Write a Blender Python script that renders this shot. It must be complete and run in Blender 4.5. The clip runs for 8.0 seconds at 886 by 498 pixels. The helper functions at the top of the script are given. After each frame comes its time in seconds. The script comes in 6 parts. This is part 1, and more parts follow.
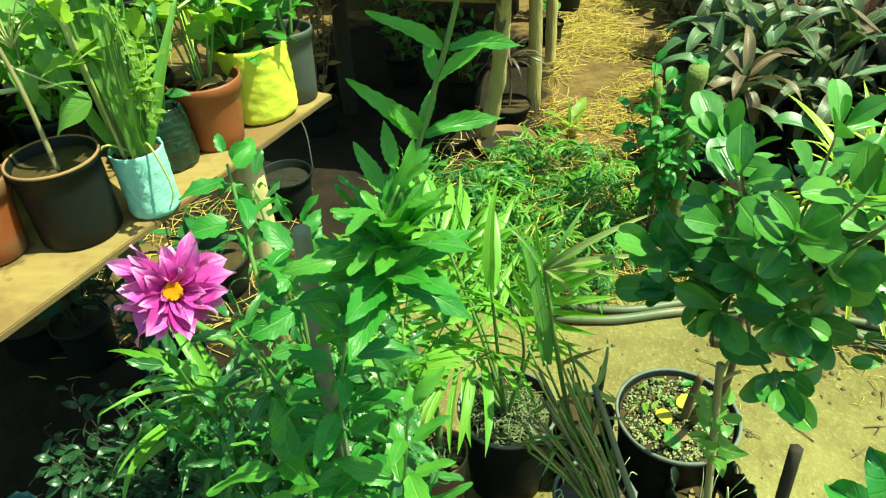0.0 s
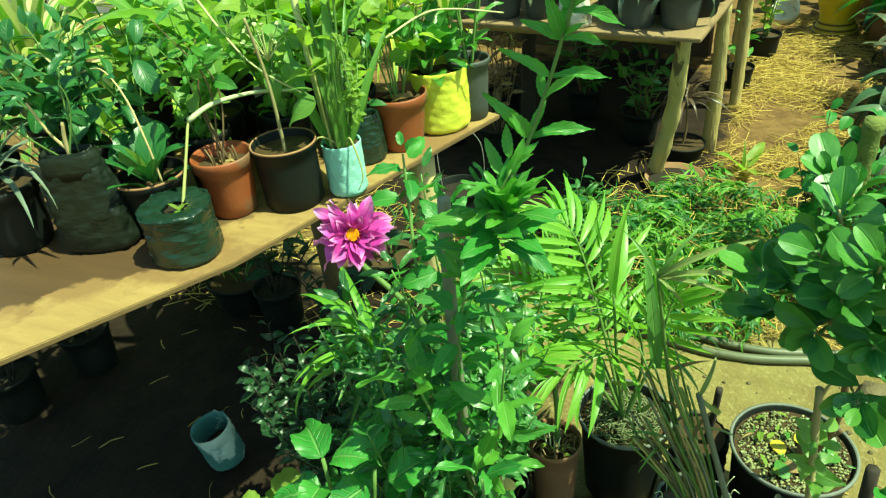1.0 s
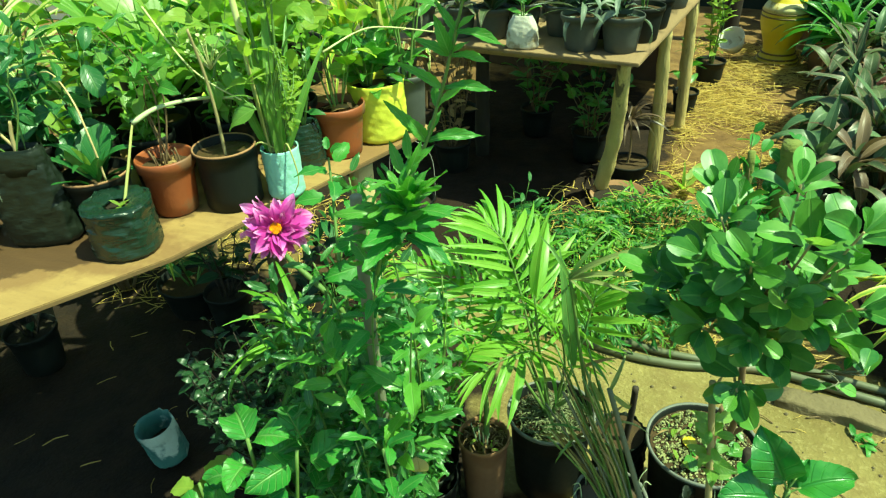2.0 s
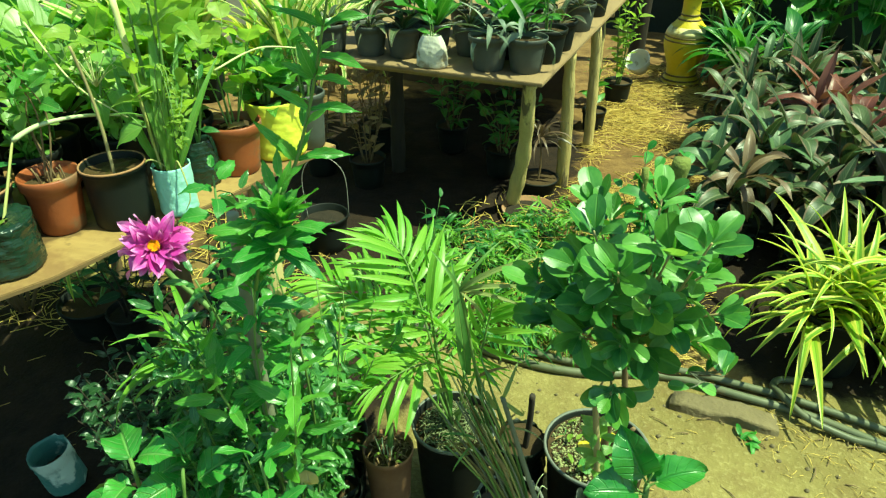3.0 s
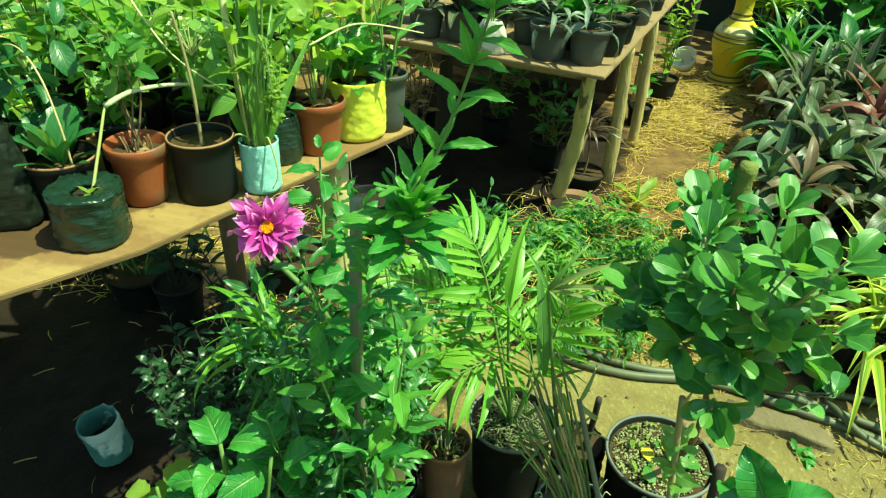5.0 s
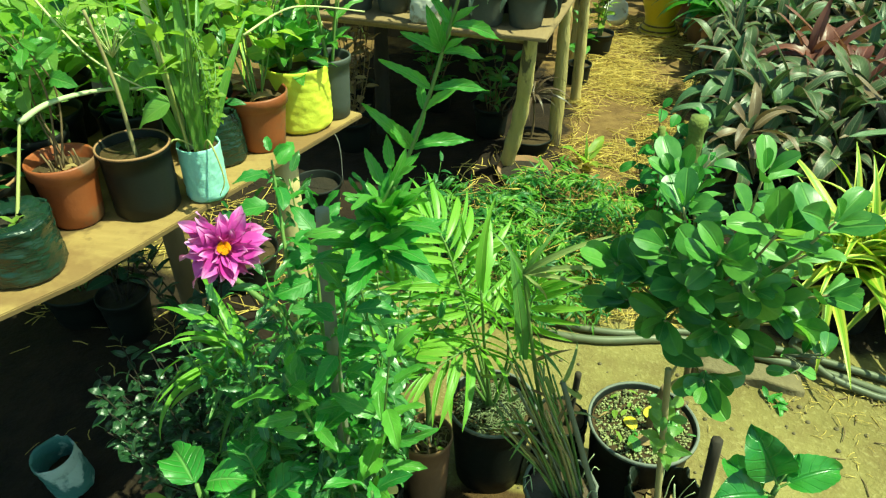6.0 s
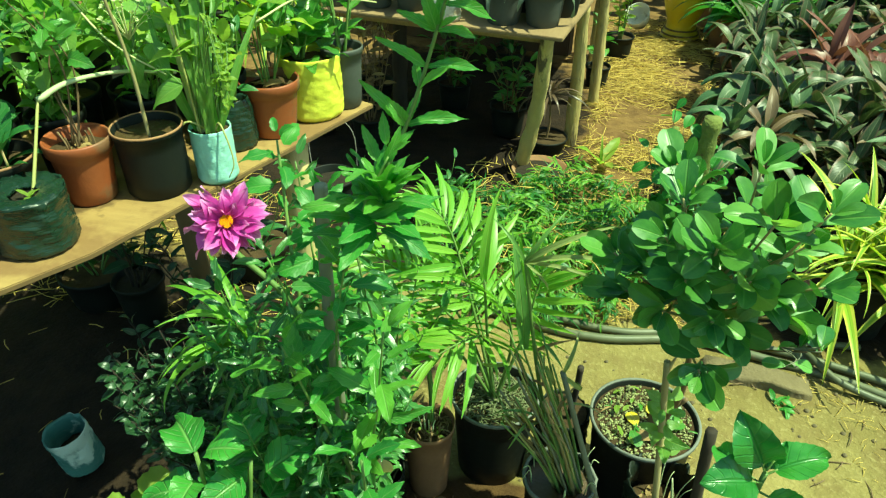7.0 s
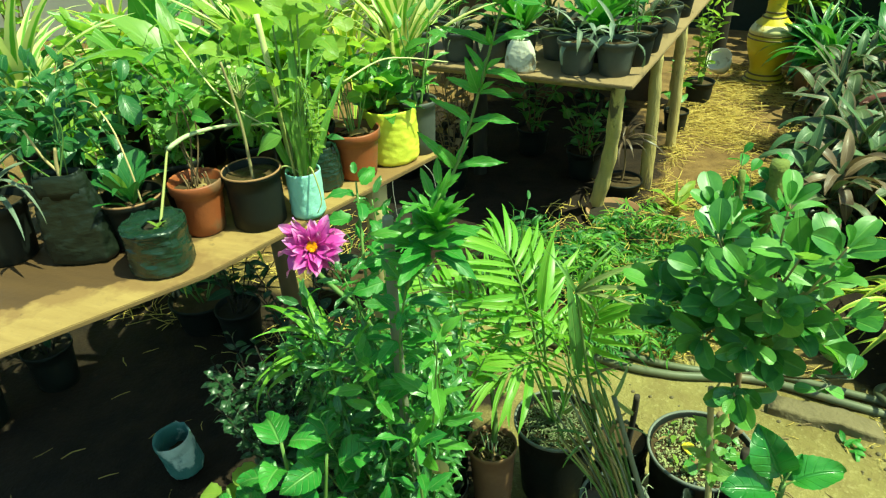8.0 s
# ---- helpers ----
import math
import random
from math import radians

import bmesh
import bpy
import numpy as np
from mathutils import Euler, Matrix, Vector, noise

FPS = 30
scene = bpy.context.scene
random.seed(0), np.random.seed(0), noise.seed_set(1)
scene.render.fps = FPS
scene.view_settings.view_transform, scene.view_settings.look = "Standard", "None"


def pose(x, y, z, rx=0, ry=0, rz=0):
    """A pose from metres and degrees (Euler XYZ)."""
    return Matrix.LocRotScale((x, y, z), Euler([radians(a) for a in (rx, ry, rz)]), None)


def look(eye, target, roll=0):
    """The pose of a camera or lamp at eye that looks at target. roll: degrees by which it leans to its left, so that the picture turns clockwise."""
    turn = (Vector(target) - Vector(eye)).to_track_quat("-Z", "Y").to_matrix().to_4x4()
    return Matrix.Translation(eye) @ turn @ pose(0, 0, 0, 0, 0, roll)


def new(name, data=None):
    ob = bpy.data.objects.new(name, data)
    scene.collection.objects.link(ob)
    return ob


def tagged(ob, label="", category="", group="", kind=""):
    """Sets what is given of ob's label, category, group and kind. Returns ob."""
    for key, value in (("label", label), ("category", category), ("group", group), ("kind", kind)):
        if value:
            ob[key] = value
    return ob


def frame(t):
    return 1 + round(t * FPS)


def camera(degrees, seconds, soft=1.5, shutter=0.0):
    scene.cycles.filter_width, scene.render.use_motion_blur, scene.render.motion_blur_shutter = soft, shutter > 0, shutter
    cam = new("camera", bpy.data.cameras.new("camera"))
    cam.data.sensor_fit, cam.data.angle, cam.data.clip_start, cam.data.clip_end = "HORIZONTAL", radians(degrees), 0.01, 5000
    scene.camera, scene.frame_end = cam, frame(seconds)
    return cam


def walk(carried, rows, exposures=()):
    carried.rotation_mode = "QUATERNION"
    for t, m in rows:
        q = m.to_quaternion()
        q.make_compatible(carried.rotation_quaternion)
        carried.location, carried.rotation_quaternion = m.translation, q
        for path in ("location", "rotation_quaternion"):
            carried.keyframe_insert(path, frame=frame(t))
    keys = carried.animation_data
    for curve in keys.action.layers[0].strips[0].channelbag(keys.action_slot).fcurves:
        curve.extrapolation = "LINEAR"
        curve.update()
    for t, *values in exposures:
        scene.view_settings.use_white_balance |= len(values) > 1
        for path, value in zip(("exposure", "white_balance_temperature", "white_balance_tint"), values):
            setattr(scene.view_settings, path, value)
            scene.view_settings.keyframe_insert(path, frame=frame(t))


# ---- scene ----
cam = camera(65.2, 8.0, 1.25)
PATH = [
    (0, (0.252, 0.317, 1.425), (0.042, 1.895, 0.216), -3.4),
    (0.5, (0.279, 0.26, 1.442), (-0.12, 1.843, 0.285), -4.5),
    (1, (0.359, 0.133, 1.49), (-0.339, 1.647, 0.386), -6.0),
    (1.2, (0.388, 0.109, 1.505), (-0.307, 1.648, 0.432), -5.2),
    (2.3, (0.485, 0.075, 1.511), (-0.08, 1.67, 0.445), -2.2),
    (2.5, (0.504, 0.075, 1.517), (-0.014, 1.692, 0.461), -1.4),
    (3, (0.538, 0.069, 1.523), (0.102, 1.723, 0.487), -0.4),
    (3.5, (0.548, 0.059, 1.523), (0.13, 1.707, 0.47), -0.3),
    (4, (0.532, 0.066, 1.515), (0.144, 1.712, 0.447), 0.8),
    (4.5, (0.45, 0.056, 1.527), (-0.086, 1.672, 0.477), 0.3),
    (4.7, (0.417, 0.058, 1.521), (-0.095, 1.674, 0.459), 1.7),
    (5.8, (0.331, 0.132, 1.501), (0.008, 1.763, 0.39), 0.7),
    (6, (0.324, 0.141, 1.507), (0.037, 1.754, 0.36), 0.3),
    (6.5, (0.324, 0.169, 1.497), (0.137, 1.748, 0.283), -1.1),
    (7, (0.358, 0.115, 1.494), (0.016, 1.723, 0.355), 0.7),
    (7.5, (0.414, 0.031, 1.532), (-0.138, 1.619, 0.448), -2.1),
    (8, (0.443, -0.006, 1.555), (-0.158, 1.6, 0.525), -3.0),
]
EXPOSURE = [(0.0, 1.40, 7000, -34), (0.9, 1.28, 7000, -34), (8.0, 1.25, 7000, -34)]
walk(cam, [(t, look(eye, target, roll)) for t, eye, target, roll in PATH], EXPOSURE)

# ---- light ----
world = bpy.data.worlds.new("sky")
scene.world = world
world.use_nodes = True
wn = world.node_tree.nodes
sky = wn.new("ShaderNodeTexSky")
sky.sky_type, sky.sun_disc = "NISHITA", False
SUN_FROM = Vector((0.48, 0.0, 1.0)).normalized()
sky.sun_elevation = math.asin(SUN_FROM.z)
sky.sun_rotation = math.atan2(SUN_FROM.x, SUN_FROM.y)
world.node_tree.links.new(sky.outputs[0], wn["Background"].inputs[0])
wn["Background"].inputs[1].default_value = 0.09
sun = new("sun", bpy.data.lights.new("sun", "SUN"))
sun.data.energy, sun.data.angle, sun.data.color = 4.0, radians(0.6), (1.0, 0.95, 0.80)
sun.matrix_world = look(SUN_FROM * 20, (0, 0, 0))

# ---- material makers ----
UP = Vector((0, 0, 1))


class Net:
    """Short hand for a node tree."""

    def __init__(self, name):
        self.mat = bpy.data.materials.new(name)
        self.mat.use_nodes = True
        self.tree = self.mat.node_tree
        self.tree.nodes.clear()

    def add(self, kind):
        return self.tree.nodes.new("ShaderNode" + kind)

    def put(self, socket, value):
        if isinstance(value, bpy.types.NodeSocket):
            self.tree.links.new(value, socket)
        elif isinstance(value, (tuple, list)) and len(value) == 3 and socket.type == "RGBA":
            socket.default_value = (*value, 1)
        else:
            socket.default_value = value

    def math(self, op, a, b=0.0, c=0.0):
        n = self.add("Math")
        n.operation = op
        for s, v in zip(n.inputs, (a, b, c)):
            self.put(s, v)
        return n.outputs[0]

    def ramp(self, v, lo, hi, a=0.0, b=1.0):
        n = self.add("MapRange")
        for s, x in zip(n.inputs, (v, lo, hi, a, b)):
            self.put(s, x)
        return n.outputs[0]

    def mix(self, f, a, b, kind="MIX"):
        n = self.add("MixRGB")
        n.blend_type = kind
        for s, x in zip(n.inputs, (f, a, b)):
            self.put(s, x)
        return n.outputs[0]

    def noise(self, vec, scale, detail=4.0, rough=0.6, w=None):
        n = self.add("TexNoise")
        n.noise_dimensions = "4D" if w is not None else "3D"
        self.put(n.inputs["Vector"], vec)
        if w is not None:
            self.put(n.inputs["W"], w)
        n.inputs["Scale"].default_value, n.inputs["Detail"].default_value, n.inputs["Roughness"].default_value = scale, detail, rough
        return n.outputs[0]

    def rand(self):
        return self.math("FRACT", self.math("ADD", self.add("ObjectInfo").outputs["Random"], self.add("NewGeometry").outputs["Random Per Island"]))

    def finish(self, shader):
        out = self.add("OutputMaterial")
        self.tree.links.new(shader, out.inputs[0])
        return self.mat


def surface(name, a, b, scale=8.0, rough=0.7, bump=0.3, stretch=(1, 1, 1), stain=None, stain_at=0.62, stain_scale=2.0, fine=60.0, spec=0.4, dist=0.004, vary=0.12, stain_rough=None):
    """A solid surface: two colours mixed by coarse and fine grain, stains of a third, and relief."""
    n = Net(name)
    tc = n.add("TexCoord").outputs["Object"]
    mp = n.add("Mapping")
    n.put(mp.inputs["Vector"], tc)
    mp.inputs["Scale"].default_value = stretch
    v = mp.outputs[0]
    r = n.add("ObjectInfo").outputs["Random"]
    big = n.noise(v, scale, 5, 0.6, n.math("MULTIPLY", r, 20.0))
    small = n.noise(v, fine, 3, 0.6)
    f = n.math("ADD", n.math("MULTIPLY", n.ramp(big, 0.3, 0.7), 0.65), n.math("MULTIPLY", small, 0.35))
    col = n.mix(f, a, b)
    rr = n.math("ADD", rough - 0.12, n.math("MULTIPLY", small, 0.24))
    if stain:
        m = n.ramp(n.noise(v, stain_scale, 6, 0.62, n.math("MULTIPLY", r, 9.0)), stain_at, stain_at + 0.06)
        col = n.mix(m, col, stain)
        if stain_rough is not None:
            mixr = n.add("Mix")
            n.put(mixr.inputs[0], m), n.put(mixr.inputs[2], rr), n.put(mixr.inputs[3], stain_rough)
            rr = mixr.outputs[0]
    hsv = n.add("HueSaturation")
    n.put(hsv.inputs["Color"], col)
    n.put(hsv.inputs["Value"], n.math("ADD", 1 - vary, n.math("MULTIPLY", r, 2 * vary)))
    p = n.add("BsdfPrincipled")
    n.put(p.inputs["Base Color"], hsv.outputs[0])
    n.put(p.inputs["Roughness"], rr)
    p.inputs["Specular IOR Level"].default_value = spec
    bp = n.add("Bump")
    bp.inputs["Strength"].default_value, bp.inputs["Distance"].default_value = bump, dist
    n.put(bp.inputs["Height"], n.math("ADD", big, n.math("MULTIPLY", small, 0.5)))
    n.put(p.inputs["Normal"], bp.outputs[0])
    return n.finish(p.outputs[0])


def leaf_skin(name, a, b, rough=0.42, glow=0.3, vein=None, veins=9, slant=2.2, side=0.5, edge=None, edge_at=0.6, blemish=(0.16, 0.12, 0.03), blot=0.72, spec=0.5, tip=None, relief=0.0015):
    """A leaf or petal: two greens by piece, midrib and side veins along its own length, brown flecks, light shining through."""
    n = Net(name)
    sep = n.add("SeparateXYZ")
    uv = n.add("TexCoord").outputs["UV"]
    n.put(sep.inputs[0], uv)
    across = n.math("ABSOLUTE", n.math("MULTIPLY_ADD", sep.outputs[0], 2.0, -1.0))
    along = sep.outputs[1]
    r = n.rand()
    grain = n.noise(uv, 5.0, 4, 0.6, n.math("MULTIPLY", r, 40.0))
    col = n.mix(n.math("ADD", n.math("MULTIPLY", r, 0.7), n.math("MULTIPLY", n.ramp(grain, 0.3, 0.7), 0.3)), a, b)
    wave = n.math("SINE", n.math("MULTIPLY", n.math("SUBTRACT", n.math("MULTIPLY", along, float(veins)), n.math("MULTIPLY", across, slant)), 6.2832))
    rib = n.math("MULTIPLY", n.ramp(wave, 0.80, 1.0), side)
    mid = n.ramp(across, 0.03, 0.12, 1.0, 0.0)
    lines = n.math("MAXIMUM", mid, rib)
    if edge:
        col = n.mix(n.ramp(n.math("ADD", across, n.math("MULTIPLY", grain, 0.25)), edge_at, edge_at + 0.12), col, edge)
    if tip:
        col = n.mix(n.ramp(n.math("ADD", along, n.math("MULTIPLY", grain, 0.5)), 0.92, 1.42), col, tip)
    if vein:
        col = n.mix(n.math("MULTIPLY", lines, 0.7), col, vein)
    if blemish:
        spots = n.ramp(n.noise(uv, 9.0, 5, 0.7, n.math("MULTIPLY", r, 71.0)), blot, blot + 0.06)
        col = n.mix(n.math("MULTIPLY", spots, 0.7), col, blemish)
    p = n.add("BsdfPrincipled")
    n.put(p.inputs["Base Color"], col)
    n.put(p.inputs["Roughness"], n.math("ADD", rough - 0.1, n.math("MULTIPLY", grain, 0.2)))
    p.inputs["Specular IOR Level"].default_value = spec
    bp = n.add("Bump")
    bp.inputs["Strength"].default_value, bp.inputs["Distance"].default_value = 0.6, relief
    n.put(bp.inputs["Height"], n.math("SUBTRACT", n.math("MULTIPLY", grain, 0.4), lines))
    n.put(p.inputs["Normal"], bp.outputs[0])
    t = n.add("BsdfTranslucent")
    n.put(t.inputs["Color"], n.mix(0.6, col, (0.9, 1.0, 0.35), "MULTIPLY"))
    mx = n.add("MixShader")
    n.put(mx.inputs[0], glow), n.put(mx.inputs[1], p.outputs[0]), n.put(mx.inputs[2], t.outputs[0])
    return n.finish(mx.outputs[0])


# ---- materials ----
M = {
    "potting": surface("potting_soil", (0.034, 0.024, 0.013), (0.085, 0.056, 0.027), 30, 0.95, 1.0, fine=140, dist=0.006, spec=0.15),
    "mud": surface("wet_brown_soil", (0.072, 0.044, 0.018), (0.038, 0.024, 0.010), 24, 0.45, 0.9, fine=110, stain=(0.18, 0.14, 0.06), stain_at=0.68, stain_scale=40, dist=0.005, spec=0.5),
    "peat": surface("wet_peat", (0.012, 0.010, 0.006), (0.028, 0.020, 0.011), 30, 0.8, 1.0, fine=140, dist=0.006, spec=0.3),
    "gravel": surface("gravel", (0.060, 0.062, 0.028), (0.33, 0.34, 0.15), 60, 0.8, 0.6, fine=200, vary=0.75),
    "terracotta": surface("terracotta_plastic", (0.28, 0.078, 0.025), (0.18, 0.050, 0.019), 9, 0.5, 0.3, fine=90, stain=(0.16, 0.085, 0.045), stain_at=0.56, stain_scale=9, spec=0.45),
    "clay": surface("fired_clay", (0.30, 0.165, 0.08), (0.20, 0.105, 0.05), 9, 0.8, 0.4, stain=(0.36, 0.27, 0.18), stain_at=0.6, stain_scale=6),
    "black": surface("black_pot_plastic", (0.006, 0.008, 0.007), (0.013, 0.015, 0.012), 7, 0.55, 0.25, stain=(0.045, 0.038, 0.022), stain_at=0.68, stain_scale=5, spec=0.22),
    "rimgrey": surface("worn_grey_rim", (0.17, 0.18, 0.15), (0.10, 0.11, 0.09), 20, 0.7, 0.3),
    "moss": surface("mossy_bark", (0.10, 0.14, 0.03), (0.18, 0.20, 0.05), 25, 0.95, 1.0, fine=90, stain=(0.10, 0.07, 0.03), stain_at=0.6, stain_scale=18, dist=0.01),
    "lime_wash": surface("limewashed_wall", (0.72, 0.68, 0.55), (0.60, 0.55, 0.42), 3, 0.9, 0.5, stain=(0.42, 0.35, 0.22), stain_at=0.62, stain_scale=2.5),
    "grey": surface("grey_pot_plastic", (0.070, 0.078, 0.066), (0.040, 0.046, 0.040), 7, 0.6, 0.25, stain=(0.15, 0.13, 0.10), stain_at=0.64, stain_scale=6),
    "bag": surface("black_polythene", (0.007, 0.011, 0.007), (0.015, 0.021, 0.013), 10, 0.42, 0.7, stretch=(1, 1, 2), fine=16, stain=(0.035, 0.034, 0.022), stain_at=0.68, stain_scale=5, spec=0.28, dist=0.009),
    "greenbag": surface("dark_green_polythene", (0.006, 0.018, 0.011), (0.013, 0.033, 0.020), 9, 0.22, 1.0, stretch=(0.7, 0.7, 3.2), fine=40, stain=(0.05, 0.06, 0.04), stain_at=0.82, stain_scale=6, spec=0.5, dist=0.006),
    "yellow": surface("yellow_woven_plastic", (0.62, 0.64, 0.085), (0.54, 0.54, 0.055), 16, 0.45, 0.4, stretch=(1, 1, 1.4), fine=120, stain=(0.42, 0.36, 0.04), stain_at=0.68, stain_scale=7, dist=0.004),
    "aqua": surface("pale_aqua_plastic", (0.22, 0.48, 0.42), (0.38, 0.64, 0.56), 14, 0.42, 0.45, stretch=(1, 1, 1.5), fine=80, stain=(0.16, 0.24, 0.18), stain_at=0.66, stain_scale=8, dist=0.006),
    # white scuff stain spread wider to paint the sun on this bag
    "teal": surface("teal_plastic_bag", (0.060, 0.155, 0.140), (0.11, 0.235, 0.205), 14, 0.42, 0.7, fine=80, stain=(0.55, 0.64, 0.56), stain_at=0.50, stain_scale=10, dist=0.006),
    "white": surface("white_plastic_bag", (0.68, 0.66, 0.56), (0.5, 0.48, 0.38), 14, 0.5, 0.6, fine=80, stain=(0.3, 0.25, 0.16), stain_at=0.6, stain_scale=8),
    "greyboard": surface("weathered_board", (0.26, 0.18, 0.088), (0.17, 0.112, 0.054), 6, 0.8, 0.4, stretch=(2.5, 0.5, 2), stain=(0.12, 0.08, 0.04), stain_at=0.6, stain_scale=4, fine=50),
    "post": surface("weathered_pole", (0.42, 0.31, 0.15), (0.24, 0.165, 0.075), 14, 0.85, 0.8, stretch=(3, 3, 0.35), fine=70, stain=(0.09, 0.06, 0.035), stain_at=0.62, stain_scale=6, dist=0.008),
    "pole": surface("barked_pale_pole", (0.60, 0.48, 0.185), (0.38, 0.295, 0.115), 10, 0.85, 1.0, stretch=(3, 3, 0.4), fine=60, stain=(0.11, 0.085, 0.045), stain_at=0.56, stain_scale=5, dist=0.012),
    "peeled": surface("peeled_pale_pole", (0.60, 0.48, 0.24), (0.46, 0.34, 0.15), 12, 0.8, 0.6, stretch=(3, 3, 0.4), stain=(0.22, 0.15, 0.07), stain_at=0.66, stain_scale=7),
    "stick": surface("dark_stick", (0.014, 0.011, 0.008), (0.04, 0.03, 0.02), 30, 0.85, 0.8, stretch=(1, 1, 0.3)),
    "greystick": surface("grey_green_stake", (0.20, 0.21, 0.13), (0.12, 0.13, 0.085), 20, 0.85, 0.6, stretch=(1, 1, 0.3)),
    "stake": surface("weathered_stake", (0.24, 0.22, 0.155), (0.14, 0.13, 0.09), 16, 0.85, 0.8, stretch=(3, 3, 0.35), stain=(0.06, 0.045, 0.03), stain_at=0.62, stain_scale=6),
    "dry_reed": surface("half_dry_reed_stalk", (0.30, 0.24, 0.10), (0.17, 0.155, 0.06), 22, 0.7, 0.4, stretch=(1, 1, 0.25)),
    "tan_stick": surface("tan_peeled_stick", (0.40, 0.34, 0.16), (0.25, 0.21, 0.09), 20, 0.75, 0.6, stretch=(1, 1, 0.3), stain=(0.12, 0.09, 0.05), stain_at=0.64, stain_scale=9),
    "dead_litter": surface("dead_leaf_chips", (0.40, 0.29, 0.14), (0.16, 0.10, 0.045), 30, 0.8, 0.3, vary=0.4),
    "cane": surface("cane", (0.42, 0.40, 0.14), (0.30, 0.32, 0.10), 18, 0.55, 0.3, stretch=(1, 1, 0.3)),
    "bleached": surface("bleached_blade_rib", (0.56, 0.62, 0.36), (0.44, 0.52, 0.26), 12, 0.6, 0.3, stretch=(1, 1, 0.3)),
    "pale_cane": surface("pale_cane", (0.60, 0.60, 0.29), (0.46, 0.50, 0.20), 14, 0.5, 0.3, stretch=(1, 1, 0.3), stain=(0.25, 0.2, 0.08), stain_at=0.66, stain_scale=8),
    "stem": surface("green_stem", (0.10, 0.20, 0.045), (0.16, 0.24, 0.06), 25, 0.55, 0.3, stretch=(1, 1, 0.3)),
    "twig": surface("brown_twig", (0.20, 0.13, 0.06), (0.12, 0.085, 0.045), 25, 0.8, 0.5, stretch=(1, 1, 0.3)),
    "dry": surface("straw", (0.55, 0.41, 0.11), (0.36, 0.25, 0.06), 25, 0.75, 0.3, vary=0.3),
    "litter": surface("grey_green_litter", (0.24, 0.27, 0.13), (0.10, 0.12, 0.05), 30, 0.75, 0.3, vary=0.3),
    "hose": surface("dusty_hose", (0.075, 0.090, 0.050), (0.125, 0.130, 0.072), 9, 0.5, 0.3, stain=(0.17, 0.14, 0.08), stain_at=0.62, stain_scale=6),
    "stone": surface("rough_stone", (0.17, 0.135, 0.068), (0.10, 0.078, 0.04), 9, 0.9, 0.9, fine=60, dist=0.012),
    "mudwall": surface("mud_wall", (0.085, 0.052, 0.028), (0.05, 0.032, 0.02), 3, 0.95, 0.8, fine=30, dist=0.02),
    "backdrop": surface("backdrop_dark", (0.012, 0.02, 0.016), (0.02, 0.03, 0.024), 40, 0.9, 0.5, fine=150),
    "urn": surface("yellow_painted_clay", (0.62, 0.48, 0.03), (0.46, 0.35, 0.025), 8, 0.5, 0.3, stain=(0.26, 0.19, 0.04), stain_at=0.57, stain_scale=6),
    "urn_cream": surface("cream_paint", (0.60, 0.54, 0.26), (0.48, 0.42, 0.18), 10, 0.55, 0.3, stain=(0.3, 0.22, 0.05), stain_at=0.6, stain_scale=9),
    "urn_dark": surface("brown_painted_band", (0.10, 0.07, 0.02), (0.16, 0.11, 0.03), 12, 0.6, 0.3),
    "wire": surface("galvanised_wire", (0.30, 0.30, 0.27), (0.18, 0.17, 0.15), 30, 0.45, 0.2),
    "pollen": surface("yellow_florets", (0.85, 0.42, 0.01), (0.75, 0.26, 0.01), 60, 0.7, 0.6),
    # leaves
    "dahlia": leaf_skin("dahlia_leaf", (0.018, 0.090, 0.023), (0.096, 0.272, 0.045), 0.33, 0.32, (0.18, 0.36, 0.11), 6, side=0.3, spec=0.85),
    "lance": leaf_skin("lance_leaf", (0.040, 0.195, 0.031), (0.095, 0.325, 0.037), 0.42, 0.38, (0.18, 0.38, 0.10), 8, side=0.4, spec=0.55),
    "shoot": leaf_skin("young_toothed_leaf", (0.065, 0.245, 0.034), (0.18, 0.43, 0.058), 0.34, 0.46, (0.24, 0.45, 0.12), 8, side=0.4, spec=0.55),
    "oval": leaf_skin("oval_leathery_leaf", (0.026, 0.120, 0.028), (0.155, 0.345, 0.056), 0.38, 0.22, (0.17, 0.34, 0.08), 5, side=0.06, spec=0.52),
    "palm": leaf_skin("palm_leaflet", (0.15, 0.38, 0.042), (0.30, 0.52, 0.075), 0.38, 0.46, (0.34, 0.54, 0.10), 0, side=0.0),
    "reed": leaf_skin("reed_leaf", (0.085, 0.22, 0.045), (0.20, 0.33, 0.08), 0.45, 0.32, (0.2, 0.3, 0.08), 0, side=0.0, blot=0.6, blemish=(0.30, 0.22, 0.08)),
    "faded": leaf_skin("faded_reed_leaf", (0.20, 0.28, 0.08), (0.38, 0.42, 0.15), 0.5, 0.35, (0.40, 0.46, 0.18), 0, side=0.0, blot=0.6, blemish=(0.34, 0.26, 0.12)),
    "spider": leaf_skin("yellow_striped_leaf", (0.17, 0.35, 0.030), (0.32, 0.46, 0.045), 0.42, 0.36, (0.22, 0.40, 0.05), 0, side=0.0, edge=(0.54, 0.55, 0.09), edge_at=0.58),
    "hibiscus": leaf_skin("glossy_broad_leaf", (0.028, 0.145, 0.023), (0.078, 0.28, 0.040), 0.33, 0.26, (0.060, 0.23, 0.05), 6, 1.4, 0.25, spec=0.7, relief=0.004),
    "mint": leaf_skin("crinkled_bright_leaf", (0.040, 0.19, 0.030), (0.095, 0.32, 0.045), 0.38, 0.30, (0.22, 0.42, 0.12), 7, 1.6, 0.7, spec=0.5, relief=0.007),
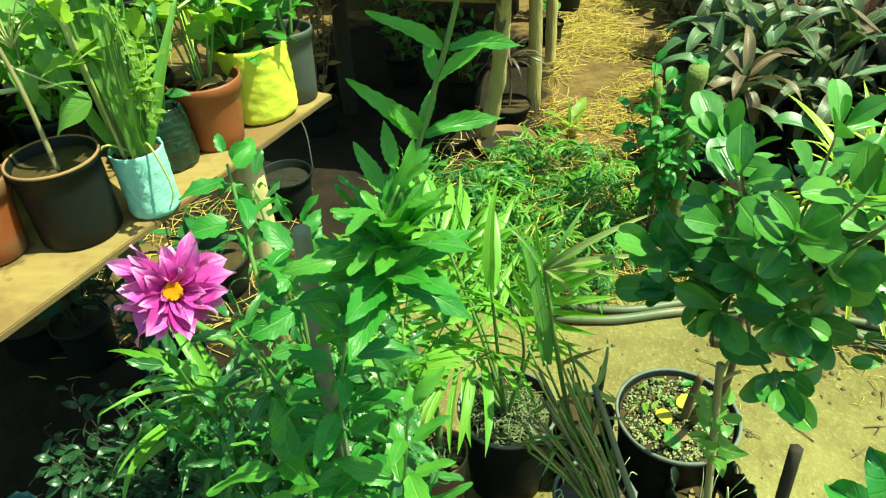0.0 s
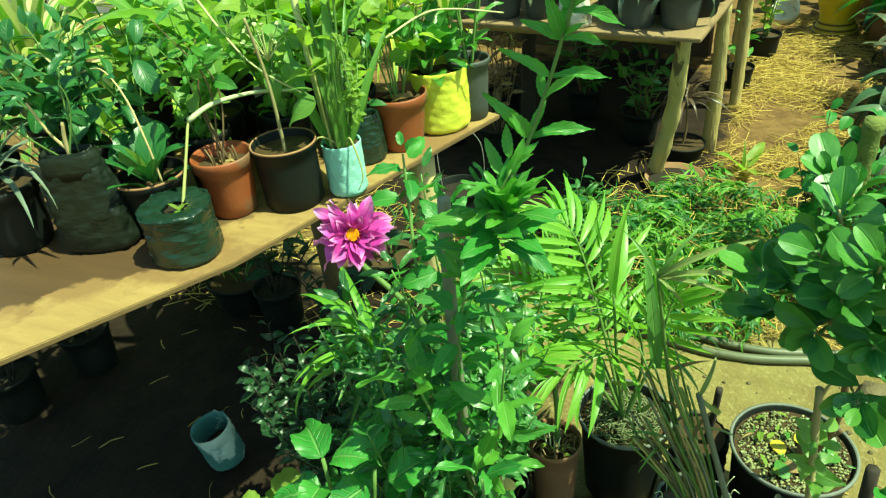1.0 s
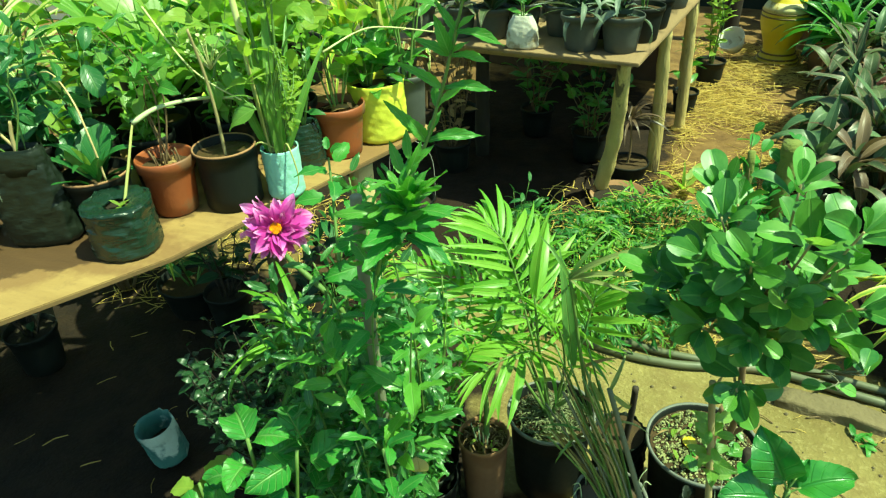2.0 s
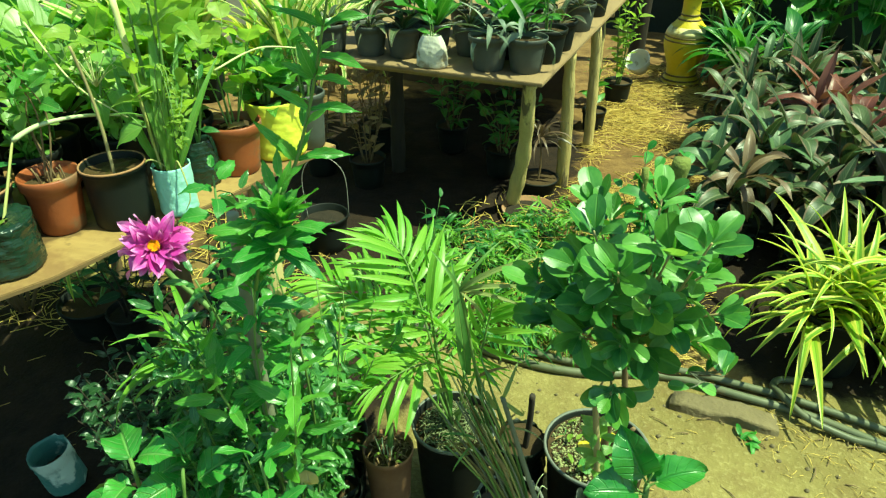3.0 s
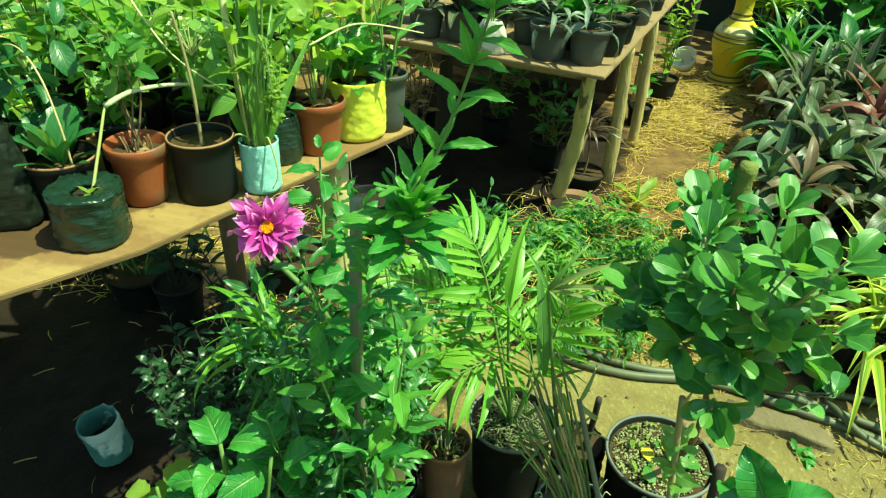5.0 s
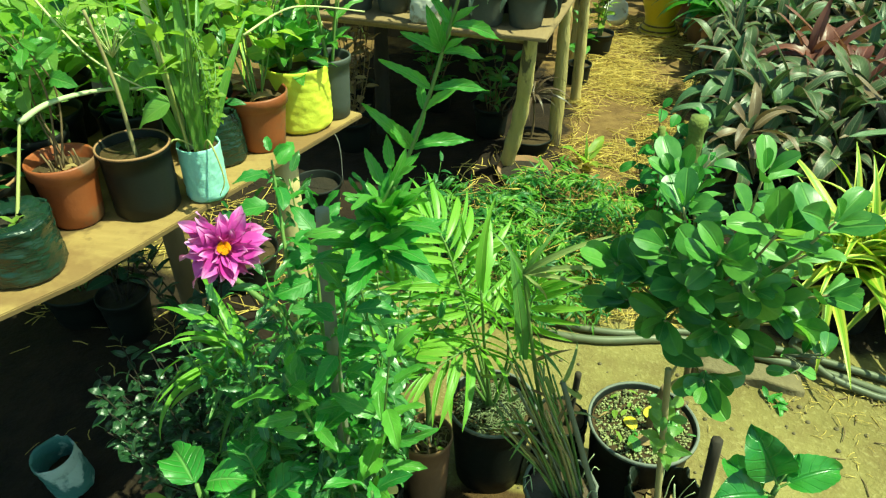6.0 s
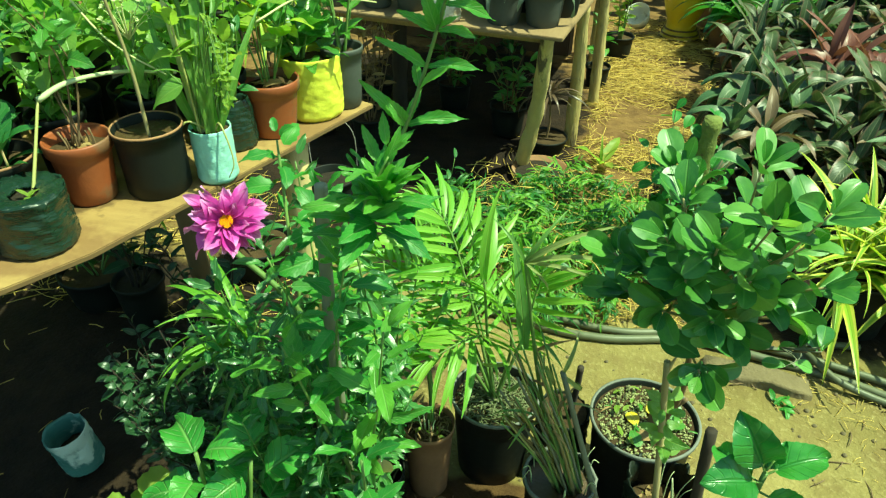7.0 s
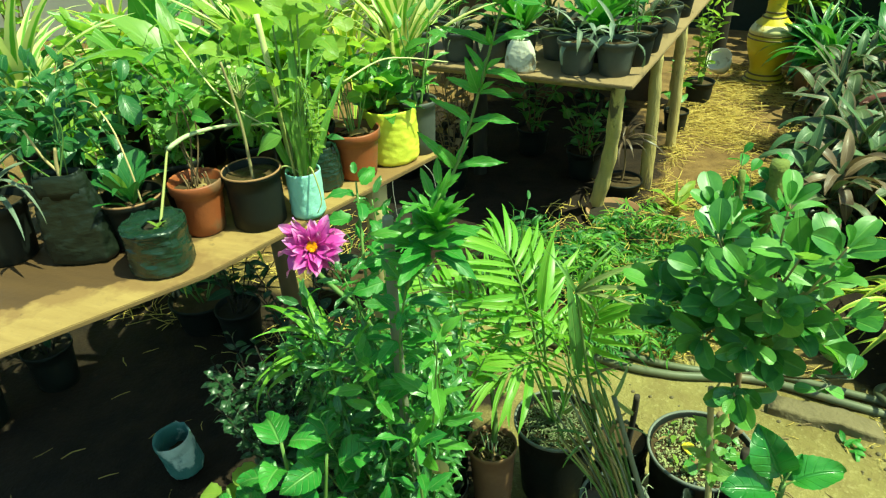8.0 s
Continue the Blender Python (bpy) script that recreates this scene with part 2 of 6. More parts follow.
    "bud": leaf_skin("cream_bud", (0.50, 0.58, 0.26), (0.62, 0.68, 0.36), 0.5, 0.3, None, 0, side=0.0, blemish=None),
    "lime": leaf_skin("lime_leaf", (0.22, 0.42, 0.06), (0.44, 0.57, 0.11), 0.42, 0.62, (0.42, 0.54, 0.1), 6),
    "mid": leaf_skin("mid_green_leaf", (0.058, 0.215, 0.035), (0.135, 0.335, 0.042), 0.36, 0.42, (0.2, 0.37, 0.10), 7, spec=0.8),
    "fresh": leaf_skin("fresh_leaf", (0.14, 0.34, 0.060), (0.32, 0.50, 0.11), 0.38, 0.56, (0.3, 0.5, 0.12), 7, spec=0.8),
    "deep": leaf_skin("deep_green_leaf", (0.022, 0.10, 0.026), (0.05, 0.17, 0.035), 0.35, 0.26, (0.1, 0.22, 0.06), 6),
    "dusk": leaf_skin("dark_bronze_leaf", (0.012, 0.036, 0.012), (0.108, 0.142, 0.058), 0.42, 0.20, (0.19, 0.21, 0.115), 14, 3.0, 0.4, edge=(0.12, 0.085, 0.050), edge_at=0.86, spec=0.4),
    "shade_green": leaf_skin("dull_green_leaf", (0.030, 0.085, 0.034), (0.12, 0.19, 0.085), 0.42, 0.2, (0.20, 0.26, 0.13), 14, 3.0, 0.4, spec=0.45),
    "tan": leaf_skin("brown_pink_leaf", (0.10, 0.062, 0.034), (0.21, 0.150, 0.085), 0.42, 0.25, (0.30, 0.22, 0.15), 12, 3.0, 0.3),
    "ruby": leaf_skin("red_leaf", (0.11, 0.032, 0.024), (0.22, 0.090, 0.062), 0.40, 0.25, (0.30, 0.10, 0.08), 10, 3.0, 0.3),
    "bronze": leaf_skin("bronze_strap_leaf", (0.085, 0.075, 0.045), (0.14, 0.09, 0.06), 0.4, 0.2, (0.16, 0.10, 0.06), 0, side=0.0),
    "silver": leaf_skin("grey_green_leaf", (0.11, 0.16, 0.11), (0.19, 0.23, 0.16), 0.5, 0.2, (0.2, 0.25, 0.18), 0, side=0.0),
    "cream": leaf_skin("cream_striped_leaf", (0.14, 0.36, 0.04), (0.24, 0.44, 0.06), 0.42, 0.40, (0.16, 0.34, 0.05), 0, side=0.0, edge=(0.72, 0.70, 0.34), edge_at=0.45),
    # leaf green taken almost to black, painting the shade below the bench
    "gloom": leaf_skin("painted_shade_leaf", (0.008, 0.030, 0.010), (0.016, 0.05, 0.014), 0.5, 0.15, (0.03, 0.07, 0.02), 0, side=0.0, spec=0.3),
    "gloss": leaf_skin("small_glossy_leaf", (0.012, 0.046, 0.014), (0.032, 0.086, 0.027), 0.32, 0.22, (0.07, 0.15, 0.06), 5, spec=0.7),
    "withered": leaf_skin("withered_leaf", (0.60, 0.50, 0.22), (0.68, 0.60, 0.34), 0.6, 0.3, (0.5, 0.4, 0.2), 6),
    "grass": leaf_skin("weed_blade", (0.09, 0.27, 0.03), (0.24, 0.44, 0.06), 0.42, 0.42, None, 0, side=0.0),
    "weed_dark": leaf_skin("dark_weed_leaf", (0.025, 0.12, 0.022), (0.07, 0.22, 0.035), 0.45, 0.35, None, 0, side=0.0),
    "straw_leaf": leaf_skin("dried_leaf", (0.34, 0.24, 0.09), (0.22, 0.13, 0.05), 0.7, 0.2, (0.4, 0.3, 0.14), 7),
    "croton": leaf_skin("yellow_croton_leaf", (0.12, 0.30, 0.03), (0.2, 0.36, 0.04), 0.35, 0.25, (0.75, 0.65, 0.08), 5, 1.4, 0.9),
    "gold": leaf_skin("fallen_yellow_leaf", (0.70, 0.55, 0.03), (0.6, 0.5, 0.05), 0.5, 0.3, (0.7, 0.6, 0.2), 5),
    "petal": leaf_skin("pink_petal", (0.46, 0.018, 0.32), (0.66, 0.09, 0.53), 0.5, 0.30, (0.50, 0.03, 0.37), 3, 0.0, 0.0, blemish=None, tip=(0.82, 0.48, 0.80)),
}


def ground_skin():
    """Trodden pale sand on the walkway, dark littered soil where plants are kept, bench and pine shade painted into it.
    """
    n = Net("nursery_soil")
    v = n.add("TexCoord").outputs["Object"]
    big, mid, fine = n.noise(v, 1.3, 5, 0.6), n.noise(v, 9.0, 5, 0.65), n.noise(v, 70.0, 4, 0.65)
    sand = n.mix(n.ramp(big, 0.35, 0.65), (0.250, 0.208, 0.074), (0.130, 0.102, 0.033))
    sand = n.mix(n.math("MULTIPLY", n.ramp(mid, 0.45, 0.68), 0.65), sand, (0.135, 0.095, 0.036))
    sand = n.mix(n.math("MULTIPLY", n.ramp(fine, 0.52, 0.72), 0.55), sand, (0.34, 0.29, 0.125))
    # dark soil, deepened to hold the shade below benches and behind the hose
    shaded_humus = n.mix(n.ramp(mid, 0.3, 0.7), (0.009, 0.006, 0.004), (0.025, 0.015, 0.008))
    shaded_humus = n.mix(n.math("MULTIPLY", n.ramp(fine, 0.6, 0.75), 0.22), shaded_humus, (0.062, 0.038, 0.018))
    sep = n.add("SeparateXYZ")
    n.put(sep.inputs[0], v)
    wob = n.math("MULTIPLY", n.math("SUBTRACT", n.noise(v, 2.6, 6, 0.65), 0.5), 2.0)
    y = n.math("ADD", sep.outputs[1], n.math("MULTIPLY", n.math("SUBTRACT", n.noise(v, 1.6, 6, 0.65), 0.5), 1.6))
    earth = n.mix(n.ramp(mid, 0.3, 0.7), (0.09, 0.050, 0.020), (0.22, 0.135, 0.05))
    sand = n.mix(n.ramp(y, 1.92, 2.35), sand, earth)

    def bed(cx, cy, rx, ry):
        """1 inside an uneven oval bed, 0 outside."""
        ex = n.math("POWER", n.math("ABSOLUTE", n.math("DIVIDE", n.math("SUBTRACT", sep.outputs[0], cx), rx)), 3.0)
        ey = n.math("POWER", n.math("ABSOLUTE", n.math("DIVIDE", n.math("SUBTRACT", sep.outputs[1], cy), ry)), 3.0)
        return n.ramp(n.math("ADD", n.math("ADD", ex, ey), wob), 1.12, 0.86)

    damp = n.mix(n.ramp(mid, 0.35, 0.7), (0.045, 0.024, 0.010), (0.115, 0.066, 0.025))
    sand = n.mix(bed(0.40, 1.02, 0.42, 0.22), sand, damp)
    # the bed at (-1.0, -0.7) is out of view, added to cut bounce light
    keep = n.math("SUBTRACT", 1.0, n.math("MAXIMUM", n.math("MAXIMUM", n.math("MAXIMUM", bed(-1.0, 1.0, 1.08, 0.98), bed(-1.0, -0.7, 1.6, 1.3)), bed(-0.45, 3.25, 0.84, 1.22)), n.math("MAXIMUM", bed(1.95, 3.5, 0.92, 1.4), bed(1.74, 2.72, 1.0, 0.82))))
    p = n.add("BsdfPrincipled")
    n.put(p.inputs["Base Color"], n.mix(keep, shaded_humus, sand))
    n.put(p.inputs["Roughness"], n.math("ADD", 0.82, n.math("MULTIPLY", fine, 0.15)))
    p.inputs["Specular IOR Level"].default_value = 0.2
    bp = n.add("Bump")
    bp.inputs["Strength"].default_value, bp.inputs["Distance"].default_value = 0.9, 0.014
    n.put(bp.inputs["Height"], n.math("ADD", mid, n.math("MULTIPLY", fine, 0.5)))
    n.put(p.inputs["Normal"], bp.outputs[0])
    return n.finish(p.outputs[0])


def bench_board():
    """Plywood, paler along its front edge, dark brown round the pots behind."""
    n = Net("stained_plywood")
    v = n.add("TexCoord").outputs["Object"]
    mp = n.add("Mapping")
    n.put(mp.inputs["Vector"], v)
    mp.inputs["Rotation"].default_value = (0, 0, radians(-58))
    mp.inputs["Scale"].default_value = (0.6, 3.0, 2.0)
    grain, fine = n.noise(mp.outputs[0], 9, 5, 0.6), n.noise(v, 70, 4, 0.65)
    blot = n.noise(v, 5.0, 6, 0.6)
    col = n.mix(n.ramp(grain, 0.3, 0.7), (0.33, 0.222, 0.078), (0.225, 0.140, 0.046))
    col = n.mix(n.math("MULTIPLY", n.ramp(fine, 0.55, 0.75), 0.4), col, (0.16, 0.10, 0.04))
    col = n.mix(n.math("MULTIPLY", n.ramp(blot, 0.50, 0.58), 0.75), col, (0.16, 0.085, 0.030))
    sep = n.add("SeparateXYZ")
    n.put(sep.inputs[0], v)
    x, y = sep.outputs[0], sep.outputs[1]
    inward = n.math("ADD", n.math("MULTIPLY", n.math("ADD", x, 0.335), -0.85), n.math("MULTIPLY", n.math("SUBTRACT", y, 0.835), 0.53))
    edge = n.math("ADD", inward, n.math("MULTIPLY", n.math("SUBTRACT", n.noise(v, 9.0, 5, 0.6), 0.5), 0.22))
    # darker brown zone set back from the front edge
    back_dark = n.math("MULTIPLY", n.ramp(n.math("SUBTRACT", edge, n.math("MULTIPLY", n.math("ABSOLUTE", n.math("SUBTRACT", y, 0.82)), 0.36)), 0.062, 0.074), n.ramp(n.math("ADD", y, n.math("MULTIPLY", blot, 0.3)), 1.30, 1.05))
    col = n.mix(back_dark, col, n.mix(grain, (0.042, 0.021, 0.008), (0.100, 0.054, 0.018)))
    # side faces mixed to a darker brown than the top
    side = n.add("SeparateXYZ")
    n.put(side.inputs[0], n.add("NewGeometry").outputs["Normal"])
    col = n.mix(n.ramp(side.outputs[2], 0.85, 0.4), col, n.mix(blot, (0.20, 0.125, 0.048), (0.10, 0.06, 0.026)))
    p = n.add("BsdfPrincipled")
    n.put(p.inputs["Base Color"], col)
    n.put(p.inputs["Roughness"], n.math("SUBTRACT", 0.78, n.math("MULTIPLY", back_dark, 0.15)))
    bp = n.add("Bump")
    bp.inputs["Strength"].default_value, bp.inputs["Distance"].default_value = 0.5, 0.004
    n.put(bp.inputs["Height"], n.math("ADD", grain, n.math("MULTIPLY", fine, 0.5)))
    n.put(p.inputs["Normal"], bp.outputs[0])
    return n.finish(p.outputs[0])


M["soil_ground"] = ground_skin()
M["topboard"] = bench_board()

# ---- mesh makers ----


def make_mesh(name, verts, faces, mat, uvs=None, smooth=True):
    me = bpy.data.meshes.new(name)
    me.from_pydata([tuple(v) for v in verts], [], [tuple(f) for f in faces])
    if uvs is not None:
        layer = me.uv_layers.new(name="UVMap")
        layer.data.foreach_set("uv", np.asarray(uvs, dtype=np.float32).ravel())
    me.polygons.foreach_set("use_smooth", [smooth] * len(me.polygons))
    me.materials.append(mat)
    me.update()
    return me


def part(name, me, parent, label="", m=None):
    ob = new(name, me)
    ob.parent = parent
    if m is not None:
        ob.matrix_basis = m
    return tagged(ob, label)


def thing(name, at, label, category, group="", turn=0.0):
    ob = new(name)
    ob.empty_display_size = 0.05
    ob.matrix_basis = pose(*at, 0, 0, turn)
    return tagged(ob, label, category, group)


def width_at(shape, v):
    if shape == "oval":
        return max(0.05, math.sin(math.pi * min(0.965, v ** 1.2 * 0.965)) ** 0.55)
    if shape == "obovate":
        return max(0.06, math.sin(math.pi * min(0.955, v ** 1.4 * 0.955)) ** 0.58)
    if shape == "lance":
        return max(0.02, math.sin(math.pi * v ** 0.8) ** 0.85)
    if shape == "strap":
        return (0.55 + 0.45 * min(1, v / 0.25)) * max(0.02, 1 - max(0, v - 0.3) / 0.7) ** 0.75
    if shape == "heart":
        return max(0.03, (1 - v) ** 0.7 * min(1, 0.45 + v * 3.6) * 1.05)
    if shape == "round":
        return max(0.05, math.sqrt(max(0, 1 - (2 * v - 1) ** 2))) if 0 < v < 1 else 0.2
    return max(0.03, math.sin(math.pi * min(1, v ** 0.72 * 0.985 + 0.012)) ** 0.8)  # broad, pointed


def leaf_shape(shape, ratio, segs=8, fold=0.25, droop=0.5, wave=0.0, teeth=0, cols=2, twist=0.0, seed=0, curl=0.0):
    """A leaf one long along +y, upper side +z: its half breadth is ratio / 2. All quads."""
    rnd = random.Random(seed)
    V, F, U = [], [], []
    y = z = 0.0
    ph = rnd.random() * 6
    for i in range(segs + 1):
        v = i / segs
        a = droop * v ** 1.2
        if i:
            y += math.cos(a) / segs
            z -= math.sin(a) / segs
        w = width_at(shape, v) * ratio / 2
        if teeth and 0 < i < segs:
            w *= 1 + (0.10 if i % 2 else -0.07) * teeth
        for c in range(-cols, cols + 1):
            u = c / cols
            up = fold * abs(u) * w - curl * u * u * w + wave * ratio * math.sin(v * 9 + ph + (2 if u > 0 else 0)) * u * u
            t = twist * v
            dx, dz = u * w * math.cos(t) - up * math.sin(t), up * math.cos(t) + u * w * math.sin(t)
            V.append((dx, y + dz * math.sin(a), z + dz * math.cos(a)))
            U.append(((u + 1) / 2, v))
    k = 2 * cols + 1
    for i in range(segs):
        for c in range(2 * cols):
            q = i * k + c
            F.append((q, q + 1, q + 1 + k, q + k))
    return np.array(V), np.array(F), np.array(U)


SHAPES = {
    "lance": leaf_shape("lance", 0.28, 14, 0.3, 0.7, 0.10, 0.8, seed=1),
    "lance2": leaf_shape("lance", 0.33, 14, 0.25, 1.1, 0.14, 0.8, seed=2, twist=0.3),
    "dahlia": leaf_shape("broad", 0.50, 9, 0.3, 0.8, 0.08, 1.3, seed=3),
    "dahlia2": leaf_shape("broad", 0.42, 9, 0.2, 0.4, 0.10, 1.3, seed=4, twist=-0.3),
    "oval": leaf_shape("oval", 0.62, 10, 0.14, 0.35, 0.02, 0, seed=5, curl=0.1),
    "oval2": leaf_shape("oval", 0.54, 10, 0.30, 0.65, 0.03, 0, seed=6),
    "paddle": leaf_shape("obovate", 0.64, 12, 0.26, 0.30, 0.015, 0, cols=3, seed=5),
    "paddle2": leaf_shape("obovate", 0.58, 12, 0.42, 0.75, 0.025, 0, cols=3, seed=6, twist=0.25),
    "paddle3": leaf_shape("obovate", 0.70, 12, 0.10, -0.25, 0.03, 0, cols=3, seed=7, twist=-0.2),
    "weedleaf": leaf_shape("lance", 0.15, 5, 0.3, 1.0, cols=1),
    "stiff": leaf_shape("broad", 0.31, 14, 0.32, 0.35, 0.10, 0.9, seed=34, twist=0.15),
    "stiff2": leaf_shape("broad", 0.35, 14, 0.25, 0.75, 0.12, 0.9, seed=35, twist=-0.25),
    "slim": leaf_shape("lance", 0.27, 9, 0.35, 0.9, 0.10, 0.9, seed=31, twist=0.35),
    "slim2": leaf_shape("broad", 0.36, 9, 0.30, 0.3, 0.12, 1.1, seed=32, twist=-0.4),
    "crinkled": leaf_shape("broad", 0.74, 18, 0.34, 0.9, 0.13, 0.35, cols=4, seed=33, twist=0.2),
    "palm": leaf_shape("lance", 0.095, 8, 0.5, 0.55, 0, cols=1),
    "palm2": leaf_shape("lance", 0.105, 8, 0.4, 1.0, 0, cols=1, twist=0.3),
    "strap": leaf_shape("strap", 0.085, 12, 0.5, 1.5, 0, cols=1),
    "strap2": leaf_shape("strap", 0.075, 12, 0.4, 2.1, 0, cols=1, twist=0.5),
    "strap3": leaf_shape("strap", 0.10, 12, 0.4, 0.7, 0, cols=1),
    "cordy": leaf_shape("lance", 0.24, 10, 0.35, 1.4, 0.08, seed=8),
    "cordy2": leaf_shape("lance", 0.27, 10, 0.2, 2.1, 0.12, seed=9, twist=0.5),
    "cordy3": leaf_shape("lance", 0.20, 10, 0.3, 0.5, 0.06, seed=10),
    "hibiscus": leaf_shape("round", 0.80, 14, 0.22, 0.9, 0.06, 0.4, cols=3, seed=11),
    "hibiscus2": leaf_shape("broad", 0.84, 18, 0.50, 0.5, 0.09, 0.25, cols=3, seed=12, twist=0.2),
    "hibiscus3": leaf_shape("broad", 0.76, 18, 0.55, 1.0, 0.09, 0.25, cols=3, seed=22, twist=-0.3),
    "heart": leaf_shape("heart", 0.75, 8, 0.2, 0.7, 0.05, seed=13),
    "round": leaf_shape("round", 1.0, 8, 0.22, 0.25, 0.07, 0.8, seed=14),
    "mid": leaf_shape("broad", 0.42, 6, 0.25, 0.6, 0.04, cols=1, seed=15),
    "mid2": leaf_shape("broad", 0.50, 6, 0.2, 1.0, 0.05, cols=1, seed=16, twist=0.3),
    "blade": leaf_shape("strap", 0.06, 5, 0.3, 1.0, 0, cols=1),
    "petal": leaf_shape("lance", 0.54, 10, 0.5, -0.35, 0.10, seed=17, twist=0.3),
    "petal2": leaf_shape("broad", 0.54, 10, 0.3, 0.6, 0.12, seed=18, twist=-0.5),
    "petal3": leaf_shape("lance", 0.48, 10, 0.7, 0.1, 0.14, seed=19, twist=0.6),
}
KEPT = {}


def leaf_mesh(shape, mat):
    if (shape, mat) not in KEPT:
        V, F, U = SHAPES[shape]
        KEPT[shape, mat] = make_mesh("leaf", V, F, M[mat], U[F.ravel()])
    return KEPT[shape, mat]


def leaf_pose(base, way, size, broad=1.0, face=UP, roll=0.0):
    """A leaf that starts at base and points along way, its upper side towards face."""
    d = Vector(way).normalized()
    zz = Vector(face) - d * d.dot(Vector(face))
    if zz.length < 1e-3:
        zz = Vector((1, 0, 0)) - d * d.x
    zz.normalize()
    xx = d.cross(zz)
    m = Matrix((xx, d, zz)).transposed().to_4x4()
    return Matrix.Translation(base) @ m @ pose(0, 0, 0, 0, roll, 0) @ Matrix.Diagonal((size * broad, size, size, 1))


class Bunch:
    """Many leaves or pieces gathered into one mesh."""

    def __init__(self):
        self.V, self.F, self.U, self.n = [], [], [], 0

    def leaf(self, shape, m):
        V, F, U = SHAPES[shape]
        a = np.array(m)
        self.V.append(V @ a[:3, :3].T + a[:3, 3])
        self.F.append(F + self.n)
        self.U.append(U[F.ravel()])
        self.n += len(V)

    def solid(self, V, F):
        self.V.append(np.asarray(V, float))
        self.F.append(np.asarray(F) + self.n)
        self.U.append(np.zeros((len(F) * 4, 2)))
        self.n += len(V)

    def mesh(self, name, mat):
        return make_mesh(name, np.concatenate(self.V), np.concatenate(self.F).tolist(), M[mat], np.concatenate(self.U))


def tube(pts, radii, sides=6):
    """A tapered tube through the points, closed at its ends: vertices and quads."""
    pts = [Vector(p) for p in pts]
    if not isinstance(radii, (list, tuple)):
        radii = [radii] * len(pts)
    V, F = [], []
    side = Vector((1, 0, 0))
    for i, p in enumerate(pts):
        d = (pts[min(i + 1, len(pts) - 1)] - pts[max(i - 1, 0)]).normalized()
        side = side - d * side.dot(d)
        if side.length < 1e-3:
            side = d.orthogonal()
        side.normalize()
        other = d.cross(side)
        for k in range(sides):
            a = 2 * math.pi * k / sides
            V.append(p + (side * math.cos(a) + other * math.sin(a)) * radii[i])
    for i in range(len(pts) - 1):
        for k in range(sides):
            j = (k + 1) % sides
            F.append((i * sides + k, i * sides + j, (i + 1) * sides + j, (i + 1) * sides + k))
    for end, c in ((0, pts[0]), (len(pts) - 1, pts[-1])):
        n0 = len(V)
        V.append(c)
        for k in range(0, sides, 2):
            a, b, e = (end * sides + (k + o) % sides for o in (0, 1, 2))
            F.append((n0, a, b, e) if end else (n0, e, b, a))
    return V, F


def bend(points, steps=6):
    """A smooth line through a few points."""
    pts = [Vector(p) for p in points]
    ext = [pts[0] * 2 - pts[1], *pts, pts[-1] * 2 - pts[-2]]
    out = []
    for i in range(1, len(ext) - 2):
        a, b, c, d = ext[i - 1:i + 3]
        for s in range(steps):
            t = s / steps
            out.append(0.5 * (2 * b + (c - a) * t + (2 * a - 5 * b + 4 * c - d) * t * t + (3 * b - a - 3 * c + d) * t ** 3))
    return out + [pts[-1]]


def rod(name, points, radii, mat, parent, label="", steps=6, sides=6):
    pts = bend(points, steps)
    if isinstance(radii, (list, tuple)):
        n = len(pts) - 1
        radii = [radii[0] + (radii[1] - radii[0]) * i / n for i in range(len(pts))]
    V, F = tube(pts, radii, sides)
    return part(name, make_mesh(name, V, F, M[mat]), parent, label)


def lathe(profile, segs=36, crumple=0.0, seed=0.0, freq=3.0, square=0.0, oval=1.0):
    """A turned body from (radius, height) pairs, crumpled like a bag where asked."""
    V, F = [], []
    for r, z in profile:
        for k in range(segs):
            a = 2 * math.pi * k / segs
            rr = r
            if square:
                rr *= 1 + square * (1 / max(abs(math.cos(a)), abs(math.sin(a))) - 1)
            c, s = math.cos(a), math.sin(a)
            zz = z
            if crumple:
                q = noise.fractal(Vector((c * freq, s * freq, z * freq * 12 + seed)), 0.7, 2.0, 3)
                fold = 1 - abs(noise.noise(Vector((c * 1.6 + seed, s * 1.6, z * freq * 26 + c * 2.0)))) * 2
                q += 0.55 * max(0, fold) ** 3
                rr *= 1 + crumple * q
                zz += crumple * 0.045 * q * r / 0.06 * (1 if z > 0.02 else 0)
            V.append((rr * c, rr * s * oval, zz))
    for i in range(len(profile) - 1):
        for k in range(segs):
            j = (k + 1) % segs
            F.append((i * segs + k, i * segs + j, (i + 1) * segs + j, (i + 1) * segs + k))
    return V, F


def disc(r, z, segs=24, rough=0.004, seed=0.0, oval=1.0):
    """An uneven top of soil."""
    V, F = [], []
    rings = 6
    for i in range(rings + 1):
        for k in range(segs):
            a = 2 * math.pi * k / segs
            q = max(0.02, i / rings) * r
            x, y = q * math.cos(a), q * math.sin(a) * oval
            V.append((x, y, z + rough * noise.fractal(Vector((x * 60, y * 60, seed)), 0.8, 2.0, 3)))
    for i in range(rings):
        for k in range(segs):
            j = (k + 1) % segs
            F.append((i * segs + k, i * segs + j, (i + 1) * segs + j, (i + 1) * segs + k))
    return V, F


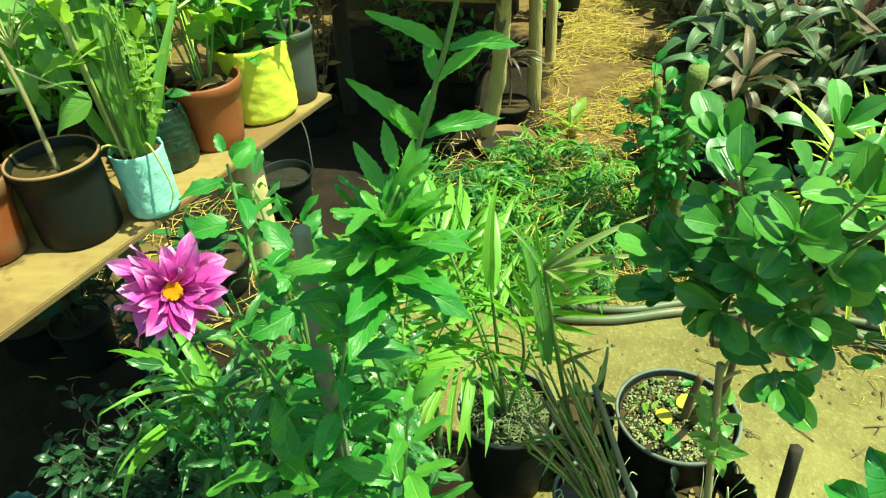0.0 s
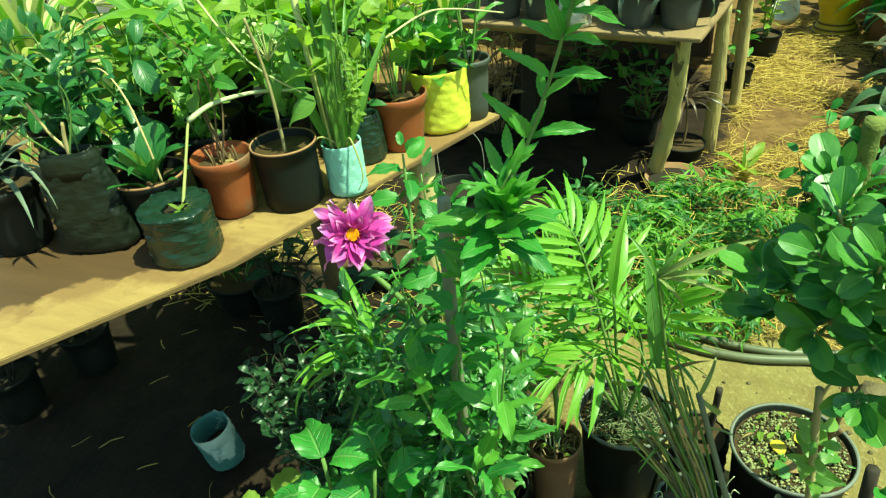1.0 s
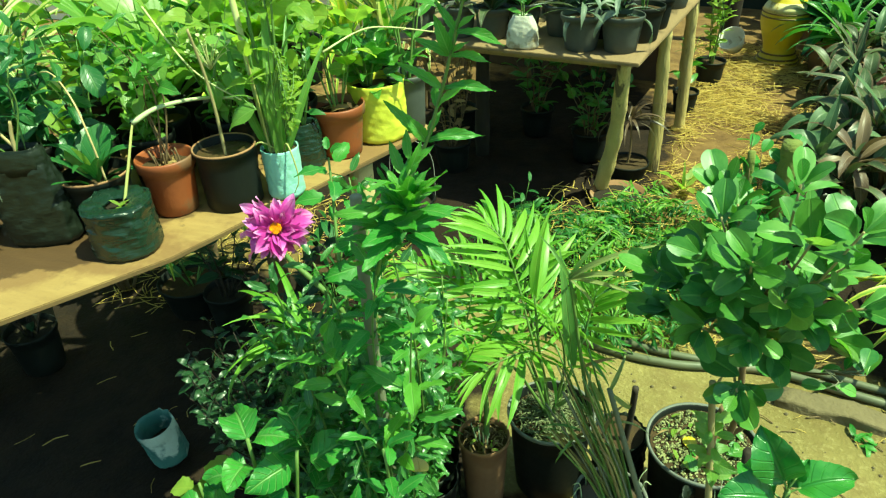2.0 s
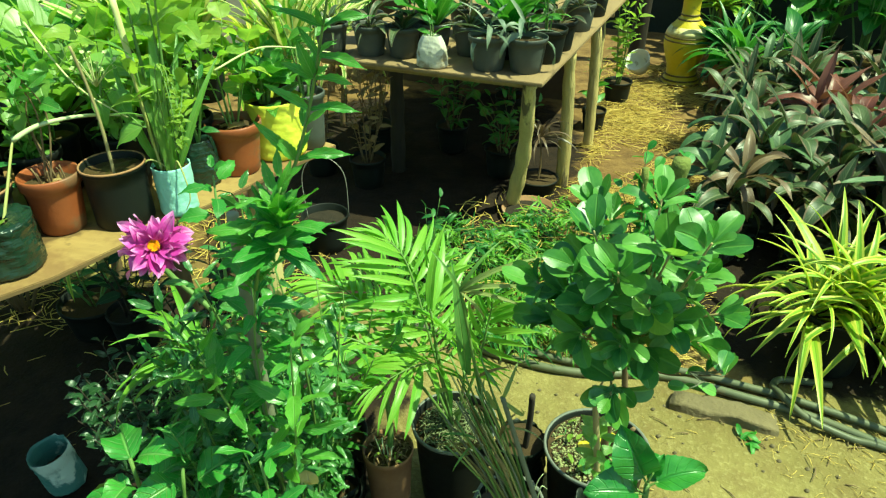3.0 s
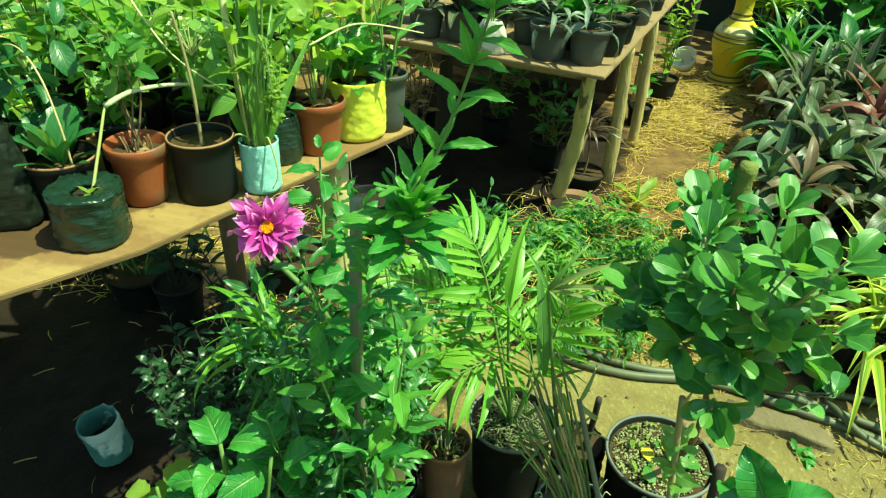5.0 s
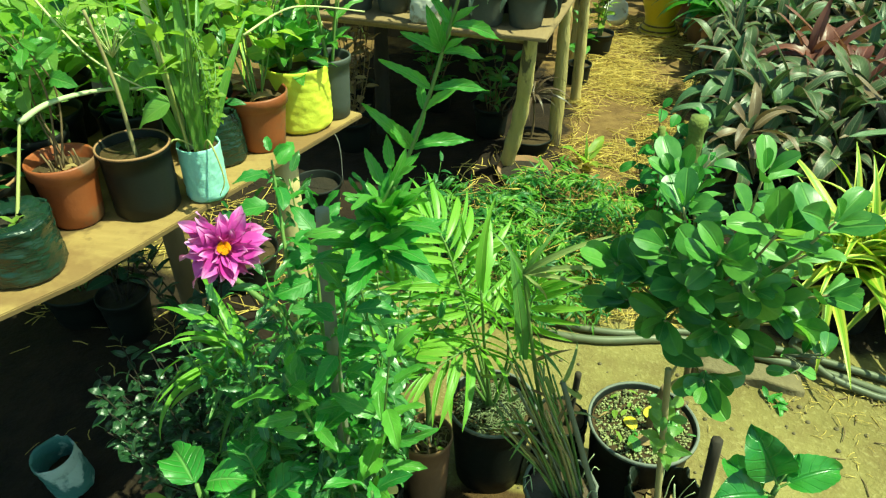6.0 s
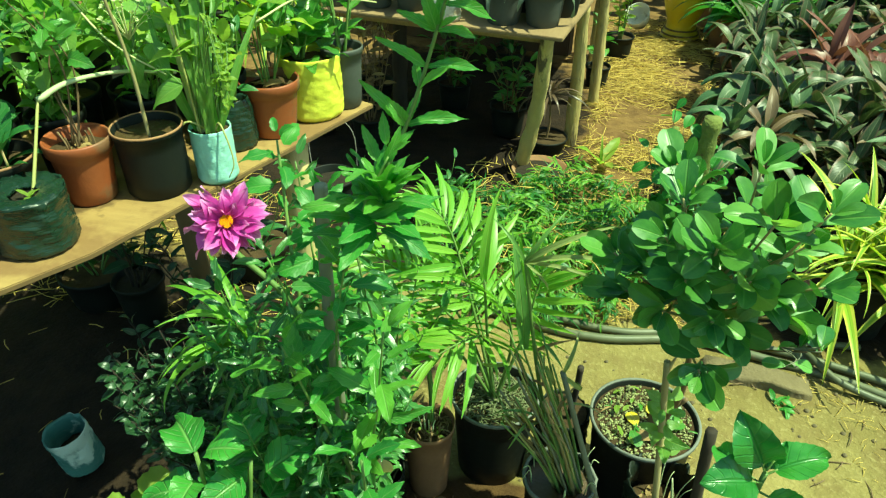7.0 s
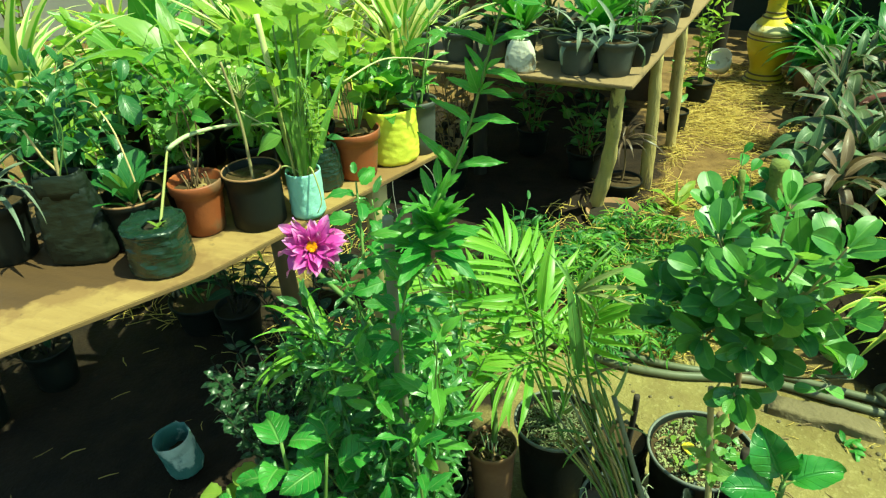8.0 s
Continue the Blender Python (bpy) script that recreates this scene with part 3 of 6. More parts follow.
def add_pot(parent, r, h, mat="black", lip=0.012, taper=0.78, soil=0.86, label="", fill="potting", name="pot"):
    """A moulded pot with a rolled rim and wall thickness, its foot at the parent's place, and the soil in it."""
    b = r * taper
    t = max(0.0025, r * 0.03)
    prof = [(0.001, 0), (b - 0.004, 0), (b, 0.004)]
    prof += [(b + (r - t - b) * q, h * q) for q in (0.25, 0.5, 0.7)]
    prof += [(b + (r - t - b) * 0.84, h - lip * 1.5), (r, h - lip * 1.35), (r + t * 0.4, h - lip * 0.5), (r + t * 0.4, h - 0.002), (r - t * 0.4, h + 0.001), (r - t * 1.3, h - 0.003)]
    prof += [(b + (r - b) * 0.8 - t * 2, h * 0.75), (b - t * 2, h * 0.4)]
    V, F = lathe(prof, 40)
    p = part(name, make_mesh(name, V, F, M[mat]), parent, label)
    V, F = disc(b + (r - b) * soil - t * 1.6, h * soil, seed=r * 100 + h)
    part("soil", make_mesh("soil", V, F, M[fill]), parent)
    return p


def add_bag(parent, r, h, mat="bag", seed=1.0, crumple=0.10, square=0.0, soil=0.86, label="", oval=1.0, waist=0.0, shut=0.0, fill="potting"):
    """A filled plastic grow bag: creased sides, a loose uneven mouth, soil inside."""
    prof = [(0.001, 0.002), (r * 0.86, 0.0), (r * 0.97, h * 0.05)]
    prof += [(r * (1 - waist * math.sin(math.pi * q)) * (1 - shut * q ** 3), h * q) for q in [0.08 + 0.03 * k for k in range(30)]]
    prof += [(r * 1.01 * (1 - shut), h), (r * 0.985 * (1 - shut), h + 0.001), (r * 0.95 * (1 - shut), h * 0.93), (r * 0.92 * (1 - shut), h * 0.7)]
    V, F = lathe(prof, 72, crumple, seed, 3.2, square, oval)
    p = part("bag", make_mesh("bag", V, F, M[mat]), parent, label)
    V, F = disc(r * 0.91 * (1 - shut), h * soil, seed=seed, oval=oval)
    part("soil", make_mesh("soil", V, F, M[fill]), parent)
    return p


def rand_way(rnd, lift_lo, lift_hi, turn=None):
    a = rnd.uniform(0, 2 * math.pi) if turn is None else turn
    e = radians(rnd.uniform(lift_lo, lift_hi))
    return Vector((math.cos(a) * math.cos(e), math.sin(a) * math.cos(e), math.sin(e)))


def add_leaf(parent, shape, mat, m, bunch=None, name="leaf"):
    if bunch is not None:
        bunch.leaf(shape, m)
    else:
        part(name, leaf_mesh(shape, mat), parent, "", m)


def leafy(parent, foot, height, spread, stems, shapes, mat, size, gap, seed, joined=True, start=0.25, lift=(5, 50), stem_mat="stem", stem_r=0.003, lean=(0, 0), broad=1.0, per=1, crook=0.12, name="leaves"):
    """Stems that rise from foot and fan out, with leaves set round them all the way up."""
    rnd = random.Random(seed)
    bunch = Bunch() if joined else None
    foot = Vector(foot)
    for s in range(stems):
        a = 2 * math.pi * (s + rnd.random() * 0.7) / stems
        out = spread * rnd.uniform(0.35, 1.0) * (0 if stems == 1 else 1)
        hh = height * rnd.uniform(0.72, 1.0)
        tip = foot + Vector((math.cos(a) * out + lean[0], math.sin(a) * out + lean[1], hh))
        knee = foot.lerp(tip, 0.5) + Vector((rnd.uniform(-1, 1), rnd.uniform(-1, 1), 0.35)) * spread * crook
        line = bend([foot + Vector((math.cos(a), math.sin(a), 0)) * min(0.02, spread * 0.1), knee, tip], 8)
        n = len(line)
        V, F = tube(line, [stem_r * (1.15 - 0.8 * i / n) for i in range(n)], 6)
        part("stem", make_mesh("stem", V, F, M[stem_mat]), parent)
        total = sum((line[i + 1] - line[i]).length for i in range(n - 1))
        count = max(2, int(total * (1 - start) / gap))
        turn = rnd.random() * 6
        for k in range(count + 1):
            q = start + (1 - start) * k / count
            f = q * (n - 1)
            i = min(n - 2, int(f))
            p = line[i].lerp(line[i + 1], f - i)
            up = (line[i + 1] - line[i]).normalized()
            for e in range(per):
                turn += 2.4 if per == 1 else 2 * math.pi / per
                way = rand_way(rnd, *lift, turn=turn + rnd.uniform(-0.4, 0.4))
                if k == count:
                    way = (way + up * 1.3).normalized()
                sz = size * rnd.uniform(0.65, 1.1) * (0.75 if k == count else 1)
                face = UP + Vector((rnd.uniform(-0.5, 0.5), rnd.uniform(-0.5, 0.5), 0))
                add_leaf(parent, rnd.choice(shapes), mat, leaf_pose(p + way * stem_r, way, sz, broad * rnd.uniform(0.85, 1.15), face, rnd.uniform(-45, 45)), bunch)
            if per > 1:
                turn += 0.8
    if joined:
        tagged(part(name, bunch.mesh(name, mat), parent), kind="stuff")


def tuft(parent, foot, count, length, shapes, mat, lift=(20, 85), seed=0, joined=False, broad=1.0, core=0.012, turns=None, name="leaf"):
    """A rosette of strap leaves out of one foot."""
    rnd = random.Random(seed)
    bunch = Bunch() if joined else None
    for k in range(count):
        a = k * 2.39996 + rnd.uniform(-0.3, 0.3)
        if turns:
            a = radians(rnd.uniform(*turns))
        q = k / max(1, count - 1)
        e = lift[0] + (lift[1] - lift[0]) * q + rnd.uniform(-8, 8)
        way = rand_way(rnd, e, e, turn=a)
        base = Vector(foot) + Vector((math.cos(a), math.sin(a), 0)) * core * (1 - q * 0.6) + Vector((0, 0, core * q * 2))
        add_leaf(parent, rnd.choice(shapes), mat, leaf_pose(base, way, length * rnd.uniform(0.7, 1.08), broad * rnd.uniform(0.8, 1.15), UP, rnd.uniform(-20, 20)), bunch, name)
    if joined:
        tagged(part("leaves", bunch.mesh("leaves", mat), parent), kind="stuff")


def board(name, outline, z0, z1, mat, parent, label="", bevel=0.0025):
    """A flat board of that outline (anticlockwise), its edges eased."""
    bm = bmesh.new()
    lo = [bm.verts.new((x, y, z0)) for x, y in outline]
    hi = [bm.verts.new((x, y, z1)) for x, y in outline]
    bm.faces.new(lo[::-1]), bm.faces.new(hi)
    n = len(outline)
    for i in range(n):
        bm.faces.new((lo[i], lo[(i + 1) % n], hi[(i + 1) % n], hi[i]))
    bmesh.ops.recalc_face_normals(bm, faces=bm.faces)
    bmesh.ops.bevel(bm, geom=bm.edges[:], offset=bevel, segments=2, affect="EDGES")
    me = bpy.data.meshes.new(name)
    bm.to_mesh(me)
    bm.free()
    me.materials.append(M[mat])
    return part(name, me, parent, label)

# ---- setting ----


def axis(lo, hi, fine_lo, fine_hi, step):
    """Grid lines: close together in the middle stretch, ever wider outside it."""
    mid = np.arange(fine_lo, fine_hi, step).tolist()
    left, right, d = [fine_lo], [mid[-1]], step
    while left[-1] > lo:
        d *= 1.5
        left.append(left[-1] - d)
    d = step
    while right[-1] < hi:
        d *= 1.5
        right.append(right[-1] + d)
    return left[:0:-1] + mid + right[1:]


def ground_z(x, y):
    p = Vector((x, y, 0))
    return 0.016 * noise.noise(p * 1.3) + 0.008 * noise.noise(p * 5) + 0.004 * noise.noise(p * 19)


xs, ys = axis(-60, 60, -1.7, 2.4, 0.03), axis(-60, 60, 0.4, 5.6, 0.03)
gv = [(x, y, ground_z(x, y)) for y in ys for x in xs]
nx = len(xs)
gf = [(j * nx + i, j * nx + i + 1, (j + 1) * nx + i + 1, (j + 1) * nx + i) for j in range(len(ys) - 1) for i in range(nx - 1)]
ground = tagged(new("ground", make_mesh("ground", gv, gf, M["soil_ground"])), "uneven sandy yellow soil with damp brown patches and painted-in shade", "ground", kind="structure")

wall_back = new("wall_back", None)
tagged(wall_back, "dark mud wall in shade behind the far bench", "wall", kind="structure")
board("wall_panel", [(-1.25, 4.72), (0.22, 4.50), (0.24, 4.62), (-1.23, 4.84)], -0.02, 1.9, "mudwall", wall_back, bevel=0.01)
# made-up dark sheet standing in for the shaded background behind the plants
dark_backdrop = new("wall_backdrop", None)
tagged(dark_backdrop, "dark backdrop added for the dim far side of the nursery", "wall", kind="structure")
board("cloth", [(0.2, 6.6), (5.2, 5.6), (5.22, 5.64), (0.22, 6.64)], -0.02, 2.6, "backdrop", dark_backdrop, bevel=0.006)

wall_west = new("wall_west", None)
tagged(wall_west, "sunlit limewashed wall far behind the bushes", "wall", kind="structure")
board("wall_panel", [(-7.0, 5.2), (-1.32, 5.0), (-1.32, 5.15), (-7.0, 5.35)], -0.02, 1.5, "lime_wash", wall_west, bevel=0.01)

# ---- near bench ----
ZN = 0.89
bench = thing("bench", (0, 0, 0), "rough plank bench with stained plywood top, darker round the pots", "bench")
A0, B0, C0 = Vector((-0.926, -0.087)), Vector((-0.335, 0.835)), Vector((-0.092, 1.478))
nA, nB = Vector((-0.935, 0.353)), Vector((-0.843, 0.537))
nM = (nA + nB).normalized()
flat = lambda *vs: [(v.x, v.y) for v in vs]
board("tabletop", flat(A0, B0, C0, C0 + nA * 0.66, B0 + nM * 0.67, A0 + nB * 0.66), ZN - 0.010, ZN, "topboard", bench, "", 0.0015)
for q in (0.13, 0.58):
    a, b, c = A0 + nB * q, B0 + nM * q, C0 + nA * q
    rod("beam", [(a.x, a.y, ZN - 0.045), (b.x, b.y, ZN - 0.047), (c.x - 0.03, c.y - 0.08, ZN - 0.045)], 0.022, "post", bench)
# all but the peeled leg are coloured darker to paint shade under the top
for x, y, lx, ly, mat in ((-0.212, 1.315, -0.06, 0.02, "peeled"), (-0.72, 1.60, 0.02, 0.0, "twig"), (-1.38, 0.30, 0, 0.02, "twig"), (-0.93, 0.02, 0, 0.02, "twig")):
    rod("leg", [(x + lx, y + ly, -0.03), (x + lx * 0.3 + 0.006, y, 0.42), (x, y, ZN - 0.03)], [0.030, 0.027], mat, bench, "peeled pale wooden pole" if mat == "peeled" else "", 6, 10)

# ---- far bench ----
ZF = 0.70
far_bench = thing("bench", (0, 0, 0), "plank bench on crooked wooden poles carrying black nursery pots", "bench")
TIP, E1, E2 = Vector((0.255, 2.635)), Vector((-0.988, 0.151)), Vector((0.155, 0.988))
for k in range(2):
    w0, w1 = k * 0.54 + 0.0015, k * 0.54 + 0.5385
    j = 0.012 * math.sin(k * 2.3)
    board("plank", flat(TIP + E1 * w0 + E2 * j, TIP + E2 * 2.0 + E1 * w0, TIP + E2 * 2.0 + E1 * w1, TIP + E1 * w1 + E2 * (j - 0.004)), ZF - 0.014, ZF - 0.002 * k, "greyboard", far_bench)
rod("crossbar", [(*(TIP + E1 * 0.06 + E2 * 0.13), ZF - 0.045), (*(TIP + E1 * 1.05 + E2 * 0.13), ZF - 0.045)], 0.024, "post", far_bench)
rod("crossbar", [(*(TIP + E1 * 0.03 + E2 * 1.5), ZF - 0.05), (*(TIP + E1 * 1.05 + E2 * 1.5), ZF - 0.05)], 0.024, "post", far_bench)
for foot, mid, top, r in (
    ((0.105, 2.965, -0.03), (0.165, 2.88, 0.30), (0.195, 2.72, 0.68), 0.032),
    ((0.315, 3.24, -0.03), (0.315, 3.23, 0.35), (0.305, 3.19, 0.68), 0.030),
    ((0.405, 3.75, -0.03), (0.40, 3.74, 0.35), (0.39, 3.70, 0.68), 0.028),
    ((0.38, 4.40, -0.03), (0.38, 4.40, 0.35), (0.385, 4.38, 0.675), 0.032),
    ((-0.53, 3.22, -0.03), (-0.52, 3.21, 0.35), (-0.51, 3.20, 0.675), 0.036),
    ((-0.50, 4.30, -0.03), (-0.50, 4.30, 0.35), (-0.50, 4.30, 0.675), 0.036),
):
    pts = bend([foot, mid, top], 10)
    V, F = tube(pts, [r * (1.1 - 0.25 * i / len(pts) + 0.22 * noise.noise(Vector((foot[0] * 9, i * 0.45, 3)))) for i in range(len(pts))], 12)
    # left legs get the dark material so their colour carries the bench shade
    part("leg", make_mesh("leg", V, F, M["stick" if foot[0] < 0 else "pole"]), far_bench)

# ---- dahlia, the tall plant by it, the stake ----
rnd = random.Random(11)
dahlia = thing("dahlia_plant", (0.02, 0.86, 0.0), "bushy dahlia with toothed leaves and one pink flower", "plant")
add_pot(dahlia, 0.10, 0.20, "black")
FLOWER = Vector((-0.045, 0.749, 1.043))
FACE = Vector((0.45, -0.66, 0.46)).normalized()
o = Vector((0.02, 0.86, 0.0))
rod("stem", [Vector((0, 0, 0.17)), Vector((0.03, -0.02, 0.55)), Vector((0.00, -0.06, 0.85)), FLOWER - o - FACE * 0.06 - UP * 0.04, FLOWER - o - FACE * 0.012], [0.006, 0.0035], "stem", dahlia)
V, F = lathe([(0.001, -0.012), (0.008, -0.011), (0.013, -0.004), (0.0075, 0.003), (0.001, 0.0045)], 16)
to_face = Matrix.Translation(FLOWER - o) @ FACE.to_track_quat("Z", "Y").to_matrix().to_4x4()
flower = part("flower", make_mesh("flower", V, F, M["stem"]), dahlia, "pink double flower with yellow centre", to_face)
pr = random.Random(5)
for count, lift, length, z in ((12, -14, 0.047, -0.003), (12, 4, 0.047, -0.001), (11, 22, 0.043, 0.001), (10, 42, 0.035, 0.003), (8, 60, 0.025, 0.004)):
    off = pr.random()
    for k in range(count):
        a = 2 * math.pi * (k + off + pr.uniform(-0.2, 0.2)) / count
        way = rand_way(pr, lift - 8, lift + 8, turn=a)
        way.z += pr.uniform(-0.25, 0.25)
        m = leaf_pose(Vector((math.cos(a) * 0.007, math.sin(a) * 0.007, z)), way, length * pr.uniform(0.70, 1.14), pr.uniform(0.75, 1.15), UP, pr.uniform(-50, 50))
        part("petal", leaf_mesh(pr.choice(["petal", "petal2", "petal3"]), "petal"), flower, "", m)
disk = Bunch()
for k in range(130):
    a, q = k * 2.39996, math.sqrt(k / 130) * 0.0056
    c = Vector((math.cos(a) * q, math.sin(a) * q, 0.004))
    V, F = tube([c, c + Vector((c.x * 0.35, c.y * 0.35, 0.008)), c + Vector((c.x * 0.5, c.y * 0.5, 0.010))], [0.0008, 0.0010, 0.0003], 6)
    disk.solid(V, F)
part("centre", disk.mesh("centre", "pollen"), flower, "yellow florets")


def branchy(owner, origin, lines, mat, shapes, size, gap, seed, stem_r=0.0035, lift=(0, 55), per=2, start=0.12, stem_mat="stem", broad=1.0):
    """Named stems given by a few points each, their leaves as single pieces."""
    r = random.Random(seed)
    for pts in lines:
        line = bend([Vector(p) - origin for p in pts], 8)
        n = len(line)
        V, F = tube(line, [stem_r * (1.2 - 0.75 * i / n) for i in range(n)], 7)
        part("stem", make_mesh("stem", V, F, M[stem_mat]), owner)
        total = sum((line[i + 1] - line[i]).length for i in range(n - 1))
        count = max(2, int(total * (1 - start) / gap))
        turn = r.random() * 6
        for k in range(count + 1):
            f = (start + (1 - start) * k / count) * (n - 1)
            i = min(n - 2, int(f))
            p = line[i].lerp(line[i + 1], f - i)
            up = (line[i + 1] - line[i]).normalized()
            turn += 1.57 if per == 2 else 2.4
            q = k / count
            for e in range(per):
                a = turn + e * 2 * math.pi / per + r.uniform(-0.35, 0.35)
                way = rand_way(r, *lift, turn=a)
                if q > 0.93:
                    way = (way + up * 0.9).normalized()
                sz = size * r.uniform(0.65, 1.15) * (1 - 0.35 * q ** 3)
                base = p + way * 0.012
                part("leaf", leaf_mesh(r.choice(shapes), mat), owner, "", leaf_pose(base, way, sz, broad * r.uniform(0.85, 1.15), UP + Vector((r.uniform(-0.5, 0.5), r.uniform(-0.7, 0.3), 0)), r.uniform(-55, 55)))


branchy(dahlia, o, [
    [(0.02, 0.86, 0.2), (0.03, 0.84, 0.5), (0.02, 0.80, 0.80), (-0.01, 0.77, 0.98)],
    [(0.03, 0.87, 0.2), (-0.04, 0.84, 0.5), (-0.09, 0.82, 0.74), (-0.11, 0.80, 0.90)],
    [(0.03, 0.87, 0.2), (0.09, 0.86, 0.5), (0.11, 0.83, 0.78), (0.09, 0.82, 0.98)],
    [(0.02, 0.88, 0.2), (0.00, 0.95, 0.5), (-0.04, 0.98, 0.78), (-0.06, 0.99, 1.0)],
    [(0.02, 0.86, 0.2), (-0.06, 0.78, 0.42), (-0.12, 0.73, 0.66)],
    [(0.02, 0.86, 0.2), (0.06, 0.76, 0.42), (0.05, 0.71, 0.70)],
    [(0.02, 0.86, 0.2), (-0.10, 0.86, 0.45), (-0.20, 0.86, 0.70)],
    [(0.02, 0.88, 0.2), (0.08, 0.95, 0.5), (0.10, 1.0, 0.78)],
    [(0.02, 0.86, 0.2), (-0.01, 0.76, 0.55), (-0.04, 0.73, 0.84)],
    [(0.02, 0.86, 0.2), (-0.12, 0.80, 0.35), (-0.17, 0.74, 0.52)],
], "dahlia", ["slim", "slim2", "slim", "lance2"], 0.055, 0.0165, 21, 0.0026, (-60, 52), 2, broad=1.0)
branchy(dahlia, o, [[(0.02, 0.80, 0.80), (-0.01, 0.84, 0.92), (-0.035, 0.89, 1.03), (-0.045, 0.91, 1.075)], [(0.03, 0.84, 0.6), (0.02, 0.86, 0.9), (0.02, 0.90, 1.0)]], "lance", ["dahlia", "dahlia2"], 0.055, 0.034, 23, 0.003, (0, 50), 2)

leafy(dahlia, (-0.02, -0.01, 0.18), 0.66, 0.20, 26, ["slim", "slim2"], "dahlia", 0.040, 0.014, 29, True, 0.25, (-45, 55), "stem", 0.0016, name="small_leaves")
leafy(dahlia, (-0.03, 0.02, 0.18), 0.72, 0.17, 12, ["slim"], "lance", 0.036, 0.020, 30, True, 0.45, (-20, 70), "stem", 0.0014, name="pale_foliage")
tall = thing("flowering_shrub", (0.09, 0.79, 0.0), "tall green shrub shoot with long toothed leaves", "plant")
add_bag(tall, 0.075, 0.20, "bag", 3.0)
ot = Vector((0.09, 0.79, 0))
branchy(tall, ot, [[(0.09, 0.79, 0.18), (0.075, 0.765, 0.55), (0.082, 0.745, 0.86), (0.11, 0.73, 1.02)]], "lance", ["stiff", "stiff2", "slim"], 0.060, 0.026, 31, 0.0024, (-25, 60), 2, 0.5)
branchy(tall, ot, [[(0.11, 0.73, 1.01), (0.14, 0.722, 1.10), (0.168, 0.730, 1.165)]], "shoot", ["stiff", "stiff", "stiff2"], 0.058, 0.022, 32, 0.0026, (15, 65), 3, 0.0)
SHOOT = [Vector(p) - ot for p in ((0.166, 0.728, 1.15), (0.184, 0.746, 1.195), (0.203, 0.754, 1.255), (0.216, 0.754, 1.30), (0.230, 0.752, 1.348), (0.242, 0.752, 1.392))]
rod("stem", SHOOT, [0.0024, 0.0014], "stem", tall, "", 5, 7)
for q, sprays in (
    (1.0, (((0.9, 0.3, 0.25), 0.072, 0.75), ((-0.6, -0.2, 0.75), 0.070, 0.9), ((-0.3, -0.3, 0.7), 0.040, 1.7), ((0.2, 0.5, 0.7), 0.045, 1.0))),
    (1.65, (((0.6, -0.2, 0.6), 0.050, 1.0), ((-0.2, 0.4, 0.6), 0.035, 1.3))),
    (2.0, (((0.95, 0.3, 0.12), 0.065, 0.7), ((-0.75, -0.2, 0.55), 0.060, 0.85))),
    (2.8, (((-0.2, -0.3, 0.9), 0.050, 1.3), ((0.1, 0.3, 0.95), 0.045, 1.2), ((-0.7, -0.1, 0.4), 0.045, 1.2), ((0.8, 0.3, 0.0), 0.050, 0.8), ((0.5, -0.3, 0.5), 0.035, 1.1))),
    (3.35, (((0.9, 0.3, -0.1), 0.060, 0.8), ((-0.5, 0.0, 0.75), 0.040, 1.0), ((0.5, -0.2, 0.5), 0.035, 1.2))),
    (4.0, (((-0.85, -0.3, 0.45), 0.065, 0.7), ((0.85, 0.3, 0.4), 0.060, 0.7), ((0.0, -0.5, 0.7), 0.030, 1.2))),
):
    i = min(4, int(q))
    root = SHOOT[i].lerp(SHOOT[i + 1], q - i)
    for way, size, wide in sprays:
        part("leaf", leaf_mesh("stiff2" if way[0] > 0.6 else "stiff", "shoot"), tall, "", leaf_pose(root, way, size * 0.94, wide * 0.72, UP + Vector((0, -0.8, 0))))
tuft(tall, SHOOT[-1], 11, 0.050, ["stiff", "stiff2"], "shoot", (25, 85), 41, broad=1.3, core=0.004)
branchy(tall, ot, [[(0.075, 0.76, 0.50), (0.13, 0.73, 0.72), (0.16, 0.71, 0.94)], [(0.078, 0.76, 0.6), (0.06, 0.70, 0.8), (0.04, 0.68, 0.92)]], "shoot", ["stiff", "stiff2", "slim2"], 0.066, 0.028, 35, 0.0024, (0, 55), 2, 0.4)
# lower leaves use the darker dahlia green as painted shade
branchy(tall, ot, [[(0.09, 0.79, 0.30), (0.078, 0.768, 0.48), (0.076, 0.752, 0.72)], [(0.085, 0.79, 0.30), (0.12, 0.75, 0.52), (0.125, 0.72, 0.78)]], "dahlia", ["slim", "lance2", "slim2"], 0.058, 0.024, 37, 0.0022, (-50, 45), 3)
tuft(tall, Vector((0.156, 0.716, 1.085)) - ot, 12, 0.070, ["stiff", "stiff2"], "lance", (-5, 35), 39, broad=1.1, core=0.006)
tuft(tall, Vector((0.164, 0.722, 1.115)) - ot, 20, 0.060, ["stiff", "stiff2"], "shoot", (15, 80), 40, broad=1.15, core=0.006)
part("withered_leaf", leaf_mesh("mid2", "withered"), tall, "withered cream leaf", leaf_pose(Vector((0.135, 0.745, 0.66)) - ot, (0.1, -0.3, -0.9), 0.05, 1.3, Vector((0.2, -1, 0.3))))
stake = thing("garden_stake", (0.07, 0.80, 0), "weathered grey wooden stake beside the dahlia", "stake")
rod("pole", [(-0.004, 0.0, 0.1), (-0.006, -0.02, 0.7), (0.0, -0.034, 0.95), (0.010, -0.046, 1.106)], [0.0095, 0.008], "greystick", stake, "", 6, 10)

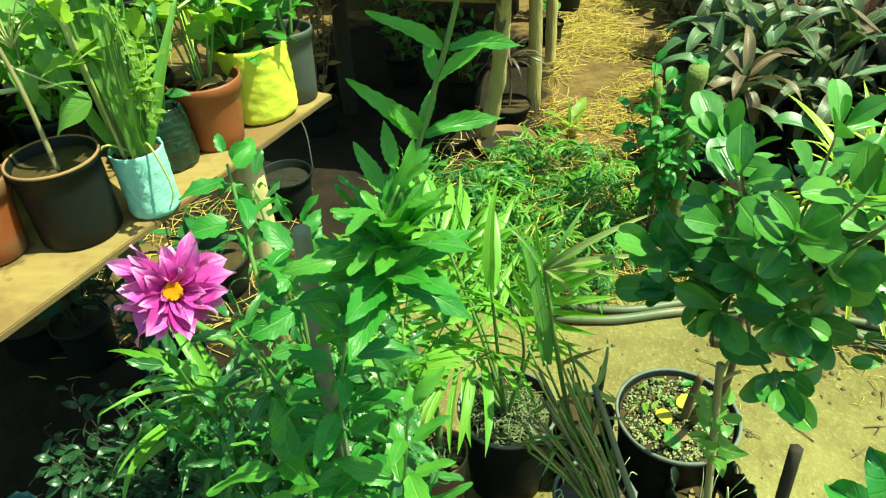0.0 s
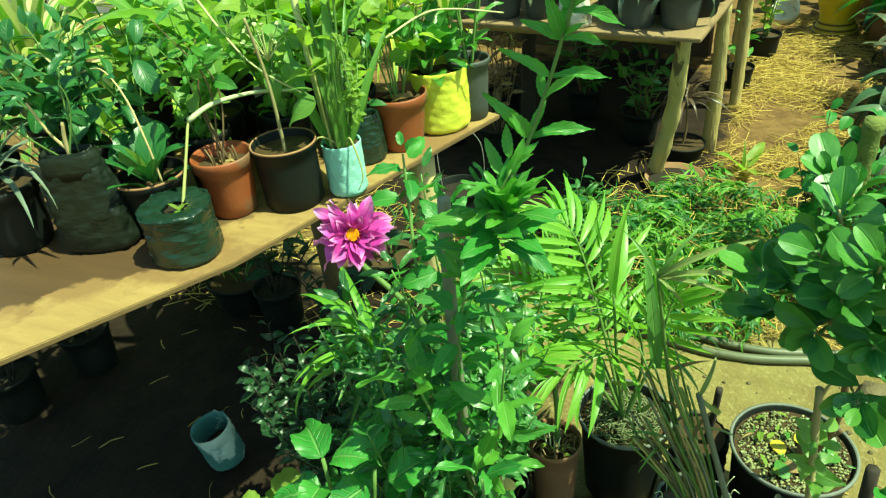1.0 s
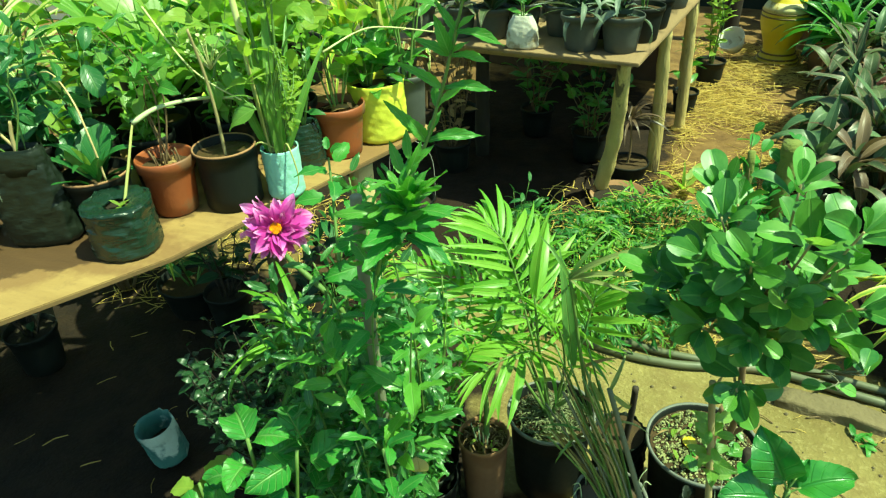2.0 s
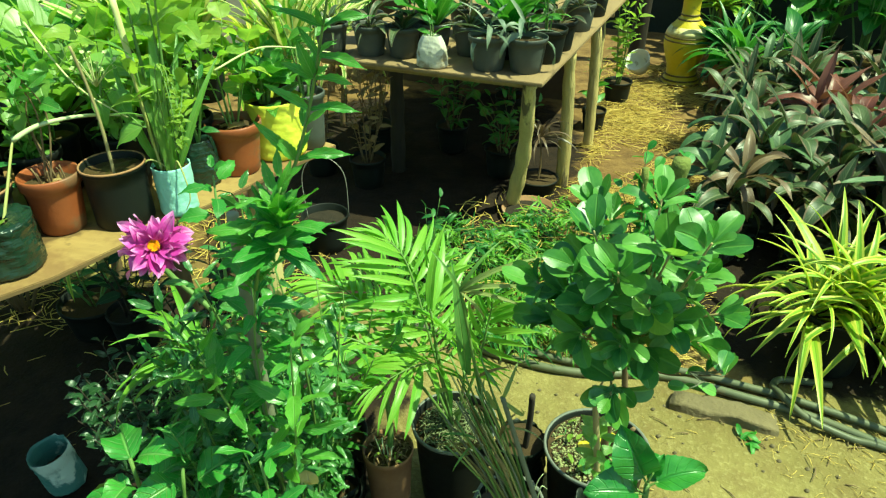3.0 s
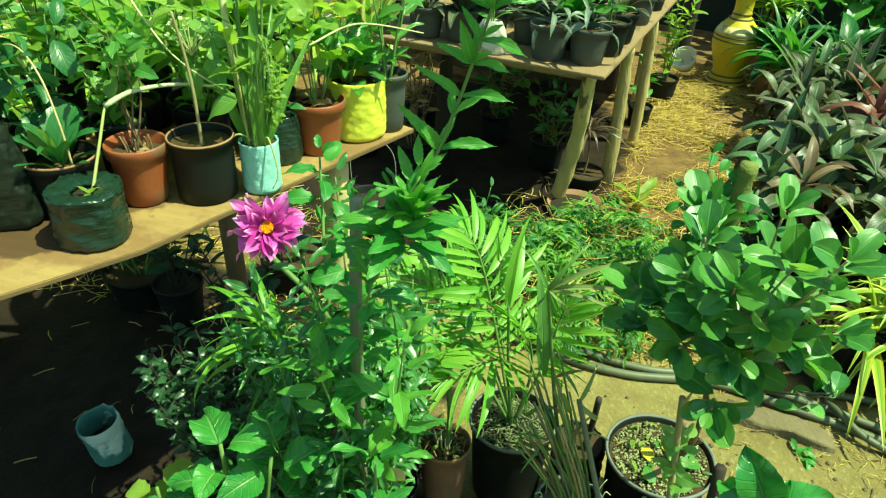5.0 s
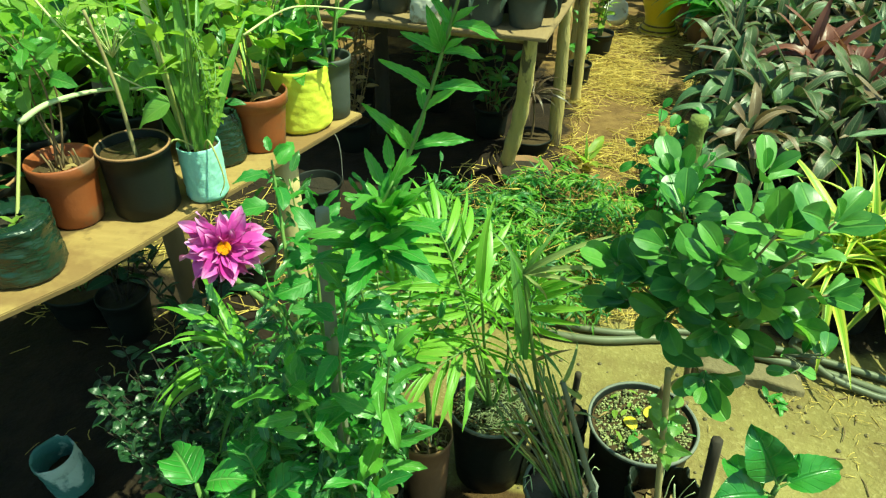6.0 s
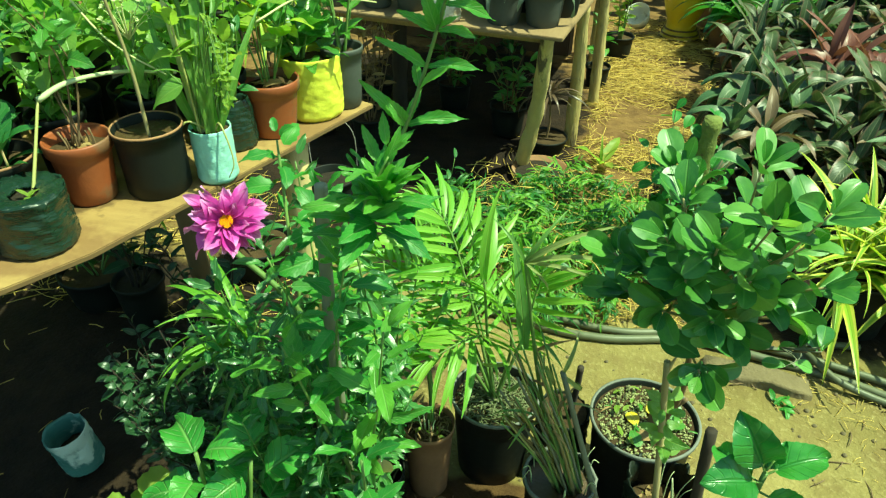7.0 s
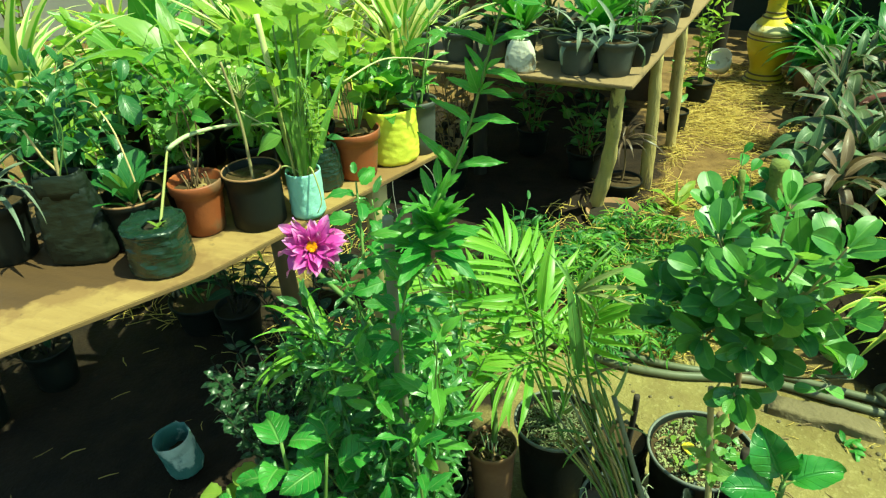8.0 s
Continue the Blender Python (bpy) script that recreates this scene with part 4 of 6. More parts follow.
hedge = thing("leafy_shrub", (-0.03, 1.12, 0), "bushy green shrub filling the gap behind the dahlia", "plant")
add_bag(hedge, 0.08, 0.18, "bag", 27.0)
leafy(hedge, (0, 0, 0.15), 0.55, 0.20, 15, ["mid", "dahlia", "lance"], "mid", 0.06, 0.026, 45, True, 0.12, (-15, 55), "stem", 0.0035)
# dark small-leaved shrub low by the bench
shrub = thing("dark_shrub", (-0.29, 0.96, 0), "dark glossy small-leaved shrub in a black bag", "plant")
add_bag(shrub, 0.07, 0.15, "bag", 5.0)
leafy(shrub, (0, 0, 0.13), 0.50, 0.21, 60, ["mid", "mid2"], "gloss", 0.034, 0.013, 41, True, 0.15, (-10, 50), "stick", 0.0025)
spid = thing("spider_plant", (-0.15, 0.92, 0), "arching yellow-green strap-leaved plant in a black pot", "plant")
add_pot(spid, 0.07, 0.14, "black")
tuft(spid, (0, 0, 0.66), 16, 0.20, ["strap", "strap2"], "palm", (15, 70), 43, turns=(120, 260), broad=1.1)
tuft(spid, (0, 0, 0.66), 14, 0.18, ["strap", "strap2"], "reed", (15, 75), 44)
rod("stalk", [(0, 0, 0.12), (0.005, 0, 0.3), (0, 0, 0.67)], [0.012, 0.009], "stem", spid)

# ---- palm, reed, bowls in the middle ----
palm = thing("palm", (0.24, 1.30, 0), "young palm with feathered fronds in a black tub of dry litter", "palm")
add_pot(palm, 0.105, 0.25, "black", 0.014, 0.8, 0.9, fill="potting")
litter = Bunch()
lq = random.Random(77)
for k in range(420):
    a, q = lq.uniform(0, 6.28), math.sqrt(lq.random()) * 0.085
    c = Vector((q * math.cos(a), q * math.sin(a), 0.226 + lq.uniform(0, 0.02)))
    e = rand_way(lq, -15, 40) * lq.uniform(0.015, 0.05)
    V, F = tube([c - e * 0.5, c + UP * 0.003, c + e * 0.5], lq.uniform(0.0008, 0.0018), 4)
    litter.solid(V, F)
tagged(part("dry_grass", litter.mesh("dry_grass", "litter"), palm, "bleached dry grass litter"), kind="stuff")
V, F = lathe([(0.103, 0.242), (0.1085, 0.244), (0.1085, 0.251), (0.1045, 0.2535), (0.102, 0.250)], 40)
part("rim", make_mesh("rim", V, F, M["rimgrey"]), palm, "worn pale rim")


def frond(owner, pts, length, n, seed, mat="palm", droop=0.2):
    r = random.Random(seed)
    line = bend(pts, 10)
    V, F = tube(line, [0.0045 - 0.0033 * i / len(line) for i in range(len(line))], 6)
    stalk = part("frond", make_mesh("frond", V, F, M["stem"]), owner)
    for k in range(n):
        q = 0.34 + 0.66 * k / (n - 1)
        f = q * (len(line) - 1)
        i = min(len(line) - 2, int(f))
        p = line[i].lerp(line[i + 1], f - i)
        up = (line[i + 1] - line[i]).normalized()
        s = up.cross(UP)
        s = s.normalized() if s.length > 0.1 else Vector((1, 0, 0))
        over = s.cross(up)
        for sgn in (-1, 1):
            way = s * sgn * (1.05 - 0.5 * q) + up * (0.30 + 0.75 * q ** 2) + over * 0.18 + UP * (-droop * (1 - q)) + Vector((r.uniform(-1, 1), r.uniform(-1, 1), r.uniform(-1, 1))) * 0.10
            sz = length * math.sin(math.pi * (0.22 + 0.66 * (k / (n - 1)))) * r.uniform(0.88, 1.08)
            part("leaflet", leaf_mesh(r.choice(["palm", "palm2"]), mat), stalk, "", leaf_pose(p, way, sz, r.uniform(0.9, 1.2), over + UP * 0.2, r.uniform(-15, 15)))


for i, (pts, ln, n) in enumerate((
    ([(0, 0, 0.22), (-0.06, 0.02, 0.46), (-0.13, 0.07, 0.648), (-0.19, 0.09, 0.71)], 0.19, 12),
    ([(0, 0, 0.22), (-0.09, 0.0, 0.44), (-0.26, 0.04, 0.56), (-0.40, 0.07, 0.58)], 0.17, 14),
    ([(0, 0, 0.22), (-0.04, 0.03, 0.40), (-0.09, 0.08, 0.54), (-0.085, 0.10, 0.64)], 0.19, 7),
    ([(0, 0, 0.22), (-0.02, -0.06, 0.46), (-0.05, -0.13, 0.53), (-0.13, -0.20, 0.51)], 0.18, 9),
    ([(0, 0, 0.22), (0.03, -0.03, 0.42), (0.02, -0.06, 0.55), (-0.01, -0.10, 0.62)], 0.17, 9),
    ([(0, 0, 0.22), (-0.10, -0.04, 0.42), (-0.22, -0.08, 0.53), (-0.32, -0.10, 0.52)], 0.17, 12),
    ([(0, 0, 0.22), (0.05, 0.02, 0.42), (0.07, 0.04, 0.54), (0.08, 0.05, 0.60)], 0.15, 8),
    ([(0, 0, 0.22), (-0.08, 0.04, 0.40), (-0.20, 0.10, 0.52), (-0.30, 0.15, 0.58)], 0.17, 12),
)):
    frond(palm, [Vector(p) for p in pts], ln, n + 3, 50 + i)

spear_foot = palm.matrix_basis.translation
rod("spear_stalk", [(0, 0, 0.22), (-0.015, -0.07, 0.45), Vector((0.212, 1.20, 0.665)) - spear_foot], [0.0042, 0.0028], "stem", palm)
for tip, face in (((0.192, 1.255, 0.835), (-0.4, -0.9, 0.1)), ((0.232, 1.32, 0.80), (0.4, -0.9, 0.1))):
    part("spear_leaf", leaf_mesh("strap3", "palm"), palm, "broad half-opened young blade", leaf_pose(Vector((0.212, 1.20, 0.660)) - spear_foot, Vector(tip) - Vector((0.212, 1.20, 0.66)), 0.195, 1.25, Vector(face)))

reed = thing("reed_plant", (0.413, 1.118, 0), "clump of half-dry reed stalks with ragged leaves in a pot", "plant")
add_pot(reed, 0.077, 0.215, "black", 0.010, 0.85, 0.9, fill="mud")
V, F = lathe([(0.075, 0.205), (0.080, 0.207), (0.081, 0.219), (0.077, 0.222), (0.074, 0.216)], 60, 0.035, 4.0, 3.0)
part("rim", make_mesh("rim", V, F, M["rimgrey"]), reed, "worn pale curled rim")
rr = random.Random(61)
for k in range(34):
    a, q = rr.uniform(0, 6.28), rr.uniform(0.4, 1.0)
    foot = Vector((0.022 + math.cos(a) * 0.032 * q, math.sin(a) * 0.03 * q, 0.19))
    top = Vector((-0.098 + math.cos(a) * 0.045 * q + rr.uniform(-0.02, 0.02), -0.03 + math.sin(a) * 0.05 * q, rr.uniform(0.40, 0.63)))
    rod("stalk", [foot, foot.lerp(top, 0.5) + Vector((0.005, 0, 0.006)), top], [rr.uniform(0.0028, 0.0046), 0.0020], rr.choice(["dry_reed", "stem", "cane", "greystick", "stem"]), reed, "", 4, 6)
    if k % 2:
        part("leaf", leaf_mesh(rr.choice(["strap", "strap2", "strap3"]), rr.choice(["reed", "faded", "straw_leaf"])), reed, "", leaf_pose(foot.lerp(top, rr.uniform(0.65, 1.0)), rand_way(rr, -10, 78), rr.uniform(0.06, 0.12), rr.uniform(0.8, 1.3), UP, rr.uniform(-40, 40)))
rod("stick", [(0.085, -0.025, 0.19), (0.030, -0.018, 0.36), (-0.027, -0.008, 0.538)], [0.0068, 0.0055], "greystick", reed, "thick grey dead stalk", 5, 8)
rod("stalk", [(0.01, 0, 0.19), (-0.065, 0.02, 0.45), (-0.122, 0.005, 0.79)], [0.0056, 0.0030], "stem", reed)
part("leaf", leaf_mesh("strap3", "reed"), reed, "broad upright olive blade", leaf_pose((-0.106, 0.015, 0.56), (-0.02, -0.02, 0.24), 0.25, 1.1, Vector((0.3, -0.9, 0.2))))
for d, sz, w in (((0.10, -0.05, 0.14), 0.20, 0.7), ((0.125, -0.06, 0.10), 0.21, 0.6), ((0.13, -0.05, 0.05), 0.17, 0.6), ((0.05, -0.02, 0.13), 0.14, 0.7), ((0.10, -0.03, -0.05), 0.13, 0.7), ((-0.03, -0.03, 0.10), 0.11, 0.9), ((0.06, -0.05, -0.12), 0.12, 0.7)):
    part("leaf", leaf_mesh("strap" if d[2] > 0 else "strap2", "faded" if d[0] > 0.07 else "reed"), reed, "", leaf_pose((-0.120, 0.003, 0.775), d, sz, w, Vector((0.1, -0.6, 0.8))))
for px, py, pz, dx, dz, sz in ((-0.10, -0.01, 0.50, -0.5, -0.6, 0.12), (-0.060, -0.012, 0.55, 0.45, -0.8, 0.13), (-0.026, -0.008, 0.53, 0.75, -0.5, 0.12), (-0.13, 0.0, 0.53, -0.9, -0.2, 0.12), (-0.027, -0.008, 0.53, 0.25, 0.9, 0.11)):
    part("leaf", leaf_mesh("strap2", "faded"), reed, "drooping faded blade", leaf_pose((px, py, pz), (dx, -0.2, dz), sz, 1.1, Vector((0.1, -0.8, 0.5))))
for k in range(8):
    a = rr.uniform(0, 6.28)
    p = Vector((math.cos(a) * 0.062, math.sin(a) * 0.062, 0.205))
    rod("dry_root", [p, p * 1.12 + UP * rr.uniform(0.02, 0.035), p * 1.35 + UP * rr.uniform(-0.06, 0.0)], [0.0016, 0.0009], "bleached", reed, "", 4, 4)

small = thing("small_pot_plant", (0.10, 1.19, 0), "small brown clay pot with a sprouting stem", "potted plant")
add_pot(small, 0.062, 0.235, "clay", 0.012, 0.75, 0.93)
sm = random.Random(63)
chaff = Bunch()
for k in range(90):
    a, q = sm.uniform(0, 6.28), math.sqrt(sm.random()) * 0.050
    c = Vector((q * math.cos(a), q * math.sin(a), 0.216 + sm.uniform(0, 0.014)))
    e = rand_way(sm, -10, 30) * sm.uniform(0.010, 0.03)
    V, F = tube([c - e * 0.5, c + UP * 0.003, c + e * 0.5], sm.uniform(0.0012, 0.003), 4)
    chaff.solid(V, F)
tagged(part("dry_litter", chaff.mesh("dry_litter", "dead_litter"), small, "dry leaf litter and pale chips"), kind="stuff")
rod("stem", [(0.0, 0.01, 0.20), (0.004, 0.015, 0.30), (-0.012, 0.03, 0.42)], [0.0085, 0.0055], "stem", small)
for k in range(4):
    rod("stem", [(0.008 * k - 0.012, -0.012, 0.205), (0.010 * k - 0.015, -0.018, 0.245), (0.014 * k - 0.024, -0.020 + 0.01 * (k % 2), 0.285 - 0.01 * k)], [0.0024, 0.0014], "bleached", small, "", 4, 5)
for k in range(7):
    part("leaf", leaf_mesh("mid", "lime"), small, "", leaf_pose((sm.uniform(-0.03, 0.04), sm.uniform(-0.04, 0.0), 0.235), rand_way(sm, 0, 60), sm.uniform(0.012, 0.024)))
tub = thing("nursery_pot", (-0.05, 1.22, 0), "empty black plastic nursery pot on the ground", "pot")
add_pot(tub, 0.08, 0.22, "black", soil=0.8)
extra = thing("nursery_pot", (0.00, 1.07, 0), "black plastic nursery pot with dark soil", "pot")
add_pot(extra, 0.07, 0.19, "black", soil=0.5, fill="peat")
sapling = thing("sapling", (0.632, 1.125, 0), "broken tan sapling stick with fresh leaves in a torn black bag", "plant")
add_bag(sapling, 0.074, 0.250, "bag", 31.0, 0.13, soil=0.66, fill="potting")
rod("stem", [(-0.010, -0.045, 0.15), (-0.040, -0.045, 0.40), (-0.069, -0.045, 0.632)], [0.0072, 0.0062], "tan_stick", sapling, "", 6, 9)
rod("splinter", [(-0.067, -0.045, 0.60), (-0.060, -0.047, 0.635), (-0.056, -0.048, 0.652)], [0.0045, 0.0015], "tan_stick", sapling, "", 3, 6)
rod("splinter", [(-0.066, -0.043, 0.58), (-0.048, -0.045, 0.61), (-0.036, -0.046, 0.618)], [0.0040, 0.0025], "tan_stick", sapling, "", 3, 6)
rod("splinter", [(0.012, -0.055, 0.16), (0.006, -0.060, 0.27), (-0.006, -0.062, 0.345)], [0.0055, 0.0015], "bleached", sapling, "", 4, 6)
sq = random.Random(50)
for k in range(17):
    z = 0.40 + 0.0085 * k
    way = rand_way(sq, -35, 60, turn=k * 2.39996)
    part("leaf", leaf_mesh(sq.choice(["heart", "mid2", "oval2"]), "fresh"), sapling, "", leaf_pose(Vector((-0.040 - (z - 0.40) * 0.125, -0.047, z)) + way * 0.010, way, sq.uniform(0.028, 0.050), 1.0, UP + Vector((0, -0.6, 0)), sq.uniform(-40, 40)))
for k in range(12):
    way = rand_way(sq, -10, 55)
    part("dead_leaf", leaf_mesh(sq.choice(["mid", "mid2"]), sq.choice(["straw_leaf", "straw_leaf", "lime"])), sapling, "", leaf_pose(Vector((sq.uniform(-0.045, 0.045), sq.uniform(-0.045, 0.04), 0.165)), way, sq.uniform(0.02, 0.045)))
for k in range(5):
    a = sq.uniform(0, 6.28)
    rod("dry_stem", [(0.03 * math.cos(a), 0.03 * math.sin(a), 0.15), (0.04 * math.cos(a), 0.04 * math.sin(a), 0.22), (0.06 * math.cos(a), 0.05 * math.sin(a), sq.uniform(0.23, 0.30))], [0.0016, 0.0009], "bleached", sapling, "", 4, 4)
tub3 = thing("stick_pot", (0.408, 1.325, 0), "black bag of brown soil with a dark stick in it", "potted plant")
add_bag(tub3, 0.062, 0.21, "bag", 7.0, soil=0.97)
rod("stick", [(0.012, -0.02, 0.18), (0.02, -0.025, 0.30), (0.022, -0.03, 0.385)], 0.0075, "stick", tub3)

# ---- the oval-leaved shrub and its neighbours ----
gravel_pot = thing("oval_leaf_shrub", (0.592, 1.292, 0), "shrub with rounded glossy green leaves in a gravel-topped black pot", "potted plant")
add_pot(gravel_pot, 0.123, 0.262, "black", 0.012, 0.8, 0.95)
V, F = lathe([(0.121, 0.254), (0.1265, 0.256), (0.1265, 0.263), (0.1225, 0.2655), (0.120, 0.262)], 44)
part("rim", make_mesh("rim", V, F, M["rimgrey"]), gravel_pot, "worn pale rim")
gr = random.Random(71)
stone = []
for k in range(3):
    bm = bmesh.new()
    bmesh.ops.create_icosphere(bm, subdivisions=1, radius=1)
    for v in bm.verts:
        v.co *= 0.75 + 0.5 * gr.random()
    me = bpy.data.meshes.new("pebble")
    bm.to_mesh(me)
    bm.free()
    me.materials.append(M["gravel"])
    stone.append(me)
for k in range(300):
    a, q = gr.random() * 6.283, math.sqrt(gr.random()) * 0.108
    s = gr.uniform(0.002, 0.0048)
    part("pebble", gr.choice(stone), gravel_pot, "", pose(q * math.cos(a), q * math.sin(a), 0.252 + s * 0.4, gr.uniform(0, 90), gr.uniform(0, 90), gr.uniform(0, 360)) @ Matrix.Diagonal((s * 1.3, s, s * 0.7, 1)))
grit = Bunch()
for k in range(900):
    a, q = gr.random() * 6.283, math.sqrt(gr.random()) * 0.110
    s = gr.uniform(0.0015, 0.0035)
    c = Vector((q * math.cos(a), q * math.sin(a), 0.2515))
    V, F = tube([c - UP * s * 0.3, c + Vector((s * 0.4, 0, s * 0.5)), c + UP * s], [s, s * 0.9, s * 0.3], 6)
    grit.solid(V, F)
tagged(part("grit", grit.mesh("grit", "gravel"), gravel_pot, "fine pale grit"), kind="stuff")
for x, y, t, mt in ((-0.02, -0.03, 20, "gold"), (0.04, 0.05, 130, "gold"), (-0.03, -0.045, 200, "mid"), (0.05, -0.02, 300, "mid"), (0.02, -0.06, 80, "straw_leaf")):
    part("fallen_leaf", leaf_mesh("oval", mt), gravel_pot, "", pose(x, y, 0.262, 6, -4, t) @ Matrix.Diagonal((0.05, 0.045, 0.05, 1)))
for k in range(34):
    a, q = gr.random() * 6.283, math.sqrt(gr.random()) * 0.10
    part("fallen_leaf", leaf_mesh(gr.choice(["mid", "mid2", "weedleaf"]), gr.choice(["mid", "lance", "straw_leaf", "lime"])), gravel_pot, "", leaf_pose((q * math.cos(a), q * math.sin(a), 0.262), rand_way(gr, -5, 35), gr.uniform(0.014, 0.036), 1.0, UP, gr.uniform(-30, 30)))
rod("stump", [(0.015, 0.0, 0.24), (0.018, -0.005, 0.32), (0.024, -0.01, 0.39)], [0.010, 0.008], "twig", gravel_pot)
rod("stump", [(0.03, 0.01, 0.24), (0.05, 0.0, 0.30), (0.075, -0.01, 0.35)], [0.008, 0.005], "twig", gravel_pot)

shrub_foot = gravel_pot.matrix_basis.translation
ovr = random.Random(81)
crown = Vector((0.598, 1.075, 0.875)) - shrub_foot
fork = Vector((0.612, 1.17, 0.66)) - shrub_foot
rod("trunk", [(0.028, -0.01, 0.24), (0.04, -0.09, 0.44), fork], [0.0075, 0.0060], "twig", gravel_pot)
rosettes = [(0.518, 1.185, 0.958), (0.622, 1.080, 1.030), (0.690, 0.970, 1.025), (0.552, 1.022, 0.912), (0.439, 1.085, 0.845), (0.727, 0.99, 0.895), (0.586, 0.95, 0.735), (0.72, 1.05, 0.79), (0.47, 1.10, 0.76)]
tips = [Vector(p) - shrub_foot for p in rosettes]
for k in range(24):
    a = k * 2.39996 + 0.4
    up = -0.95 + 1.70 * (k + 0.5) / 24
    flatness = math.sqrt(1 - up * up)
    reach = ovr.uniform(0.70, 1.0)
    tips.append(crown + Vector((math.cos(a) * flatness * 0.118, math.sin(a) * flatness * 0.115, up * 0.155)) * reach)
for tip in tips:
    start = fork.lerp(crown, ovr.uniform(0.0, 0.55))
    knee = start.lerp(tip, 0.55) + Vector((ovr.uniform(-0.015, 0.015), 0, -0.012))
    rod("branch", [start, knee, tip], [0.0032, 0.0018], "tan_stick", gravel_pot, "", 4, 6)
    axis_way = (tip - crown).normalized() * 0.8 + Vector((ovr.uniform(-0.3, 0.3), -0.15, 0.6))
    axis_way.normalize()
    tw = ovr.random() * 6
    n = ovr.randrange(7, 11)
    for j in range(n):
        tw += 2.39996
        spread = 0.30 + 1.15 * j / n
        side = rand_way(ovr, -8, 8, turn=tw)
        way = axis_way * math.cos(spread) + side * math.sin(spread)
        p = tip - axis_way * (0.005 * j)
        young = j == 0
        part("leaf", leaf_mesh(ovr.choice(["paddle", "paddle2", "paddle3"]), "mid" if young else "fresh" if ovr.random() < 0.04 else "oval"), gravel_pot, "", leaf_pose(p + way * 0.008, way, 0.034 if young else ovr.uniform(0.044, 0.070), ovr.uniform(0.85, 1.05), axis_way + UP * 0.4 + Vector((0, -0.35, 0)), ovr.uniform(-28, 28)))
spur = Vector((0.735, 0.985, 0.778)) - shrub_foot
for k in range(9):
    tip = spur + Vector((ovr.uniform(-0.04, 0.03), ovr.uniform(-0.03, 0.03), ovr.uniform(-0.03, 0.035)))
    rod("twig", [spur + Vector((-0.03, 0.02, -0.015)), spur.lerp(tip, 0.5), tip], [0.0012, 0.0008], "greystick", gravel_pot, "", 3, 4)
    part("leaf", leaf_mesh("paddle", "oval"), gravel_pot, "", leaf_pose(tip, rand_way(ovr, -20, 40), ovr.uniform(0.028, 0.042), 0.95, UP + Vector((0, -0.3, 0)), ovr.uniform(-40, 40)))
rod("branch", [fork, fork + Vector((0.06, -0.09, 0.03)), Vector((0.735, 0.985, 0.778)) - shrub_foot], [0.0028, 0.0014], "twig", gravel_pot, "", 5, 6)

hib = thing("hibiscus", (0.665, 0.83, 0), "young plant with broad glossy veined leaves and a dark stake", "plant")
add_bag(hib, 0.07, 0.20, "bag", 9.0)
rod("stick", [(-0.005, 0.075, 0.1), (-0.03, 0.078, 0.4), (-0.047, 0.082, 0.655)], 0.0095, "stick", hib, "dark sawn stick")
hr = random.Random(91)
node = Vector((-0.026, -0.090, 0.777))
rod("stem", [(0, 0, 0.17), (-0.01, -0.03, 0.45), node], [0.006, 0.004], "stem", hib)
for (dx, dy, dz), drop, size, broad, shape in (
    ((-0.065, 0.015, 0.095), 0.0, 0.108, 0.95, "hibiscus2"), ((0.080, 0.015, 0.040), 0.004, 0.098, 0.92, "hibiscus3"), ((-0.095, -0.045, 0.012), 0.018, 0.105, 1.0, "hibiscus2"),
    ((-0.09, 0.06, -0.005), 0.022, 0.085, 0.9, "hibiscus3"), ((0.075, -0.05, -0.02), 0.035, 0.085, 0.95, "hibiscus2"), ((0.02, 0.08, 0.03), 0.012, 0.07, 0.9, "hibiscus3"), ((-0.02, -0.06, -0.03), 0.045, 0.07, 0.9, "hibiscus3"), ((0.03, 0.02, 0.06), -0.006, 0.045, 0.7, "hibiscus2"),
):
    way = Vector((dx, dy, dz + 0.030)).normalized()
    base = node - UP * drop
    rod("stalk", [base, base + way * 0.008, base + way * 0.018], [0.0018, 0.0014], "stem", hib, "", 2, 5)
    part("leaf", leaf_mesh(shape, "hibiscus"), hib, "", leaf_pose(base + way * 0.014, way, size * 0.72, broad * 0.92, UP + Vector((0.1, -0.55, 0)), hr.uniform(-32, 32)))

hib2 = thing("hibiscus", (-0.09, 0.64, 0), "low young plant with broad bright veined leaves", "plant")
add_bag(hib2, 0.07, 0.20, "bag", 10.0)
for s, (sx, sy, h) in enumerate(((0, 0, 0.735), (-0.07, -0.04, 0.62), (0.06, 0.03, 0.70), (0.02, -0.07, 0.64))):
    rod("stem", [(0, 0, 0.17), (sx * 0.4, sy * 0.4, 0.42), (sx, sy, h)], [0.005, 0.003], "stem", hib2)
    for k in range(7):
        way = rand_way(hr, -10, 40, turn=k * 2.39996 + s)
        part("leaf", leaf_mesh("crinkled", "mint"), hib2, "", leaf_pose(Vector((sx, sy, h - 0.022 * k)) + way * 0.02, way, hr.uniform(0.055, 0.088), hr.uniform(0.85, 1.05), UP + Vector((0, -0.3, 0)), hr.uniform(-25, 25)))
lime_shoot = thing("seedling", (-0.28, 0.70, 0), "low seedling with rounded lime leaves", "plant")
rod("stem", [(0, 0, -0.01), (-0.01, 0.0, 0.25), (-0.01, 0.0, 0.49)], [0.004, 0.003], "stem", lime_shoot)
